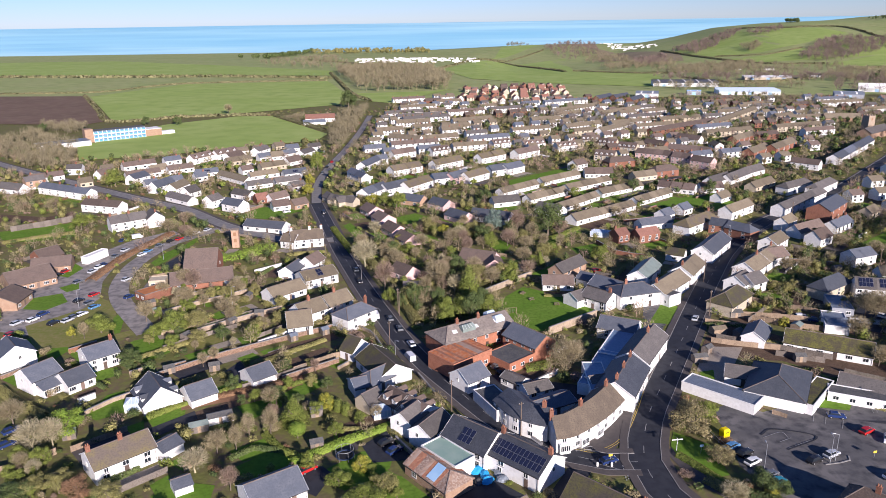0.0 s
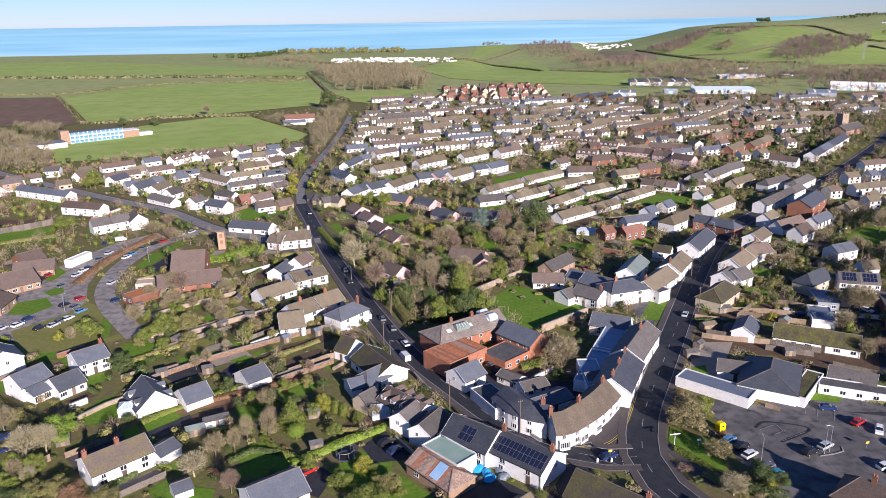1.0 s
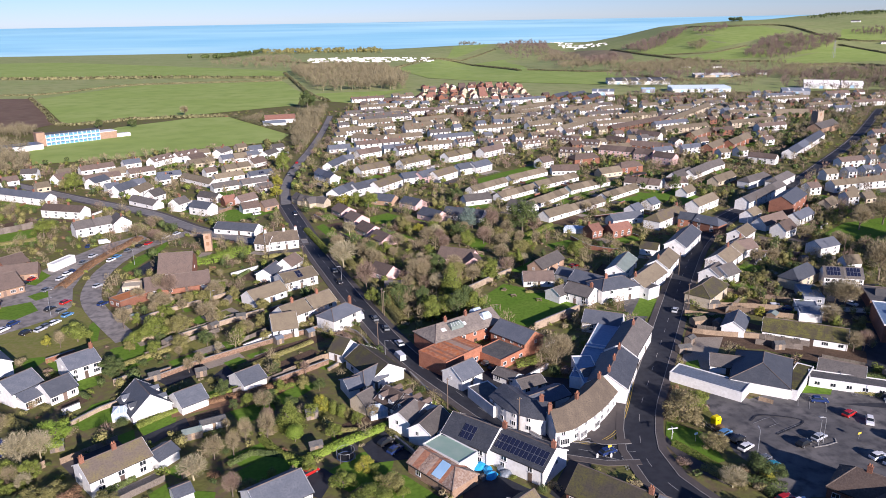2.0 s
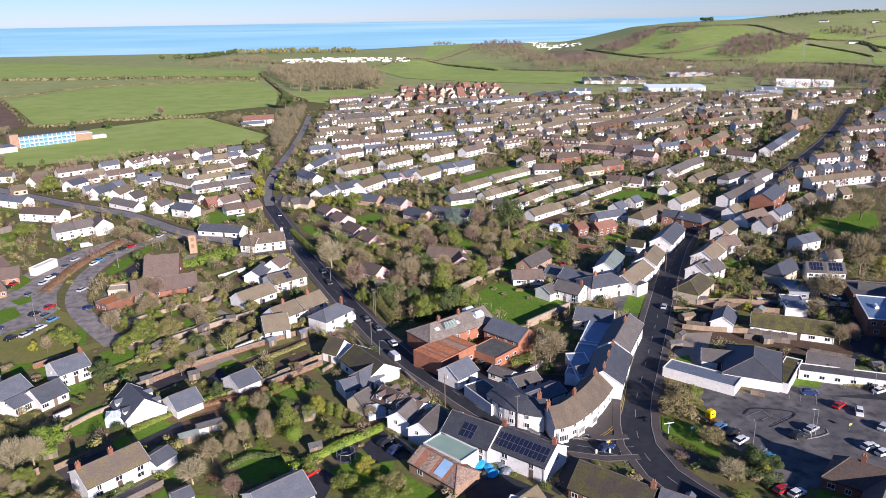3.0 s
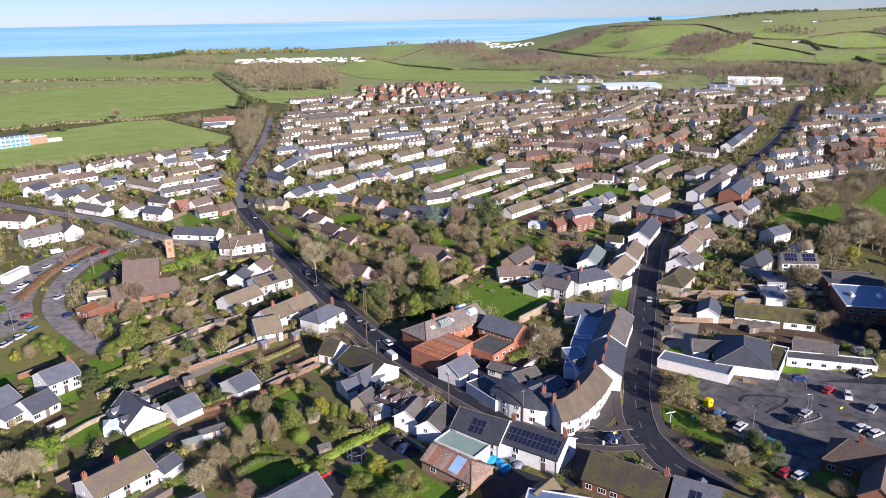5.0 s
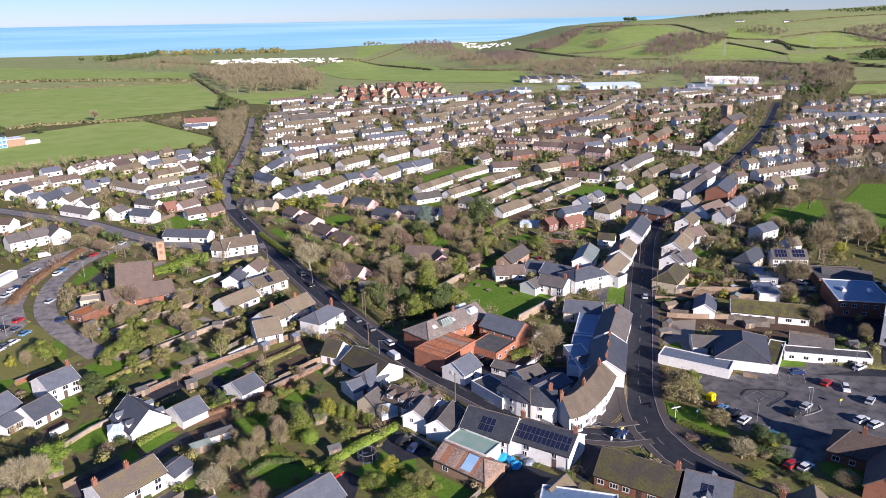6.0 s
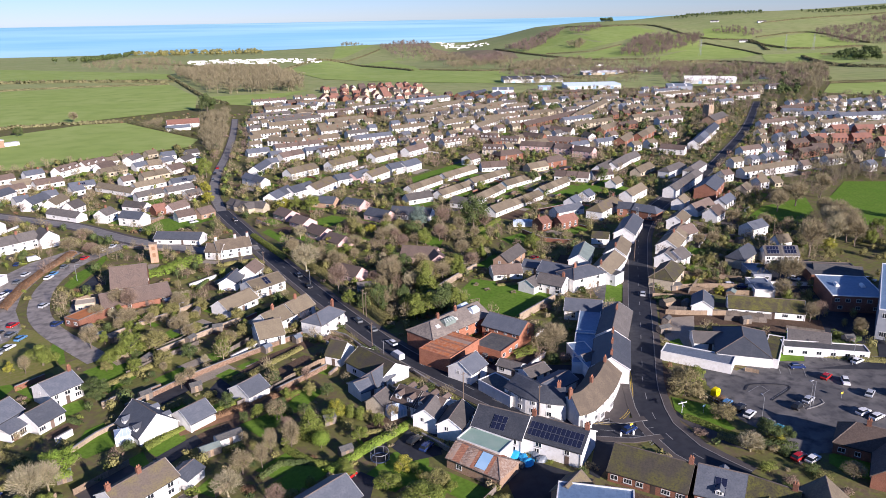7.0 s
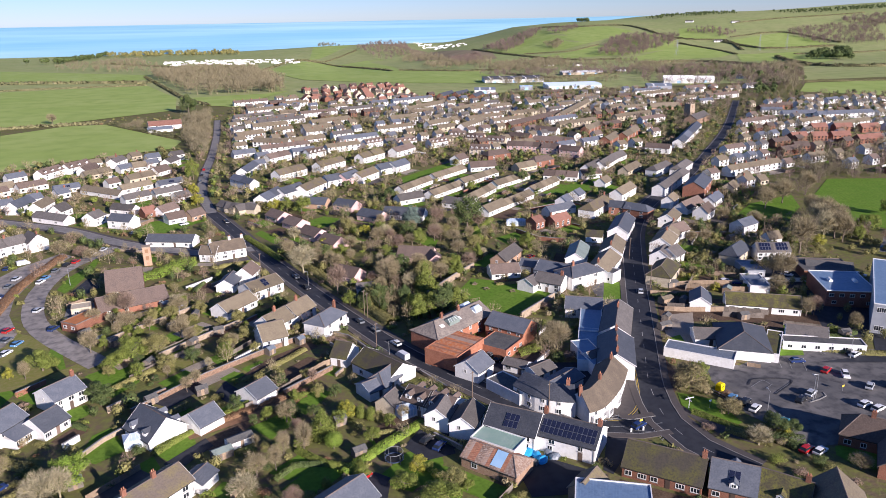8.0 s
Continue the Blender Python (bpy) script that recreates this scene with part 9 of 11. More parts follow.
wood("leaf_dark", [(1189.0, 2974.1), (1174.3, 2891.2), (1230.2, 2904.3), (1135.2, 2662.3)], n=39, h=16.3)
wood("wood_red", [(1394.4, 1902.8), (1586.3, 1974.0), (1732.0, 1930.4), (1504.0, 1636.8), (1323.8, 1648.5)], n=300, h=15.1)
wood("leaf_dark", [(1400.0, 2741.3), (1716.6, 2892.3), (1707.9, 2597.2), (1623.3, 2471.3), (1306.8, 2521.3)], n=180, h=9.8)
wood("leaf_dark", [(1766.4, 2504.5), (2028.9, 2520.8), (2323.8, 2530.6), (2171.7, 2365.9), (1783.1, 2365.0)], n=225, h=9.5)
wood("wood_red", [(1765.9, 2116.2), (2037.4, 2169.1), (1830.2, 1947.2), (1669.1, 1951.9)], n=165, h=15.8)
wood("leaf_dark", [(1061.5, 1379.8), (1192.9, 1506.7), (1299.6, 1521.1), (1091.3, 1282.7)], n=105, h=15.3)
wood("wood_far", [(681.9, 1080.2), (889.9, 1195.4), (708.6, 936.6), (562.7, 773.1), (580.2, 888.4)], n=225, h=13.7)
wood("wood_far", [(528.3, 1160.2), (669.1, 1346.1), (745.6, 1192.7), (658.8, 1061.0), (536.5, 1076.8)], n=180, h=13.0)
wood("wood_red", [(429.3, 1982.1), (515.9, 2004.9), (453.5, 1732.7), (376.0, 1704.8)], n=105, h=15.2)
wood("wood_far", [(418.2, 2876.0), (486.3, 2375.9), (414.9, 1922.9), (331.5, 2138.5)], n=135, h=14.8)
wood("wood_far", [(-322.3, 481.4), (-391.5, 591.3), (-389.3, 637.2), (-311.8, 567.5), (-284.4, 510.8), (-271.2, 460.5)], n=208, h=9)
wood("wood_far", [(-421.7, 692.6), (-381.6, 701.4), (-354.1, 669.2), (-357.2, 635.0)], n=65, h=8)
wood("wood_far", [(-95.8, 502.0), (-116.1, 589.5), (-135.0, 753.6), (-111.9, 800.0), (-102.2, 669.3), (-98.8, 555.8)], n=169, h=9)
wood("wood_far", [(-195.7, 715.3), (-171.0, 756.7), (-162.5, 692.6)], n=52, h=5)
wood("leaf_dark", [(513.0, 791.8), (624.1, 918.7), (614.6, 874.7), (513.1, 743.5)], n=52, h=8)
wood("wood_far", [(-9.0, 750.0), (74.8, 769.1), (180.4, 707.3), (210.9, 631.7), (102.8, 630.3), (5.9, 663.0)], n=221, h=6)
wood("wood_far", [(19.6, 607.4), (95.2, 598.4), (119.4, 517.8), (35.9, 532.0)], n=91, h=5)
wood("wood_far", [(240.8, 894.5), (388.8, 877.1), (481.5, 768.5), (390.3, 633.8), (251.7, 732.3)], n=247, h=7)
wood("leaf_dark", [(220.5, 832.0), (463.8, 742.4), (292.1, 488.5), (191.2, 583.2)], n=117, h=6)
wood("wood_far", [(390.3, 633.8), (565.0, 620.7), (335.3, 381.7), (239.2, 392.6)], n=247, h=7)
wood("wood_far", [(259.1, 386.5), (294.7, 394.3), (295.7, 357.4), (255.4, 356.6)], n=46, h=8)
wood("leaf_olive", [(-71.4, 471.0), (-63.0, 616.1), (97.6, 756.3), (209.4, 746.3), (247.1, 567.7), (132.7, 462.5), (27.1, 507.0)], n=338, h=4)
wood("wood_far", [(-71.4, 471.0), (-63.0, 616.1), (97.6, 756.3), (209.4, 746.3), (247.1, 567.7), (132.7, 462.5), (27.1, 507.0)], n=312, h=5)
wood("wood_red", [(541.0, 1123.4), (734.8, 1234.3), (754.8, 1002.3), (600.0, 800.0), (500.0, 800.0), (447.1, 926.6)], n=240, h=13.0)
wood("wood_far", [(542.2, 1646.1), (744.5, 1514.6), (541.0, 1123.4), (400.7, 1250.9)], n=150, h=12.0)
wood("leaf_dark", [(541.0, 1123.4), (734.8, 1234.3), (754.8, 1002.3), (600.0, 800.0)], n=50, h=12.0)
wood("wood_far", [(240.0, 985.0), (430.0, 965.0), (440.0, 1010.0), (250.0, 1030.0)], n=70, h=11.0)
wood("wood_red", [(300.0, 1130.0), (560.0, 1090.0), (560.0, 1180.0), (300.0, 1240.0)], n=110, h=12.0)
patch("field", [(498.5, 2312.5), (578.5, 2084.2), (519.1, 1836.7), (413.0, 1888.8)], mat="field_stubble", lift=0.6, grid=60)
caravans("static_caravan", [(-340.9, 2137.4), (-221.3, 2240.6), (14.1, 2086.0), (25.5, 1790.4), (-185.7, 1875.8), (-270.2, 1869.2)], n=160)
caravans("static_caravan", [(558.9, 3420.3), (619.9, 3216.4), (663.4, 2719.4), (612.5, 2435.0), (538.3, 2788.9)], n=83)

# ---- single trees ----
tree("pale", -100.3, 141.9, 9.0, 9.0)
tree("pale", -97.4, 144.5, 8.0, 7.0)
tree("bright", -96.9, 149.9, 7.0, 9.0)
tree("bare", -112.8, 154.2, 7.0, 8.0)
tree("olive", -92.4, 128.0, 4.0, 6.0)
tree("olive", -87.4, 130.1, 4.0, 6.0)
tree("dark", -94.3, 125.1, 4.0, 7.0)
tree("brown", -81.8, 126.2, 5.0, 6.0)
tree("olive", -75.3, 125.3, 4.0, 6.0)
tree("pale", -60.4, 135.0, 6.0, 8.0)
tree("bare", -58.0, 142.5, 6.0, 6.0)
tree("redbare", -50.6, 128.9, 6.0, 5.0)
tree("ball", -40.9, 149.0, 4.2, 4.4)
tree("conifer", -43.0, 154.9, 8.0, 8.0)
tree("bare", -47.5, 149.9, 8.0, 5.0)
tree("bare", -52.0, 147.8, 8.0, 4.0)
tree("bare", -53.9, 143.6, 7.0, 4.0)
tree("leaf", -21.8, 125.2, 4.5, 9.0)
tree("leaf", -27.9, 130.4, 4.0, 6.0)
tree("olive", -18.2, 129.0, 4.0, 6.0)
tree("yellow", -23.9, 135.9, 4.0, 4.0)
tree("dark", 60.2, 130.5, 5.0, 6.0)
tree("pale", 53.0, 126.3, 5.0, 7.0)
tree("dark", 62.8, 128.3, 4.0, 5.0)
tree("silver", 27.2, 185.4, 9.0, 11.0)
tree("pale", -41.8, 273.0, 12.0, 13.0)
tree("redbare", -31.0, 247.0, 12.0, 9.0)
tree("bare", -11.9, 251.0, 11.0, 12.0)
tree("conifer", -0.6, 239.6, 13.0, 10.0)
tree("dark", -18.7, 227.6, 10.0, 7.0)
tree("dark", -10.4, 224.7, 10.0, 6.0)
tree("leaf", -28.0, 234.3, 6.0, 5.0)
tree("dark", -14.5, 228.6, 9.0, 5.0)
tree("dark", -23.3, 230.2, 7.0, 5.0)
tree("dark", 35.0, 315.2, 17.0, 14.0)
tree("blue", 10.5, 324.8, 11.0, 9.0)
tree("redbare", 21.3, 319.0, 12.0, 9.0)
tree("redbare", 39.7, 312.4, 9.0, 7.0)
tree("leaf", -99.5, 466.5, 14.0, 9.0)
tree("yellow", -91.2, 396.4, 7.0, 7.0)
tree("yellow", -94.8, 421.0, 8.0, 6.0)
tree("leaf", -38.3, 367.0, 9.0, 10.0)
tree("yellow", -51.6, 373.3, 7.0, 7.0)
tree("leaf", -45.2, 370.7, 8.0, 7.0)
tree("dark", 9.0, 376.7, 8.0, 8.0)
tree("dark", -135.2, 817.9, 20.8, 18.2)
tree("leaf", -214.0, 423.4, 12.0, 11.0)
tree("olive", -219.3, 423.5, 8.0, 7.0)
tree("dark", -280.7, 693.9, 9.0, 8.0)
tree("dark", -313.1, 696.3, 9.0, 8.0)
tree("dark", -389.6, 654.0, 9.0, 8.0)
tree("bare", -256.5, 773.5, 11.7, 11.7)
tree("bare", -228.4, 487.3, 10.0, 8.0)
tree("silver", 128.5, 218.2, 11.0, 11.0)
tree("bare", 154.7, 242.8, 17.0, 14.0)
tree("pale", 174.2, 253.4, 15.0, 10.0)
tree("bare", 181.6, 250.4, 13.0, 10.0)
tree("yellow", 166.9, 247.3, 6.0, 6.0)
tree("leaf", 201.9, 258.6, 9.0, 10.0)
tree("bare", 200.4, 314.2, 14.0, 12.0)
tree("bare", 223.8, 326.5, 14.0, 12.0)
tree("bare", 185.1, 306.8, 12.0, 10.0)
tree("redbare", 116.4, 186.9, 7.0, 6.0)
tree("silver", 120.4, 174.1, 6.0, 5.0)
tree("leaf", 232.5, 281.5, 8.0, 7.0)
tree("bare", 161.0, 281.9, 8.0, 8.0)
tree("bare", -46.8, 297.7, 7.0, 7.0)
tree("olive", -31.4, 289.6, 6.0, 7.0)
tree("yellow", -30.9, 305.7, 4.0, 5.0)
tree("leaf", -26.1, 288.0, 6.0, 8.0)
tree("bare", -21.1, 297.3, 7.0, 8.0)
tree("bare", -8.0, 305.4, 7.0, 9.0)
tree("olive", -0.6, 314.0, 7.0, 9.0)
tree("bare", 5.5, 296.9, 6.0, 8.0)
tree("bare", 18.0, 305.0, 7.0, 8.0)
tree("bare", 23.5, 296.8, 6.0, 8.0)
tree("olive", 29.6, 285.1, 6.0, 7.0)
tree("leaf", 27.0, 268.9, 8.0, 4.0)
tree("olive", 3.7, 255.1, 7.0, 9.0)
tree("bare", 7.8, 252.0, 7.0, 8.0)
tree("olive", 11.3, 261.3, 6.0, 7.0)
tree("bare", 21.0, 277.9, 7.0, 8.0)
tree("dark", 16.0, 267.7, 5.0, 6.0)
tree("bare", -58.2, 378.4, 5.0, 5.0)
tree("bare", -18.6, 328.1, 6.0, 6.0)
tree("yellow", -12.2, 318.6, 5.0, 5.0)
tree("bare", -4.5, 323.0, 6.0, 8.0)
tree("leaf", 56.2, 388.0, 6.1, 6.0)
tree("bare", 71.2, 346.5, 6.0, 7.0)
tree("leaf", 52.0, 281.1, 6.0, 7.0)
tree("bare", 52.8, 352.3, 6.0, 6.0)
tree("dark", 130.6, 392.5, 9.0, 7.0)
tree("dark", 91.0, 400.5, 8.0, 7.0)
tree("dark", 202.8, 683.8, 12.0, 12.0)
tree("dark", 192.2, 692.5, 11.0, 13.0)
tree("bare", 244.9, 743.3, 14.0, 6.0)
tree("bare", 265.3, 679.0, 9.0, 9.0)
tree("leaf", -93.8, 209.1, 8.0, 9.0)
tree("leaf", -98.6, 203.9, 5.0, 7.0)
tree("dark", -98.2, 187.3, 5.0, 7.0)
tree("olive", -87.3, 211.2, 7.0, 9.0)
tree("bare", -81.9, 222.8, 7.0, 8.0)
tree("bare", -105.5, 249.8, 8.0, 8.0)
tree("redbare", -101.2, 246.8, 9.0, 7.0)
tree("silver", -99.2, 233.0, 7.0, 8.0)
tree("bright", -104.0, 280.0, 5.0, 8.0)
OPEN.append([(-108.0, 276.0), (-104.0, 288.0), (-86.0, 300.0), (-80.0, 293.0), (-92.0, 278.0)])
tree("bare", -84.5, 243.8, 6.0, 8.0)
tree("leaf", -84.2, 249.6, 4.0, 5.0)
tree("bare", -110.6, 241.1, 6.0, 6.0)
tree("bare", -106.9, 218.1, 8.0, 7.0)
tree("leaf", -117.6, 209.1, 7.0, 9.0)
tree("bare", -120.9, 204.7, 6.0, 4.0)
tree("yellow", -125.3, 205.6, 4.0, 3.0)
tree("redbare", -130.4, 316.1, 6.0, 8.0)
tree("bare", -140.1, 320.8, 8.0, 10.0)
tree("bare", -126.1, 311.5, 6.0, 8.0)
tree("leaf", -185.7, 328.2, 9.0, 12.0)
tree("bare", -139.5, 340.5, 6.0, 10.0)
tree("olive", -86.9, 238.3, 5.0, 6.0)
tree("olive", -83.6, 200.7, 5.0, 6.0)
tree("leaf", -68.1, 204.9, 5.0, 6.0)
tree("olive", -67.3, 211.2, 5.0, 6.0)
tree("bare", -74.4, 189.2, 5.0, 4.0)
tree("bare", -76.4, 185.6, 5.0, 4.0)
tree("bare", 116.2, 205.1, 8.0, 8.0)
tree("bare", 113.0, 186.4, 7.0, 6.0)
tree("silver", 127.6, 222.5, 9.0, 10.0)
tree("bare", 126.7, 266.7, 6.0, 7.0)
tree("bare", 120.4, 266.8, 6.0, 7.0)
tree("dark", 151.2, 307.2, 6.0, 7.0)
tree("bare", 153.9, 295.0, 7.0, 8.0)
tree("olive", 107.8, 245.7, 4.0, 5.0)
tree("leaf", -35.9, 136.8, 4.0, 4.0)
tree("leaf", -38.6, 159.5, 4.0, 4.0)
tree("yellow", -36.3, 162.3, 5.0, 4.0)
tree("leaf", -32.0, 150.0, 4.0, 4.0)
tree("bare", -51.1, 163.6, 6.0, 6.0)
grove("bare olive bare dark redbare leaf pale silver", [(-44.5, 289.8), (-59.3, 328.9), (-33.8, 314.5), (-19.8, 341.1), (18.1, 332.3), (41.8, 308.9), (27.3, 261.1), (-0.6, 240.6), (-16.4, 222.7)], n=44, h=7)
grove("dark leaf olive bare", [(-28.9, 243.6), (-19.6, 255.3), (5.7, 249.2), (14.2, 255.0), (-0.6, 232.6), (-13.3, 215.7)], n=10, h=8)
grove("bare olive leaf silver olive", [(-104.7, 204.7), (-109.6, 243.9), (-90.1, 262.0), (-66.6, 222.8), (-73.5, 196.7), (-86.3, 185.5)], n=6, h=4.5)
grove("olive leaf bare pale", [(-97.4, 124.1), (-107.5, 140.3), (-88.2, 136.1), (-79.6, 124.4)], n=10, h=4.5)
grove("leaf olive leaf", [(-30.5, 125.1), (-29.4, 139.0), (-16.4, 135.0), (-13.1, 125.3)], n=6, h=3)
grove("bare redbare olive silver dark leaf", [(103.5, 247.8), (140.3, 252.5), (141.8, 229.7), (119.3, 222.8), (97.3, 229.1)], n=8, h=4.0)
grove("bare silver pale bare", [(172.0, 262.0), (198.0, 292.0), (206.0, 284.0), (182.0, 252.0)], n=7, h=12)
grove("olive leaf bare silver dark pale olive leaf", [(-112.0, 225.0), (-94.3, 272.0), (-68.0, 243.8), (-40.0, 222.8), (-46.0, 195.0), (-69.9, 188.0), (-97.7, 190.0)], n=40, h=4.6)
grove("leaf olive bare redbare dark", [(-67.7, 169.3), (-44.6, 189.3), (-31.7, 169.5), (-22.0, 158.3), (-35.3, 145.0), (-51.6, 138.0)], n=16, h=4.2)
grove("olive leaf dark yellow", [(70.0, 205.0), (90.0, 250.0), (135.0, 260.0), (120.0, 215.0), (95.0, 200.0)], n=10, h=3.2)
grove("dark leaf olive dark", [(-22.0, 222.0), (-8.0, 216.0), (4.0, 214.0), (10.0, 226.0), (-6.0, 236.0), (-22.0, 236.0)], n=12, h=9.0)
grove("bare pale leaf redbare yellow bare", [(168.0, 240.0), (200.0, 264.0), (222.0, 252.0), (190.0, 215.0), (172.0, 222.0)], n=12, h=6.5)
grove("bare redbare silver dark", [(176.0, 300.0), (206.0, 336.0), (214.0, 332.0), (186.0, 296.0)], n=4, h=10.0)

# ---- walls, hedges, lawns and fences of the gardens ----
masonry([(-89.0, 177.3), (-81.1, 184.8), (-72.3, 192.9), (-58.0, 203.2), (-44.2, 212.6)], 1.5, "red_stone")
masonry([(-94.9, 179.3), (-91.0, 183.0)], 1.8, "stone")
masonry([(-46.3, 181.6), (-37.9, 188.6)], 1.5, "red_stone")
masonry([(-51.5, 177.2), (-46.3, 181.6)], 1.6, "red_stone")
hedge([(-80.9, 158.3), (-76.9, 162.2), (-73.2, 164.5)], 1.2, 1.2, "leaf")
hedge([(-40.1, 138.8), (-30.6, 146.5), (-19.4, 154.7)], 1.5, 3.0, "leaf_bright")
hedge([(-54.1, 169.4), (-50.4, 172.5), (-42.7, 179.6)], 1.2, 1.5, "leaf")
hedge([(-110.4, 144.9), (-105.1, 149.8), (-99.9, 155.5)], 1.5, 2, "leaf_olive")
patch("lawn", [(-80.1, 156.4), (-73.2, 163.9), (-71.7, 158.4), (-76.4, 152.1)], mat="lawn", lift=0.06)
patch("lawn", [(-55.5, 143.2), (-47.5, 149.9), (-43.2, 144.4), (-51.1, 139.2)], mat="lawn", lift=0.06)
patch("lawn", [(-50.0, 169.4), (-43.4, 179.5), (-39.1, 175.6), (-46.5, 165.9)], mat="lawn", lift=0.06)
patch("lawn", [(-106.8, 182.0), (-101.4, 185.5), (-98.5, 180.6), (-102.9, 176.6)], mat="lawn", lift=0.06)
patch("lawn", [(-97.3, 158.9), (-96.5, 169.1), (-92.5, 172.1), (-87.6, 160.4), (-93.2, 156.3)], mat="lawn", lift=0.06)
patch("lawn", [(-68.5, 130.3), (-65.8, 134.3), (-62.3, 128.4), (-64.3, 124.7)], mat="lawn", lift=0.06)
patch("lawn", [(-31.4, 146.9), (-19.8, 155.7), (-20.3, 157.8), (-32.7, 150.5)], mat="lawn", lift=0.06)
patch("lawn", [(-25.9, 132.7), (-21.8, 139.1), (-13.8, 133.0), (-17.5, 123.4)], mat="lawn", lift=0.06)
patch("lawn", [(-129.8, 196.6), (-126.9, 202.7), (-121.1, 196.6), (-122.9, 189.0)], mat="lawn", lift=0.06)
patch("lawn", [(-155.3, 228.9), (-157.6, 239.6), (-149.6, 244.2), (-143.0, 235.8), (-146.7, 228.0)], mat="lawn", lift=0.06)
patch("lawn", [(-153.9, 250.0), (-149.5, 256.1), (-145.7, 248.8), (-148.5, 245.3)], mat="lawn", lift=0.06)
patch("lawn", [(-131.2, 278.8), (-130.2, 293.2), (-126.5, 302.9), (-125.1, 315.9), (-122.7, 310.6), (-123.2, 297.1), (-125.8, 278.7), (-127.5, 274.5)], mat="lawn", lift=0.06)
patch("lawn", [(-145.7, 214.4), (-139.4, 222.0), (-133.8, 229.9), (-133.0, 239.6), (-128.8, 236.8), (-121.2, 226.9), (-113.9, 209.1), (-118.4, 199.8), (-132.4, 196.6)], mat="verge", lift=0.06)
patch("lawn", [(-119.3, 220.5), (-119.6, 226.9), (-116.2, 222.8), (-111.7, 209.1), (-113.1, 208.2)], mat="lawn", lift=0.06)
patch("lawn", [(-167.5, 272.7), (-164.3, 279.9), (-156.2, 272.6), (-156.6, 261.3), (-162.6, 263.9)], mat="lawn", lift=0.06)
patch("lawn", [(-307.1, 567.2), (-292.9, 683.3), (-275.1, 646.2), (-283.5, 565.9)], mat="lawn", lift=0.06)
patch("lawn", [(-117.3, 350.7), (-111.2, 370.0), (-85.4, 376.7), (-84.4, 364.5), (-102.0, 347.0)], mat="lawn", lift=0.06)
patch("lawn", [(-60.9, 333.8), (-58.2, 338.8), (-48.6, 319.2), (-52.3, 314.8)], mat="lawn", lift=0.06)
patch("lawn", [(-39.6, 345.7), (-27.8, 356.3), (-20.2, 348.5), (-30.4, 335.2)], mat="lawn", lift=0.06)
patch("lawn", [(29.4, 309.1), (46.7, 326.9), (51.0, 320.3), (36.2, 303.0)], mat="lawn", lift=0.06)
patch("lawn", [(6.8, 303.5), (13.3, 309.4), (17.8, 300.8), (13.6, 289.1)], mat="lawn", lift=0.06)
patch("lawn", [(42.6, 296.4), (55.9, 304.4), (59.3, 296.3), (45.7, 285.0)], mat="lawn", lift=0.06)
patch("lawn", [(57.1, 217.0), (66.8, 237.0), (70.4, 229.7), (63.9, 216.1)], mat="lawn", lift=0.06)
patch("lawn", [(45.6, 146.6), (47.8, 152.5), (55.2, 146.7), (55.2, 135.5), (51.3, 134.2), (46.4, 141.0)], mat="lawn", lift=0.06)
patch("lawn", [(89.1, 167.5), (91.8, 171.9), (97.1, 171.0), (95.5, 166.1)], mat="lawn", lift=0.06)
patch("lawn", [(61.7, 182.8), (67.2, 184.4), (65.8, 178.8), (61.0, 177.9)], mat="lawn", lift=0.06)
patch("lawn", [(67.8, 119.1), (72.6, 121.2), (77.4, 116.5), (72.2, 112.4), (67.8, 115.8)], mat="lawn", lift=0.06)
patch("lawn", [(119.9, 365.2), (136.1, 382.8), (140.0, 368.5), (119.3, 355.3)], mat="lawn", lift=0.06)
patch("lawn", [(104.3, 368.1), (123.3, 383.6), (122.5, 371.2), (105.5, 356.6)], mat="lawn", lift=0.06)
patch("lawn", [(23.5, 432.6), (45.8, 454.8), (72.5, 479.0), (73.2, 468.7), (45.1, 437.2), (23.2, 413.6)], mat="lawn", lift=0.06)
patch("lawn", [(37.2, 395.1), (58.2, 421.7), (86.6, 447.5), (87.0, 436.8), (57.0, 406.4), (37.3, 385.5)], mat="lawn", lift=0.06)
patch("lawn", [(50.3, 370.4), (70.9, 393.8), (99.2, 419.4), (106.2, 413.4), (69.4, 380.1), (50.2, 361.8)], mat="lawn", lift=0.06)
patch("lawn", [(98.2, 375.5), (123.0, 392.2), (125.4, 380.3), (99.2, 358.7)], mat="lawn", lift=0.06)
patch("lawn", [(-245.3, 359.1), (-217.6, 352.8), (-208.8, 364.0), (-202.7, 352.4), (-217.3, 342.1), (-234.8, 342.3)], mat="soil", lift=0.06)
patch("lawn", [(-64.5, 189.2), (-54.1, 201.5), (-43.2, 209.1), (-40.7, 204.9), (-55.4, 192.9)], mat="soil", lift=0.06)
patch("lawn", [(-71.5, 159.2), (-61.2, 167.8), (-58.7, 164.9), (-68.3, 154.7)], mat="soil", lift=0.06)
hedge([(46.3, 142.9), (49.8, 137.8), (53.3, 132.6)], 1.1, 2.2, "leaf")
hedge([(-103.5, 281.0), (-97.0, 284.5), (-90.5, 290.0), (-85.0, 295.5)], 4.2, 6.5, "leaf_bright")
hedge([(-145.4, 256.8), (-145.7, 266.4), (-145.9, 279.0), (-144.2, 296.5), (-139.1, 320.8)], 2.0, 4, "leaf_brown")
hedge([(-46.8, 297.7), (-38.6, 275.0), (-29.9, 252.3), (-22.9, 232.7), (-16.9, 215.7)], 2.5, 4, "leaf_olive")
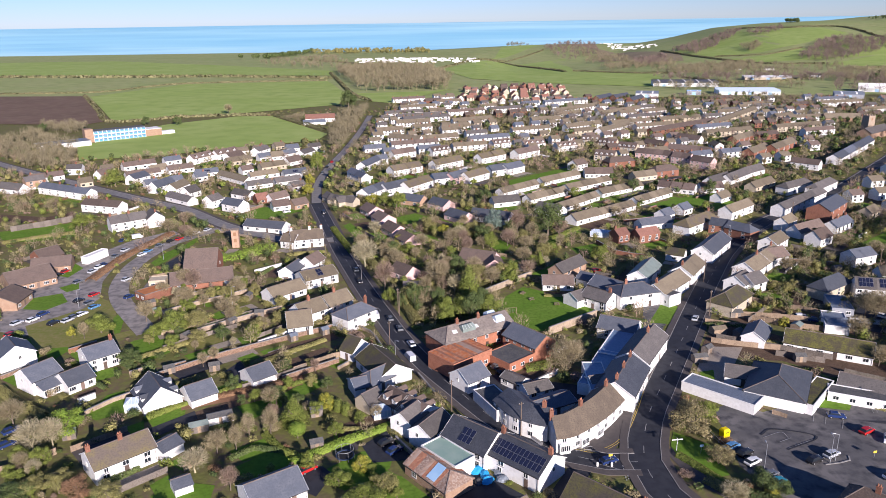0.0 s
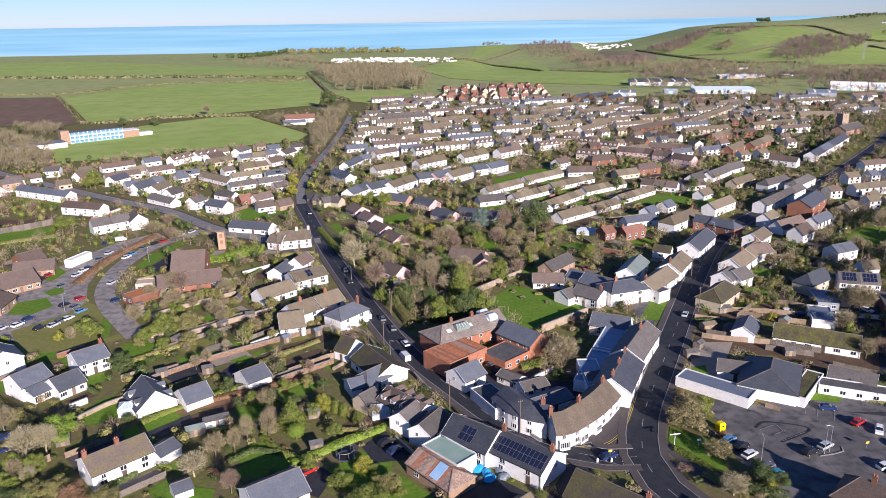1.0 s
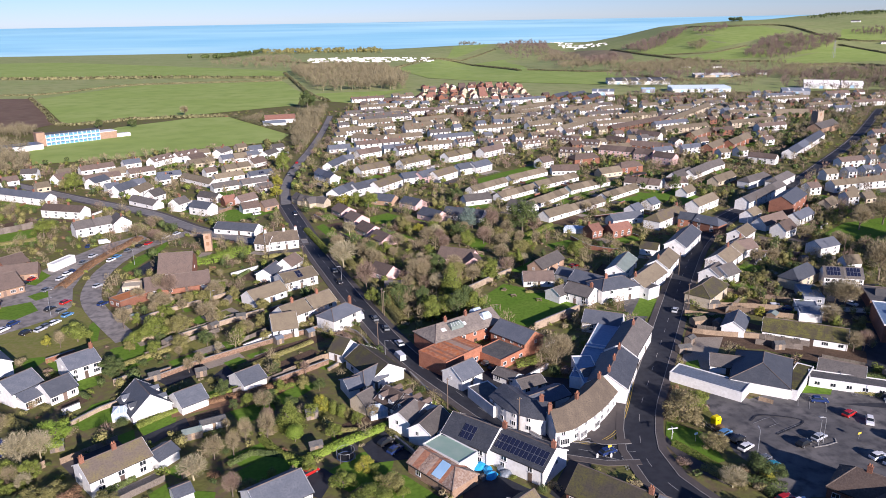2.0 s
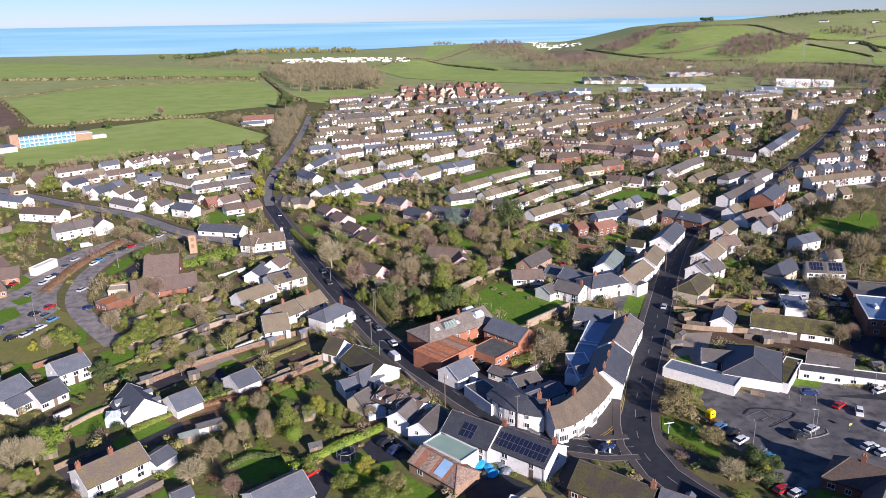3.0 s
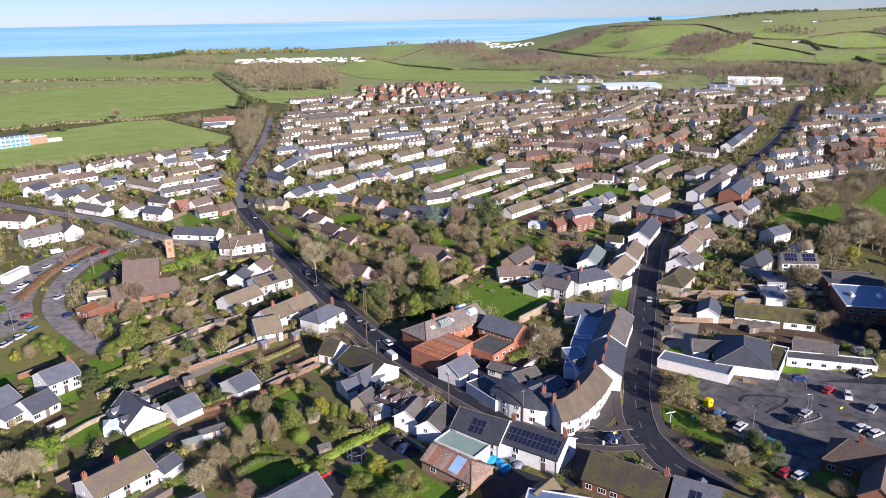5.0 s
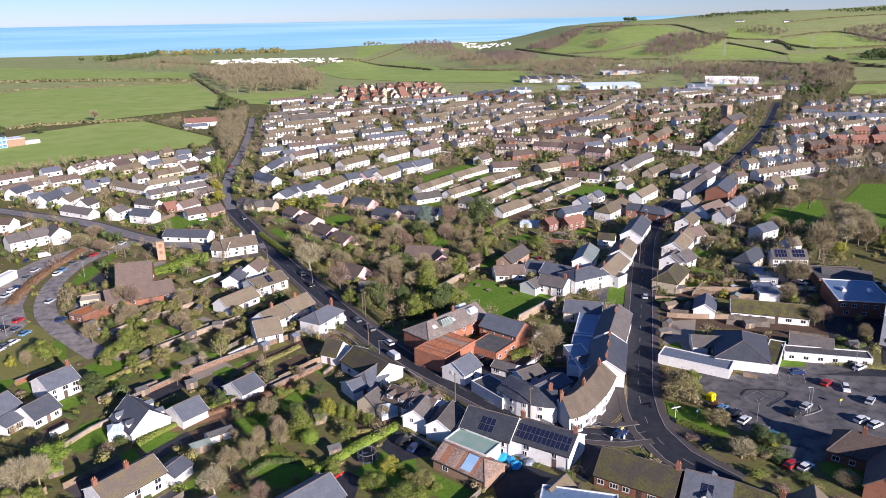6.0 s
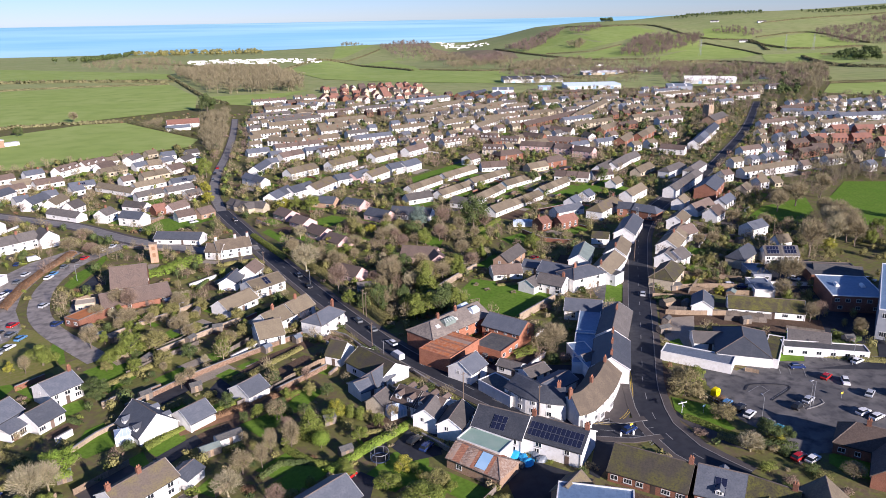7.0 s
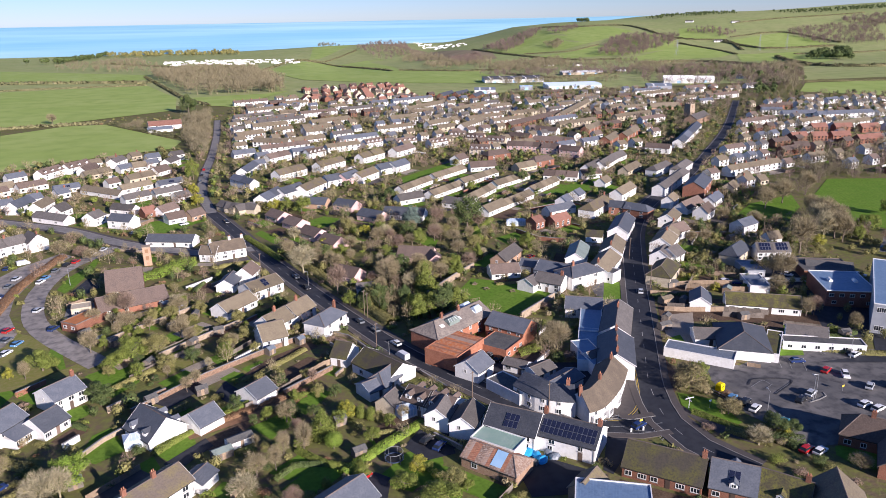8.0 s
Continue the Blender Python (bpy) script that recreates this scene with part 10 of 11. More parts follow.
hedge([(-64.7, 329.0), (-57.6, 310.4), (-49.3, 289.8)], 2, 3, "leaf")
hedge([(30.2, 304.8), (42.9, 317.6), (49.8, 326.9)], 2, 3, "leaf")
hedge([(-212.3, 306.7), (-202.8, 312.7), (-186.3, 321.6)], 2, 3, "leaf_olive")
hedge([(-267.7, 394.6), (-249.2, 396.8), (-214.1, 380.0)], 3, 8, "leaf_olive")
hedge([(-135.0, 590.6), (-107.4, 472.4), (-93.4, 399.2)], 4, 5, "leaf_olive")
fence([(-104.8, 133.4), (-99.0, 137.0), (-95.1, 141.8)], 1.8, "timber")
masonry([(24.3, 207.9), (41.1, 221.8)], 2.6, "stone")
masonry([(-0.9, 235.3), (14.1, 252.0), (23.1, 261.1)], 2.2, "stone")
fence([(86.1, 222.1), (98.5, 215.1), (108.9, 210.6)], 1.8, "timber")
fence([(94.9, 235.9), (108.8, 227.5), (113.5, 224.5)], 1.8, "timber")
fence([(74.5, 205.1), (89.7, 197.6), (102.5, 190.7)], 1.8, "timber_grey")
fence([(87.7, 193.5), (99.4, 188.6)], 1.8, "timber_grey")
masonry([(54.5, 302.8), (60.2, 288.4), (70.4, 282.4)], 1.8, "brick")
fence([(-122.7, 257.9), (-116.9, 262.3), (-107.8, 255.9)], 1.8, "timber")
masonry([(6.5, 159.9), (16.3, 146.2)], 0.8, "white")
masonry([(-40.8, 215.7), (-31.6, 209.1), (-23.3, 189.4)], 1.0, "stone")
masonry([(-9.4, 169.7), (-14.5, 180.7)], 0.9, "stone")
fence([(-66.3, 204.9), (-57.4, 215.7), (-49.5, 222.8)], 1.5, "timber_grey")
fence([(-87.3, 211.2), (-80.3, 218.1), (-73.1, 225.3)], 1.5, "timber_grey")
fence([(-92.5, 196.6), (-85.0, 204.7), (-75.2, 213.5)], 1.5, "timber_grey")
masonry([(-101.4, 315.5), (-120.3, 325.2)], 1.0, "stone")
shed(-88.5, 204.7, 64)
shed(-72.6, 183.9, 22)
shed(-85.3, 230.3, 39)
shed(-77.7, 215.8, 54)
shed(-78.8, 238.3, 83)
shed(-70.5, 222.8, 11)
shed(-84.9, 182.1, 33)
shed(-38.6, 159.5, 21)
shed(-35.6, 145.0, 21)
shed(-62.0, 156.6, 27, 6.0, 3.0, "white", "felt")
shed(139.3, 266.5, 11)
shed(86.0, 222.6, 5, 4.0, 3.0)
greenhouse(-85.9, 162.4, 16, 4.5, 4.0)
greenhouse(-22.1, 159.6, 21, 5.0, 4.0)
greenhouse(58.4, 314.5, 343, 9.0, 4.0)
patch("lawn", [(-138.2, 188.9), (-140.8, 204.7), (-134.5, 204.7), (-126.3, 188.9), (-131.5, 183.6)], mat="lawn", lift=0.06)
patch("lawn", [(-85.0, 152.5), (-81.0, 156.4), (-77.8, 148.9), (-80.7, 146.3)], mat="lawn", lift=0.06)
patch("lawn", [(-66.9, 126.5), (-61.0, 131.4), (-54.5, 130.5), (-53.8, 124.8), (-62.8, 123.8)], mat="lawn", lift=0.06)
patch("lawn", [(-52.8, 136.6), (-43.7, 145.5), (-38.5, 140.0), (-47.5, 131.5)], mat="lawn", lift=0.06)
patch("lawn", [(-33.6, 134.8), (-24.9, 143.5), (-17.3, 143.6), (-17.9, 137.0), (-26.5, 128.9)], mat="lawn", lift=0.06)
patch("lawn", [(-84.9, 182.1), (-75.3, 192.1), (-71.3, 187.4), (-80.1, 178.0)], mat="asphalt", lift=0.06)
patch("lawn", [(-69.6, 182.1), (-66.9, 189.2), (-62.3, 182.2), (-63.1, 173.9)], mat="asphalt", lift=0.06)
patch("lawn", [(-102.5, 196.6), (-95.8, 204.7), (-88.5, 204.7), (-89.9, 194.7), (-95.3, 187.3)], mat="lawn", lift=0.06)
patch("lawn", [(-96.6, 211.2), (-88.8, 220.4), (-83.3, 215.8), (-88.9, 205.6)], mat="lawn", lift=0.06)
patch("lawn", [(-72.6, 204.9), (-65.4, 211.2), (-62.8, 208.2), (-69.2, 200.0)], mat="lawn", lift=0.06)
patch("lawn", [(-74.2, 222.8), (-70.6, 230.3), (-66.0, 227.7), (-69.1, 218.1)], mat="soil", lift=0.06)
patch("lawn", [(-87.7, 222.8), (-84.3, 230.3), (-77.7, 227.7), (-81.3, 218.1)], mat="lawn", lift=0.06)
patch("lawn", [(-53.7, 189.3), (-44.0, 198.8), (-40.9, 196.0), (-50.2, 185.0)], mat="soil", lift=0.06)
patch("lawn", [(-73.7, 169.2), (-62.8, 178.1), (-60.3, 174.9), (-70.9, 165.6)], mat="lawn", lift=0.06)
patch("lawn", [(-59.8, 163.4), (-50.3, 169.4), (-48.2, 163.6), (-54.9, 156.6)], mat="lawn", lift=0.06)
hedge([(-81.0, 156.4), (-73.5, 164.5), (-62.7, 173.0), (-52.6, 181.5)], 1.4, 1.6, "leaf")
hedge([(-98.6, 189.0), (-92.1, 195.9), (-84.5, 203.5)], 1.6, 1.8, "leaf_olive")
hedge([(-93.9, 204.7), (-84.5, 213.5), (-74.6, 223.8)], 1.6, 1.8, "leaf_dark")
hedge([(-54.5, 139.8), (-50.0, 144.3), (-43.2, 143.3)], 1.4, 1.6, "leaf_dark")
hedge([(-19.5, 153.1), (-15.5, 145.9), (-13.3, 143.6)], 1.8, 2.0, "leaf_olive")
hedge([(-127.5, 171.9), (-115.9, 163.0), (-106.7, 157.6)], 2.0, 3.0, "leaf_olive")
masonry([(-97.3, 158.9), (-93.2, 165.5), (-89.6, 169.1)], 1.2, "stone")
masonry([(-86.5, 209.1), (-76.6, 218.1), (-64.2, 228.7)], 1.6, "stone")
masonry([(-105.0, 222.8), (-98.2, 230.4), (-87.3, 239.4), (-77.6, 248.4)], 1.4, "stone")
masonry([(-37.2, 204.9), (-29.9, 189.4), (-21.6, 172.6), (-14.8, 163.8), (-7.3, 153.2)], 1.1, "stone")
fence([(-49.5, 182.2), (-40.0, 191.2), (-36.2, 193.1)], 1.8, "timber")
fence([(-61.0, 172.4), (-52.1, 179.5), (-44.2, 187.5)], 1.6, "timber_grey")

# ---- parked cars ----
car(59.1, 145.8, 36, "blue")
car(61.1, 143.2, 34, "black")
car(61.6, 139.9, 34, "white")
car(64.1, 132.7, 31, "teal")
car(63.4, 135.1, 33, "grey")
car(79.9, 142.9, 31, "silver")
car(75.3, 140.7, 30, "black")
car(88.7, 159.4, 349, "navy")
car(92.5, 152.6, 32, "red")
car(95.5, 149.1, 241, "white")
car(97.0, 142.2, 39, "silver")
car(107.0, 158.7, 21, "white")
car(61.6, 121.5, 23, "red")
car(64.0, 120.1, 25, "white")
car(103.1, 140.9, 33, "silver")
car(30.3, 139.9, 26, "navy")
car(72.5, 219.7, 64, "silver")
car(-31.4, 221.9, 106, "white", "van")
car(-26.4, 219.6, 107, "grey")
car(-22.5, 211.7, 106, "grey")
car(-44.8, 268.4, 105, "grey")
car(-17.5, 190.8, 115, "white", "van")
car(-17.9, 200.1, 113, "white")
car(-35.7, 135.9, 44, "red")
car(0.3, 180.4, 40, "red")
car(7.5, 185.4, 37, "grey")
car(8.9, 182.2, 40, "black")
car(48.4, 266.4, 31, "red")
car(-152.5, 314.6, 31, "white", "van")
car(-94.3, 359.1, 29, "white")
car(-115.4, 348.9, 326, "white")
car(121.8, 225.4, 13, "white")
car(106.7, 221.3, 5, "white")
car(-175.9, 259.5, 84, "grey")
car(-156.9, 309.4, 77, "navy")
car(-127.5, 320.7, 72, "white")
car(-124.1, 326.2, 72, "silver")
car(-131.9, 311.6, 72, "red")
car(-134.6, 308.2, 73, "black")
car(-137.0, 301.5, 73, "grey")
car(-138.6, 293.3, 72, "blue")
car(-139.2, 288.7, 72, "white")
car(-149.5, 286.5, 74, "grey")
car(-149.3, 295.0, 74, "silver")
car(-149.0, 275.4, 73, "navy")
car(-149.7, 272.6, 73, "white")
car(-149.7, 267.2, 73, "silver")
car(-160.7, 267.3, 76, "red")
car(-161.4, 263.3, 76, "black")
car(-162.9, 260.6, 76, "grey")
car(-166.2, 253.8, 76, "blue")
car(-168.0, 250.1, 76, "white")
car(-149.3, 254.9, 72, "grey")
car(-131.8, 257.9, 70, "silver")
car(-122.4, 239.5, 67, "navy")
car(-118.7, 255.9, 68, "white")
car(-117.3, 248.0, 67, "silver")
car(-136.4, 241.8, 69, "red")
car(-138.9, 235.8, 69, "black")
car(-134.1, 233.6, 69, "grey")
car(-130.3, 229.9, 68, "blue")
car(-131.5, 223.5, 67, "white")
car(-132.9, 221.0, 68, "grey")
car(-133.5, 218.1, 67, "silver")
car(-144.9, 223.5, 70, "navy")
car(-145.6, 218.6, 70, "white")
car(-149.3, 215.8, 70, "silver")
car(-145.8, 206.9, 69, "red")
car(-137.0, 215.8, 68, "black")
car(-111.2, 150.7, 55, "navy")
car(-108.6, 144.6, 54, "navy")

patch("car_park", [(186.0, 236.0), (204.0, 252.0), (222.0, 240.0), (204.0, 222.0)], mat="tarmac_mid")
for k, paint in enumerate(("blue", "white", "navy", "silver", "grey", "white")):
    car(192.0 + 4.2 * k, 238.0 + 0.4 * k, 120, paint)

# ---- lamps, poles, signs and markings ----
street_lamp(63.0, 137.1, 88)
street_lamp(78.4, 140.3, 88)
street_lamp(104.7, 157.8, 87)
street_lamp(29.5, 155.6, 201)
street_lamp(-40.8, 255.4, 202)
street_lamp(-82.8, 233.0, 0)
street_lamp(80.0, 141.3, 180)
street_lamp(-136.1, 230.5, 0)
street_lamp(-127.6, 283.2, 0)
street_lamp(-21.6, 189.4, 318)
street_lamp(137.7, 314.6, 0)
street_lamp(112.8, 307.8, 180)
telegraph_pole(11.7, 150.5)
telegraph_pole(-4.8, 161.1)
telegraph_pole(-24.1, 197.6)
telegraph_pole(-57.8, 275.3)
telegraph_pole(77.8, 222.6)
telegraph_pole(85.7, 254.5)
telegraph_pole(-24.2, 225.2)
telegraph_pole(-23.5, 222.6)
telegraph_pole(152.6, 339.5)
telegraph_pole(155.0, 266.4)
yellow_bin(59.1, 150.9)
finger_post(46.4, 144.7)
bollard(27.6, 138.4)
bollard(30.7, 138.4)
sign_post(30.5, 139.3, "paint_yellow")
# yellow ticket machine of the car park, stood in for by a plate on a post
sign_post(89.0, 142.5, "paint_yellow", 1.8)
sign_post(51.5, 143.6, "blue_panel", 2.4)
railing([(19.5, 145.5), (23.8, 144.1), (27.4, 144.5)])
railing([(55.7, 151.4), (58.0, 144.4)])

# ---- school, courts and the big left buildings ----
school(-296.3, 607.9, 41)
fence([(-218.3, 325.0), (-207.3, 334.6), (-198.6, 344.7)], 3.0, "timber_grey")

# ---- the junction and the yards ----
patch("yard", [(7.9, 168.5), (15.4, 178.8), (29.7, 175.2), (33.0, 165.2), (25.6, 159.6), (19.4, 158.3), (14.1, 160.3)], mat="asphalt", lift=0.05)
patch("yard", [(-6.6, 170.5), (7.0, 181.7), (15.4, 178.8), (7.9, 168.5), (2.5, 160.4), (-2.7, 165.4)], mat="asphalt", lift=0.05)
patch("yard", [(23.3, 151.0), (31.6, 155.3), (39.7, 164.3), (46.9, 179.9), (48.5, 179.6), (39.0, 155.6), (32.5, 144.7), (27.8, 142.9), (23.0, 144.7)], mat="pavement", lift=0.12)
patch("yard", [(0.5, 137.4), (15.1, 124.3), (10.3, 119.4), (-3.1, 121.2), (-3.0, 130.5)], mat="asphalt", lift=0.05)
patch("yard", [(14.9, 126.2), (21.2, 137.9), (28.4, 140.4), (23.1, 131.3), (16.3, 124.2)], mat="asphalt", lift=0.05)
patch("yard", [(60.3, 239.7), (65.1, 248.2), (74.4, 240.6), (59.7, 210.9), (53.6, 209.4)], mat="tarmac_worn", lift=0.05)
patch("yard", [(-20.6, 145.7), (-13.7, 151.9), (-10.2, 144.3), (-18.2, 139.8)], mat="asphalt", lift=0.05)
patch("yard", [(-32.5, 154.5), (-20.2, 162.1), (-19.6, 156.6), (-30.9, 147.0)], mat="soil", lift=0.05)
stripes([(22.6, 146.0), (28.4, 144.5), (34.7, 149.4), (40.6, 161.1), (47.5, 179.7)], 0.0, 0.12, mat="paint_yellow")
stripes([(22.8, 145.2), (28.4, 143.8), (35.1, 149.0), (41.0, 161.1), (48.0, 179.6)], 0.0, 0.12, mat="paint_yellow")
stripes([(34.7, 149.4), (34.1, 144.5), (33.2, 138.7), (32.9, 133.2)], 0.0, 0.25, 0.6, 0.5)
stripes([(35.5, 149.4), (34.8, 144.4), (33.8, 138.6), (33.4, 133.1)], 0.0, 0.25, 0.6, 0.5)
stripes([(24.9, 137.5), (32.4, 137.1)], 0.0, 0.15)
stripes([(27.5, 139.4), (32.4, 137.1)], 0.0, 0.15)
stripes([(67.8, 150.2), (72.8, 152.5), (73.5, 149.9)], 0.0, 0.13)
stripes([(70.9, 148.4), (74.1, 150.1)], 0.0, 0.13)
stripes([(71.6, 145.7), (79.6, 149.9)], 0.0, 0.13)
stripes([(67.7, 151.4), (71.6, 153.9), (80.2, 150.7), (71.3, 145.2)], 0.0, 0.5, mat="asphalt")
stripes([(99.8, 166.1), (101.0, 166.2)], 0.0, 0.12)
stripes([(99.5, 165.1), (100.7, 165.2)], 0.0, 0.12)
stripes([(99.3, 163.9), (100.5, 164.0)], 0.0, 0.12)
stripes([(99.0, 162.9), (100.2, 163.0)], 0.0, 0.12)
stripes([(98.9, 161.8), (99.9, 161.9)], 0.0, 0.12)
stripes([(99.8, 166.1), (98.7, 161.4)], 0.0, 0.1)
stripes([(101.0, 166.2), (99.8, 161.5)], 0.0, 0.1)
stripes([(104.0, 165.3), (105.1, 165.4)], 0.0, 0.12)
stripes([(103.7, 164.1), (104.9, 164.4)], 0.0, 0.12)
stripes([(103.4, 163.1), (104.6, 163.2)], 0.0, 0.12)
stripes([(103.2, 162.1), (104.4, 162.2)], 0.0, 0.12)
stripes([(102.9, 161.0), (104.0, 161.1)], 0.0, 0.12)
stripes([(104.0, 165.3), (102.8, 160.6)], 0.0, 0.1)
stripes([(105.1, 165.4), (103.9, 160.7)], 0.0, 0.1)
stripes([(84.5, 161.6), (82.4, 157.4)], 0.0, 0.1)
stripes([(86.7, 160.1), (84.6, 156.0)], 0.0, 0.1)
stripes([(89.9, 158.1), (87.7, 154.1)], 0.0, 0.1)
stripes([(64.9, 130.3), (66.8, 131.1)], 0.0, 0.12)
yard_heap(1.3, 136.1, 1.8, "blue_tarp")
yard_heap(2.9, 134.7, 1.6, "blue_tarp")
yard_heap(3.5, 132.7, 1.7, "blue_tarp")
yard_heap(0.1, 138.1, 1.2, "red")
yard_heap(5.8, 135.1, 1.4, "lead")
yard_heap(1.6, 132.3, 1.3, "felt")
yard_heap(6.7, 133.3, 1.5, "lead")
yard_heap(-0.9, 136.5, 1.1, "brown")
house(16.8, 170.8, 25, 7.3, 5.4, 2.4, 3.6, "white", "tile", win=2)
house(20.0, 162.8, 30, 10.8, 6.4, 2.6, 3.8, "white", "slate", win=1)
house(11.9, 175.2, 315, 6.6, 4.3, 2.4, 3.4, "white", "tile", win=2)
flat_building(34.9, 179.4, 336, 6.0, 21.9, 3.2, 3.2, "white", "zinc")
flat_building(43.1, 196.3, 335, 6.6, 20.0, 3.4, 3.4, "white", "zinc")
house(33.8, 172.5, 17, 6.3, 5.4, 3.2, 4.8, "white", "tile", win=1)
# soil sheets among these yards darken the ground, for shade between fences and walls
patch("yard", [(85.2, 221.6), (96.7, 224.8), (91.9, 212.4), (82.6, 206.8), (74.6, 211.1)], mat="soil", lift=0.05)
patch("yard", [(101.3, 229.2), (115.3, 222.4), (121.9, 221.4), (115.4, 214.7), (97.8, 222.8)], mat="soil", lift=0.05)
patch("yard", [(129.3, 238.8), (153.6, 240.1), (131.9, 207.6), (115.3, 211.5)], mat="asphalt", lift=0.05)
patch("yard", [(129.0, 206.7), (149.5, 196.7), (126.5, 169.9), (109.7, 177.8)], mat="asphalt", lift=0.05)
patch("yard", [(69.3, 199.6), (80.3, 199.0), (64.5, 170.4), (57.3, 172.0)], mat="gravel", lift=0.05)
patch("yard", [(103.6, 239.4), (128.0, 240.5), (123.5, 231.5), (100.9, 232.4)], mat="soil", lift=0.05)
flat_building(113.8, 214.2, 342, 6.7, 12.5, 2.6, 2.6, "white", "lead")
flat_building(121.7, 228.3, 347, 6.5, 12.4, 2.6, 2.6, "grey", "lead")
house(148.4, 219.4, 329, 15.7, 9.7, 3.0, 5.0, "grey", "felt", win=3)
hedge([(105.8, 245.7), (121.4, 247.7), (129.8, 241.5)], 2.0, 2.5, "leaf_dark")
hedge([(121.0, 264.3), (126.3, 251.5)], 2.0, 3.0, "leaf_olive")
hedge([(73.8, 213.9), (83.0, 215.6), (86.9, 211.0)], 2.0, 3.0, "leaf_dark")
hedge([(84.3, 202.5), (94.2, 198.8), (100.3, 195.4)], 1.8, 2.0, "leaf_olive")
hedge([(97.0, 178.6), (105.2, 174.2), (113.3, 170.1), (118.4, 171.7)], 1.5, 2.0, "leaf_dark")
hedge([(126.1, 156.8), (114.1, 157.7), (93.6, 168.3)], 1.5, 2.5, "leaf_olive")
hedge([(15.0, 184.3), (22.4, 186.4)], 2.0, 4.0, "leaf")
hedge([(53.7, 131.5), (57.1, 128.1), (63.6, 124.7)], 2.2, 3.5, "leaf_dark")
hedge([(49.7, 133.8), (53.1, 129.6), (56.2, 125.5)], 1.8, 3.0, "leaf_olive")
shed(81.7, 207.0, 47)
shed(68.9, 195.6, 42)
shed(93.0, 190.2, 0)
shed(113.9, 170.8, 0)
bench(21.2, 237.3, 22)
bench(18.6, 243.3, 62)
swing(13.6, 224.7, 11)
bench(29.5, 232.6, 0)
car(106.3, 220.9, 3, "white")
car(109.8, 218.0, 336, "navy")
car(132.4, 221.0, 307, "white")
car(157.5, 213.5, 308, "white")
car(-95.4, 476.9, 90, "black")
car(-95.6, 495.9, 91, "red")
car(-94.7, 457.4, 92, "grey")
car(-74.7, 357.6, 289, "black")
car(-41.6, 255.4, 291, "black")
tended("near", [(-100.9, 122.3), (-155.4, 204.7), (-114.7, 222.8), (-70.7, 238.3), (-40.7, 204.9), (-21.0, 182.3), (-13.3, 143.6), (-13.0, 123.6)])
tended("right", [(52.9, 170.2), (72.8, 209.2), (89.4, 232.4), (140.0, 222.5), (99.0, 128.7), (52.4, 124.6), (38.8, 137.7)])
# shade on the fenced green plots, laid as dark soil
patch("yard", [(64.0, 189.8), (72.1, 206.7), (84.1, 217.0), (96.9, 205.0), (89.1, 189.8), (74.1, 192.6), (68.8, 181.2), (62.4, 180.1)], mat="soil", lift=0.04)
patch("yard", [(84.1, 193.4), (94.9, 200.2), (112.6, 189.9), (116.9, 186.4), (112.9, 179.2), (97.2, 180.3), (94.6, 184.7)], mat="soil", lift=0.04)
patch("yard", [(50.7, 173.1), (55.2, 173.2), (52.3, 157.7), (46.9, 152.5), (46.5, 158.8)], mat="soil", lift=0.04)
patch("yard", [(43.7, 144.5), (46.2, 145.9), (53.6, 132.5), (54.9, 125.5), (51.9, 127.4), (46.9, 133.2)], mat="pavement", lift=0.05)
# another shaded garden strip coloured as dark soil
patch("yard", [(74.6, 209.2), (91.5, 222.6), (112.4, 217.0), (125.9, 209.2), (123.7, 205.1), (101.4, 215.7), (90.2, 218.8), (74.1, 202.6)], mat="soil", lift=0.04)
fence([(72.2, 202.6), (78.4, 200.2), (90.4, 197.1)], 1.7, "timber")
fence([(86.2, 223.1), (99.8, 220.7), (111.2, 217.0)], 1.7, "timber")
fence([(74.1, 161.0), (75.5, 160.0), (76.8, 158.9)], 1.2, "timber")
hedge([(90.2, 201.0), (92.3, 198.7), (95.0, 196.4)], 1.6, 2.0, "leaf_olive")
hedge([(91.8, 173.4), (96.9, 173.4), (98.9, 169.0)], 1.3, 1.6, "leaf_olive")
hedge([(99.8, 170.4), (105.3, 168.2), (111.3, 166.0)], 1.2, 1.5, "leaf_dark")
shed(64.9, 189.8, 11, 4.0, 2.4, "timber_grey", "felt")
shed(76.3, 209.2, 16, 4.5, 3.0, "timber", "tan")
tree("twiggy", 51.4, 152.4, 8.0, 9.0)
tree("leaf", 56.6, 156.6, 6.0, 6.0)
tree("twiggy", 54.2, 139.8, 4.5, 6.0)
masonry([(77.1, 139.6), (80.6, 140.3), (83.2, 141.3), (83.7, 142.9)], 0.1, "kerb", "kerb", 0.18)
trampoline(-28.3, 140.8)
tree("column", -37.7, 163.7, 4.0, 2.8)
tree("column", -35.6, 162.5, 4.0, 2.8)
tree("column", -33.2, 160.9, 4.0, 2.8)
tree("column", -31.0, 159.3, 4.0, 2.8)
tree("dark", -50.0, 164.9, 5.0, 6.0)
tree("column", -52.0, 167.0, 3.5, 3.0)
hedge([(-49.0, 150.3), (-43.2, 143.3), (-38.8, 141.1)], 1.5, 2.0, "leaf")
patch("yard", [(-75.9, 166.9), (-61.8, 173.5), (-46.9, 180.9), (-45.5, 175.1), (-60.4, 167.0), (-73.5, 161.2)], mat="bracken", lift=0.09)
hedge([(-72.6, 165.5), (-61.3, 171.2), (-47.7, 177.8)], 0.9, 3.0, "leaf_brown")
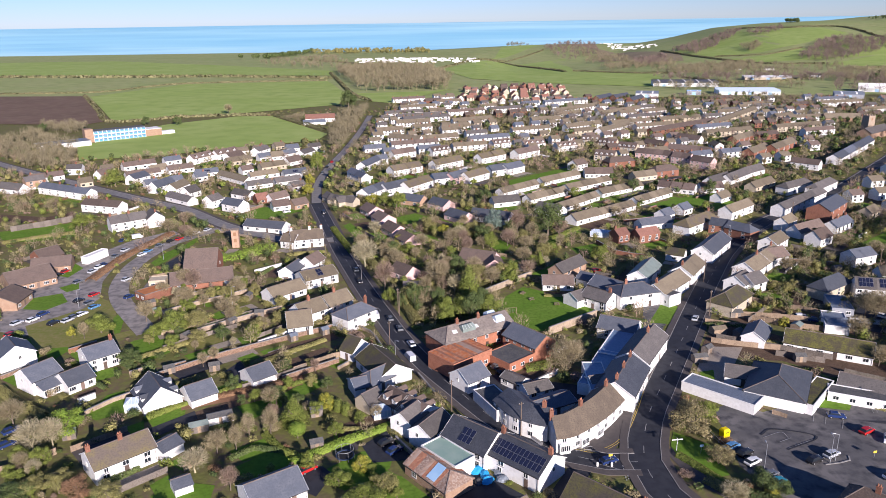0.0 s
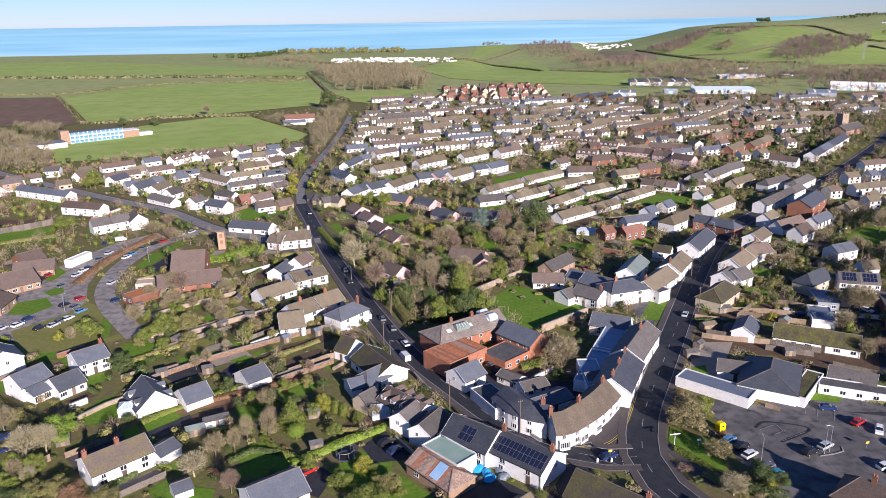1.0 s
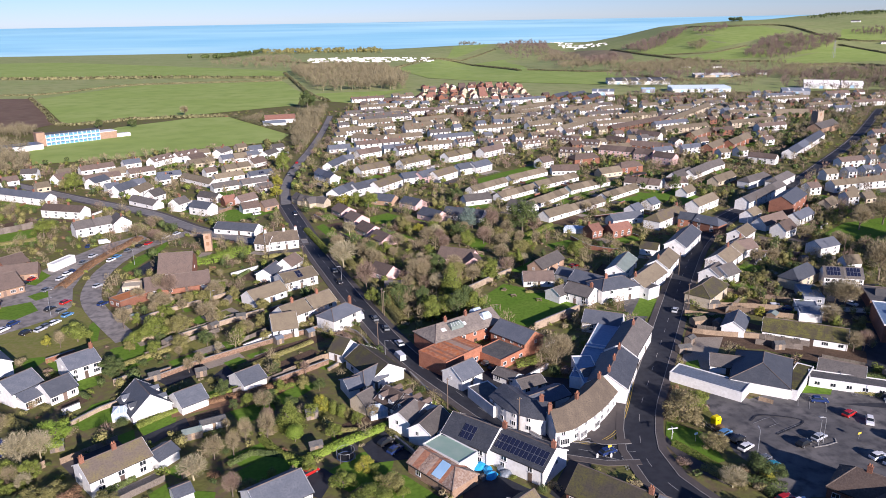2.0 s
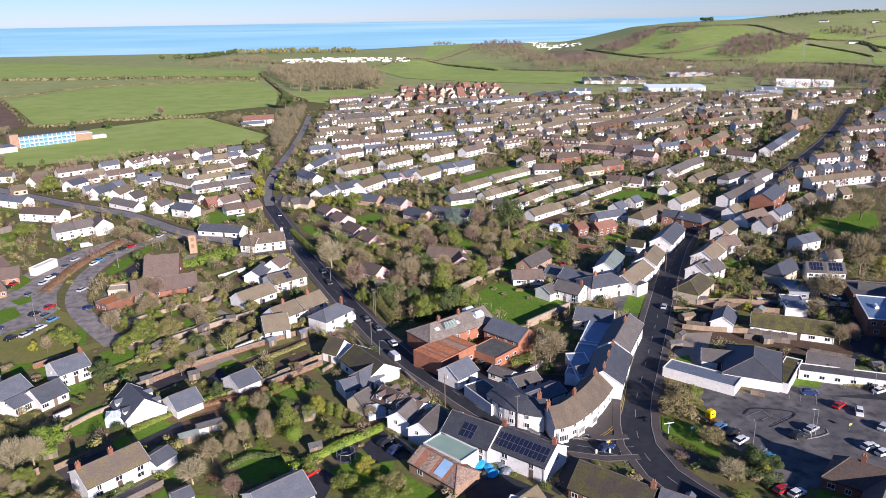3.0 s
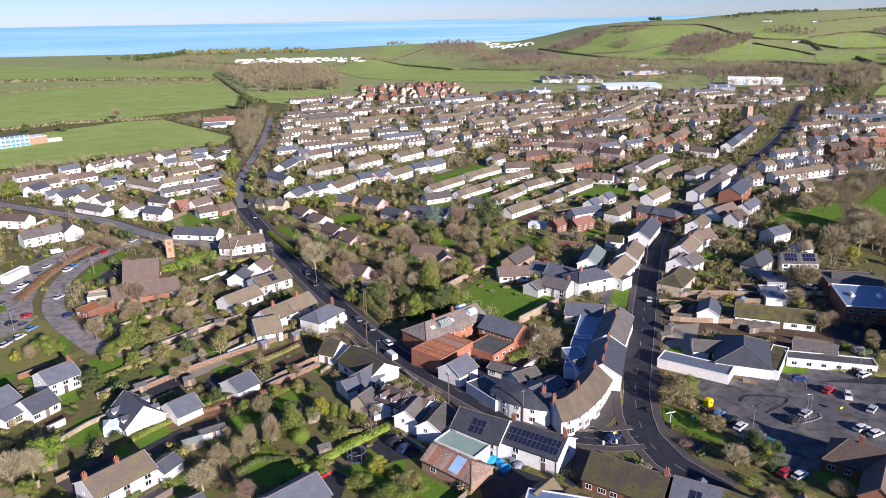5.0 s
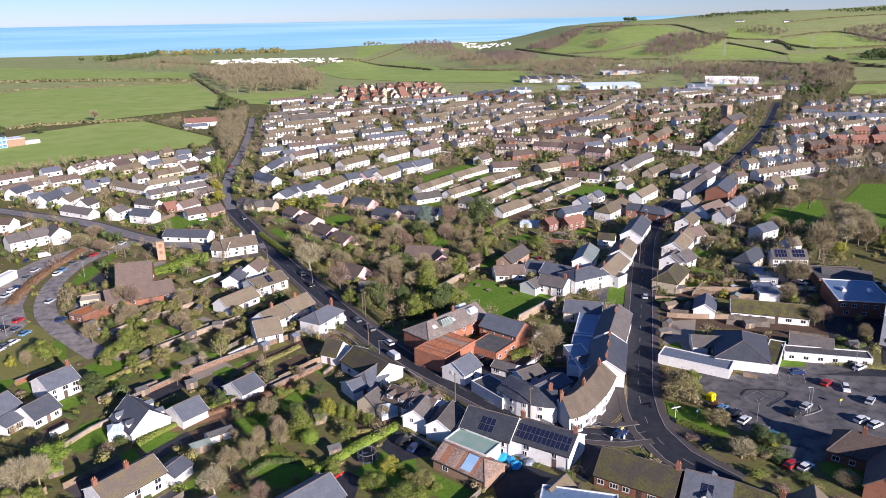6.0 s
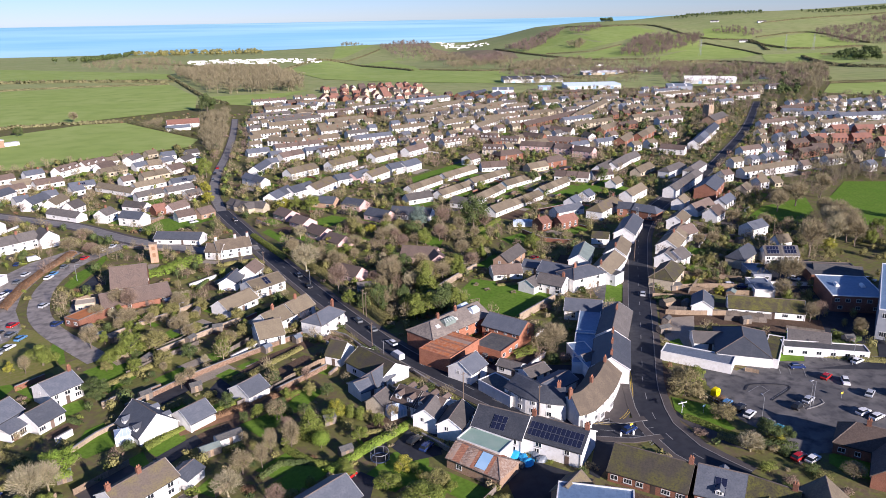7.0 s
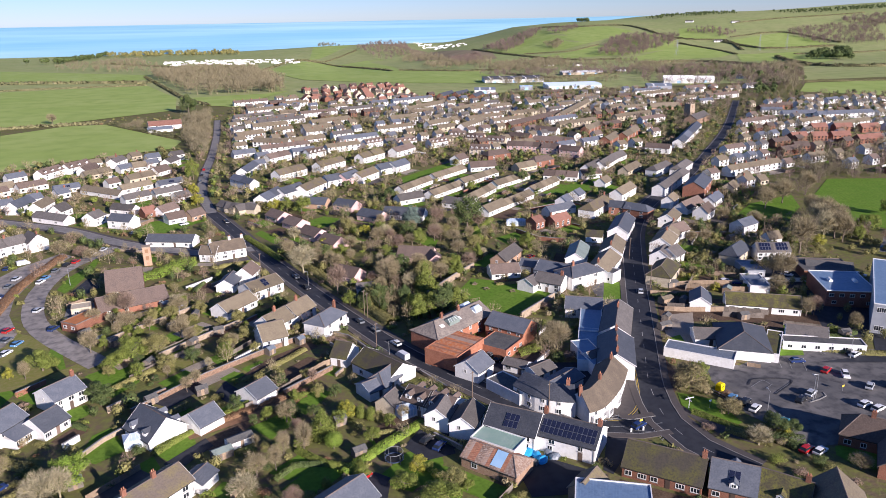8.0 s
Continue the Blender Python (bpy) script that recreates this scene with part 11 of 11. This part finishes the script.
hedge([(-79.1, 130.5), (-76.0, 133.2), (-73.7, 136.4)], 1.6, 2.2, "leaf_dark")
hedge([(-59.5, 189.3), (-52.8, 196.0), (-44.8, 203.7)], 1.2, 2.2, "leaf_olive")
patch("yard", [(-25.3, 145.8), (-19.5, 153.1), (-14.3, 147.0), (-14.4, 140.2), (-21.8, 139.1)], mat="asphalt", lift=0.07)
patch("yard", [(-40.3, 131.6), (-37.3, 134.7), (-33.0, 137.8), (-30.0, 134.8), (-32.1, 126.9)], mat="asphalt", lift=0.07)
patch("yard", [(-78.4, 152.5), (-70.0, 161.1), (-67.9, 157.3), (-75.0, 148.9)], mat="asphalt", lift=0.07)
masonry([(-17.6, 148.2), (-14.4, 143.6), (-12.6, 140.9)], 1.2, "stone")
car(-19.7, 146.6, 42, "black")
car(-17.4, 143.4, 47, "navy")
masonry([(-101.7, 164.3), (-98.9, 167.8)], 1.6, "white")
shed(-95.6, 148.6, 22, 3.0, 2.2, "timber_grey", "greenslate")
shed(-65.7, 152.2, 26, 4.5, 2.6, "timber_grey", "greenslate")
tree("dark", -97.3, 183.7, 4.0, 4.5)
car(88.8, 134.8, 19, "white")
car(90.4, 132.2, 19, "white")
car(106.7, 160.4, 43, "black")
patch("lawn", [(69.0, 121.4), (72.2, 121.8), (74.5, 113.3), (71.5, 110.9), (67.8, 115.0), (66.9, 118.6)], mat="lawn", lift=0.07)
tree("bare", 68.1, 112.7, 4.0, 6.0)
tree("dark", 60.7, 116.4, 2.5, 3.5)
tree("yellow", 61.4, 128.7, 3.2, 3.4)
tree("twiggy", 53.3, 127.4, 4.0, 5.0)
patch("yard", [(93.5, 158.0), (117.8, 151.4), (143.4, 177.4), (113.2, 172.3), (120.0, 166.1), (113.6, 158.0)], mat="asphalt", lift=0.04)
pylon(1116.2, 1615.4, 38.0)
pylon(1180.1, 1599.9, 38.0)
pylon(886.4, 1600.9, 38.0)
house(1317.9, 2275.1, 318, 25.9, 8.1, 4.0, 6.5, "white", "tile", far=True, win=0)
house(1420.5, 2172.3, 347, 25.8, 8.1, 4.0, 6.5, "white", "tile", far=True, win=0)
house(1131.4, 1813.9, 342, 21.1, 8.1, 4.0, 6.5, "white", "tile", far=True, win=0)
house(559.5, 1418.4, 2, 17.4, 8.1, 4.0, 6.5, "white", "tile", far=True, win=0)
house(513.6, 1458.8, 0, 17.6, 8.1, 4.0, 6.5, "white", "tile", far=True, win=0)
house(618.7, 959.1, 357, 12.7, 8.1, 4.0, 6.5, "white", "tile", far=True, win=0)
house(539.3, 1183.9, 358, 14.8, 8.1, 4.0, 6.5, "white", "tile", far=True, win=0)
hedge([(100.2, 170.1), (106.5, 166.7), (114.4, 162.9)], 1.6, 2.2, "leaf_olive")

left_rng = random.Random(17)
laid = 0
while laid < 42:
    px, py = left_rng.uniform(-118, -38), left_rng.uniform(178, 300)
    if not in_polygon(px, py, [(-118, 215), (-100, 190), (-72, 182), (-40, 200), (-38, 222), (-75, 275), (-95, 285), (-105, 262)]) or not clear_of(px, py, 2.0):
        continue
    laid += 1
    w, d, tilt = left_rng.uniform(2.5, 6.5), left_rng.uniform(1.5, 3.2), math.radians(42 + left_rng.uniform(-6, 6))
    c, n = math.cos(tilt), math.sin(tilt)
    plot = [(px + u * w * c - v * d * n, py + u * w * n + v * d * c) for u, v in ((-1, -1), (1, -1), (1, 1), (-1, 1))]
    if laid % 7 == 0:
        shed(px, py, math.degrees(tilt), left_rng.uniform(2.2, 3.6), 2.2, left_rng.choice(("timber", "timber_grey")), left_rng.choice(("felt", "lead", "greenslate")))
    elif laid % 7 == 3:
        masonry(plot[:2], 1.4, left_rng.choice(("stone", "white", "red_stone")))
    else:
        patch("lawn", plot, mat=left_rng.choice(("gravel", "verge", "lawn", "verge", "gravel")))

plot_rng = random.Random(31)
for k in range(26):
    px, py = plot_rng.uniform(72, 150), plot_rng.uniform(205, 285)
    if not clear_of(px, py, 3.0):
        continue
    kind = k % 5
    if kind == 0:
        shed(px, py, plot_rng.uniform(0, 90), plot_rng.uniform(2.4, 4.5), plot_rng.uniform(2.0, 3.0), plot_rng.choice(("timber", "timber_grey")), plot_rng.choice(("felt", "greenslate", "lead")))
    elif kind == 1:
        patch("lawn", [(px - 5, py - 3), (px + 5, py - 5), (px + 6, py + 3), (px - 4, py + 5)], mat="lawn")
    elif kind == 2:
        fence([(px - 8, py + 3), (px + 8, py - 3)], 1.7, plot_rng.choice(("timber", "timber_grey")))
    elif kind == 3:
        masonry([(px - 7, py + 2), (px + 9, py - 3)], 1.5, plot_rng.choice(("stone", "red_stone", "white")))
    else:
        hedge([(px - 7, py + 3), (px + 8, py - 2)], 1.8, 1.8, plot_rng.choice(("leaf", "leaf_dark", "leaf_olive")))

patch("lawn", [(86.8, 164.1), (93.6, 173.1), (98.9, 170.6), (93.5, 162.6)], mat="lawn", lift=0.08)
hedge([(98.7, 169.5), (104.9, 166.6), (112.9, 162.4)], 1.7, 2.0, "leaf_olive")

# ---- gardens round the houses, and the planting between ----
TENDED_SHARE = 0.42


def sparse(rng, x, y):
    """True where the ground is kept tidy and this plant is left out."""
    return any(in_polygon(x, y, o) for o in TENDED) and rng.random() > TENDED_SHARE


def home_gardens():
    rng = random.Random(21)
    for x, y, a, L, W in list(FOOT):
        if not (115 < y < 620) or L < 5 or L > 22 or W < 5:
            continue
        for side in (-1, 1):
            depth = rng.uniform(5, 10)
            near, far = W / 2 + rng.uniform(0.6, 1.6), W / 2 + depth
            hw = L / 2 - 0.2
            c, s = math.cos(a), math.sin(a)
            q = [(-hw, side * near), (hw, side * near), (hw, side * far), (-hw, side * far)]
            pts = [(x + u * c - v * s, y + u * s + v * c) for u, v in q]
            mid = (x - (side * (near + far) / 2) * s, y + (side * (near + far) / 2) * c)
            if not all(clear_of(px, py, 0.3) for px, py in pts + [mid]) or any(in_polygon(mid[0], mid[1], o) for o in OPEN):
                continue
            if side > 0:
                pts = pts[::1]
            patch("lawn", pts, rng.choice(("lawn", "lawn", "lawn", "soil", "pavement", "gravel")), 0.05)
            edge = [pts[3], pts[2]] if rng.random() < 0.6 else [pts[1], pts[2]]
            k = rng.random()
            if k < 0.4:
                hedge(edge, rng.uniform(1.0, 2.2), 1.3, rng.choice(("leaf", "leaf_dark", "leaf_olive", "leaf_olive")))
            elif k < 0.62:
                masonry(edge, rng.uniform(0.9, 1.7), rng.choice(("stone", "brick", "white", "red_stone")))
            elif k < 0.9 and y < 345:
                fence(edge, 1.6, rng.choice(("timber", "timber_grey", "timber_grey")))


def planting():
    rng = random.Random(11)
    mats = ["leaf", "leaf_dark", "leaf_olive", "leaf_olive", "twig", "twig", "twig_red", "leaf", "leaf_dark", "leaf_olive", "leaf_brown", "twig"]
    made = 0
    while made < 330:
        y = rng.uniform(105, 238)
        x = rng.uniform(-0.80, 0.72) * y - 10
        if not sparse(rng, x, y) and clear_of(x, y, 0.8) and not any(in_polygon(x, y, o) for o in OPEN):
            made += 1
            w = rng.uniform(1.0, 3.2)
            shrub(rng.choice(mats), x, y, w * rng.uniform(0.5, 1.0), w)
    # past those, bushes as bodies of stuff by colour
    store = {m: ([], []) for m in mats}
    made = 0
    while made < 4600:
        y = 125 + 680 * rng.random() ** 1.25
        x = rng.uniform(-0.72, 0.62) * y
        if x < -0.28 * y and y > 520:
            continue
        if (y < 205 and rng.random() < 0.6) or sparse(rng, x, y) or not clear_of(x, y, 0.5) or any(in_polygon(x, y, o) for o in OPEN):
            continue
        made += 1
        m = rng.choice(mats)
        V, F = store[m]
        w, z = rng.uniform(0.8, 2.8), ground(x, y)
        h = w * rng.uniform(0.4, 0.75)
        vs, fs = cloud(rng, [(x, y, z + h * 0.7, w * .45, w * .45, h * .6), (x + w * .4, y + rng.uniform(-.5, .5) * w, z + h * .5, w * .3, w * .3, h * .5)], 80 if y < 340 else 44, w * (0.12 if y < 340 else 0.16))
        n = len(V)
        V += vs
        F += [tuple(k + n for k in f) for f in fs]
    for m, (V, F) in store.items():
        if V:
            tagged(new("garden_bushes", raw_mesh("garden_bushes", V, F, m)), "low mixed bushes growing in the gardens", "bushes", kind="stuff")


finish_far()
home_gardens()
planting()
FAR_GARDENS = [(-110, 540), (-90, 820), (330, 900), (640, 700), (420, 500)]
GARDENS = [(-101, 138), (101, 138), (338, 552), (-390, 552)]
for mat, n, h in (("twig", 620, 6.5), ("twig_red", 300, 6.0), ("leaf_olive", 320, 4.6), ("leaf_dark", 300, 5.0), ("leaf", 240, 4.4)):
    wood(mat, GARDENS, n, h)
for mat, n, h in (("wood_far", 620, 7.5), ("wood_red", 320, 7.5), ("leaf_dark", 330, 6.0), ("leaf_olive", 300, 5.0)):
    wood(mat, FAR_GARDENS, n, h)
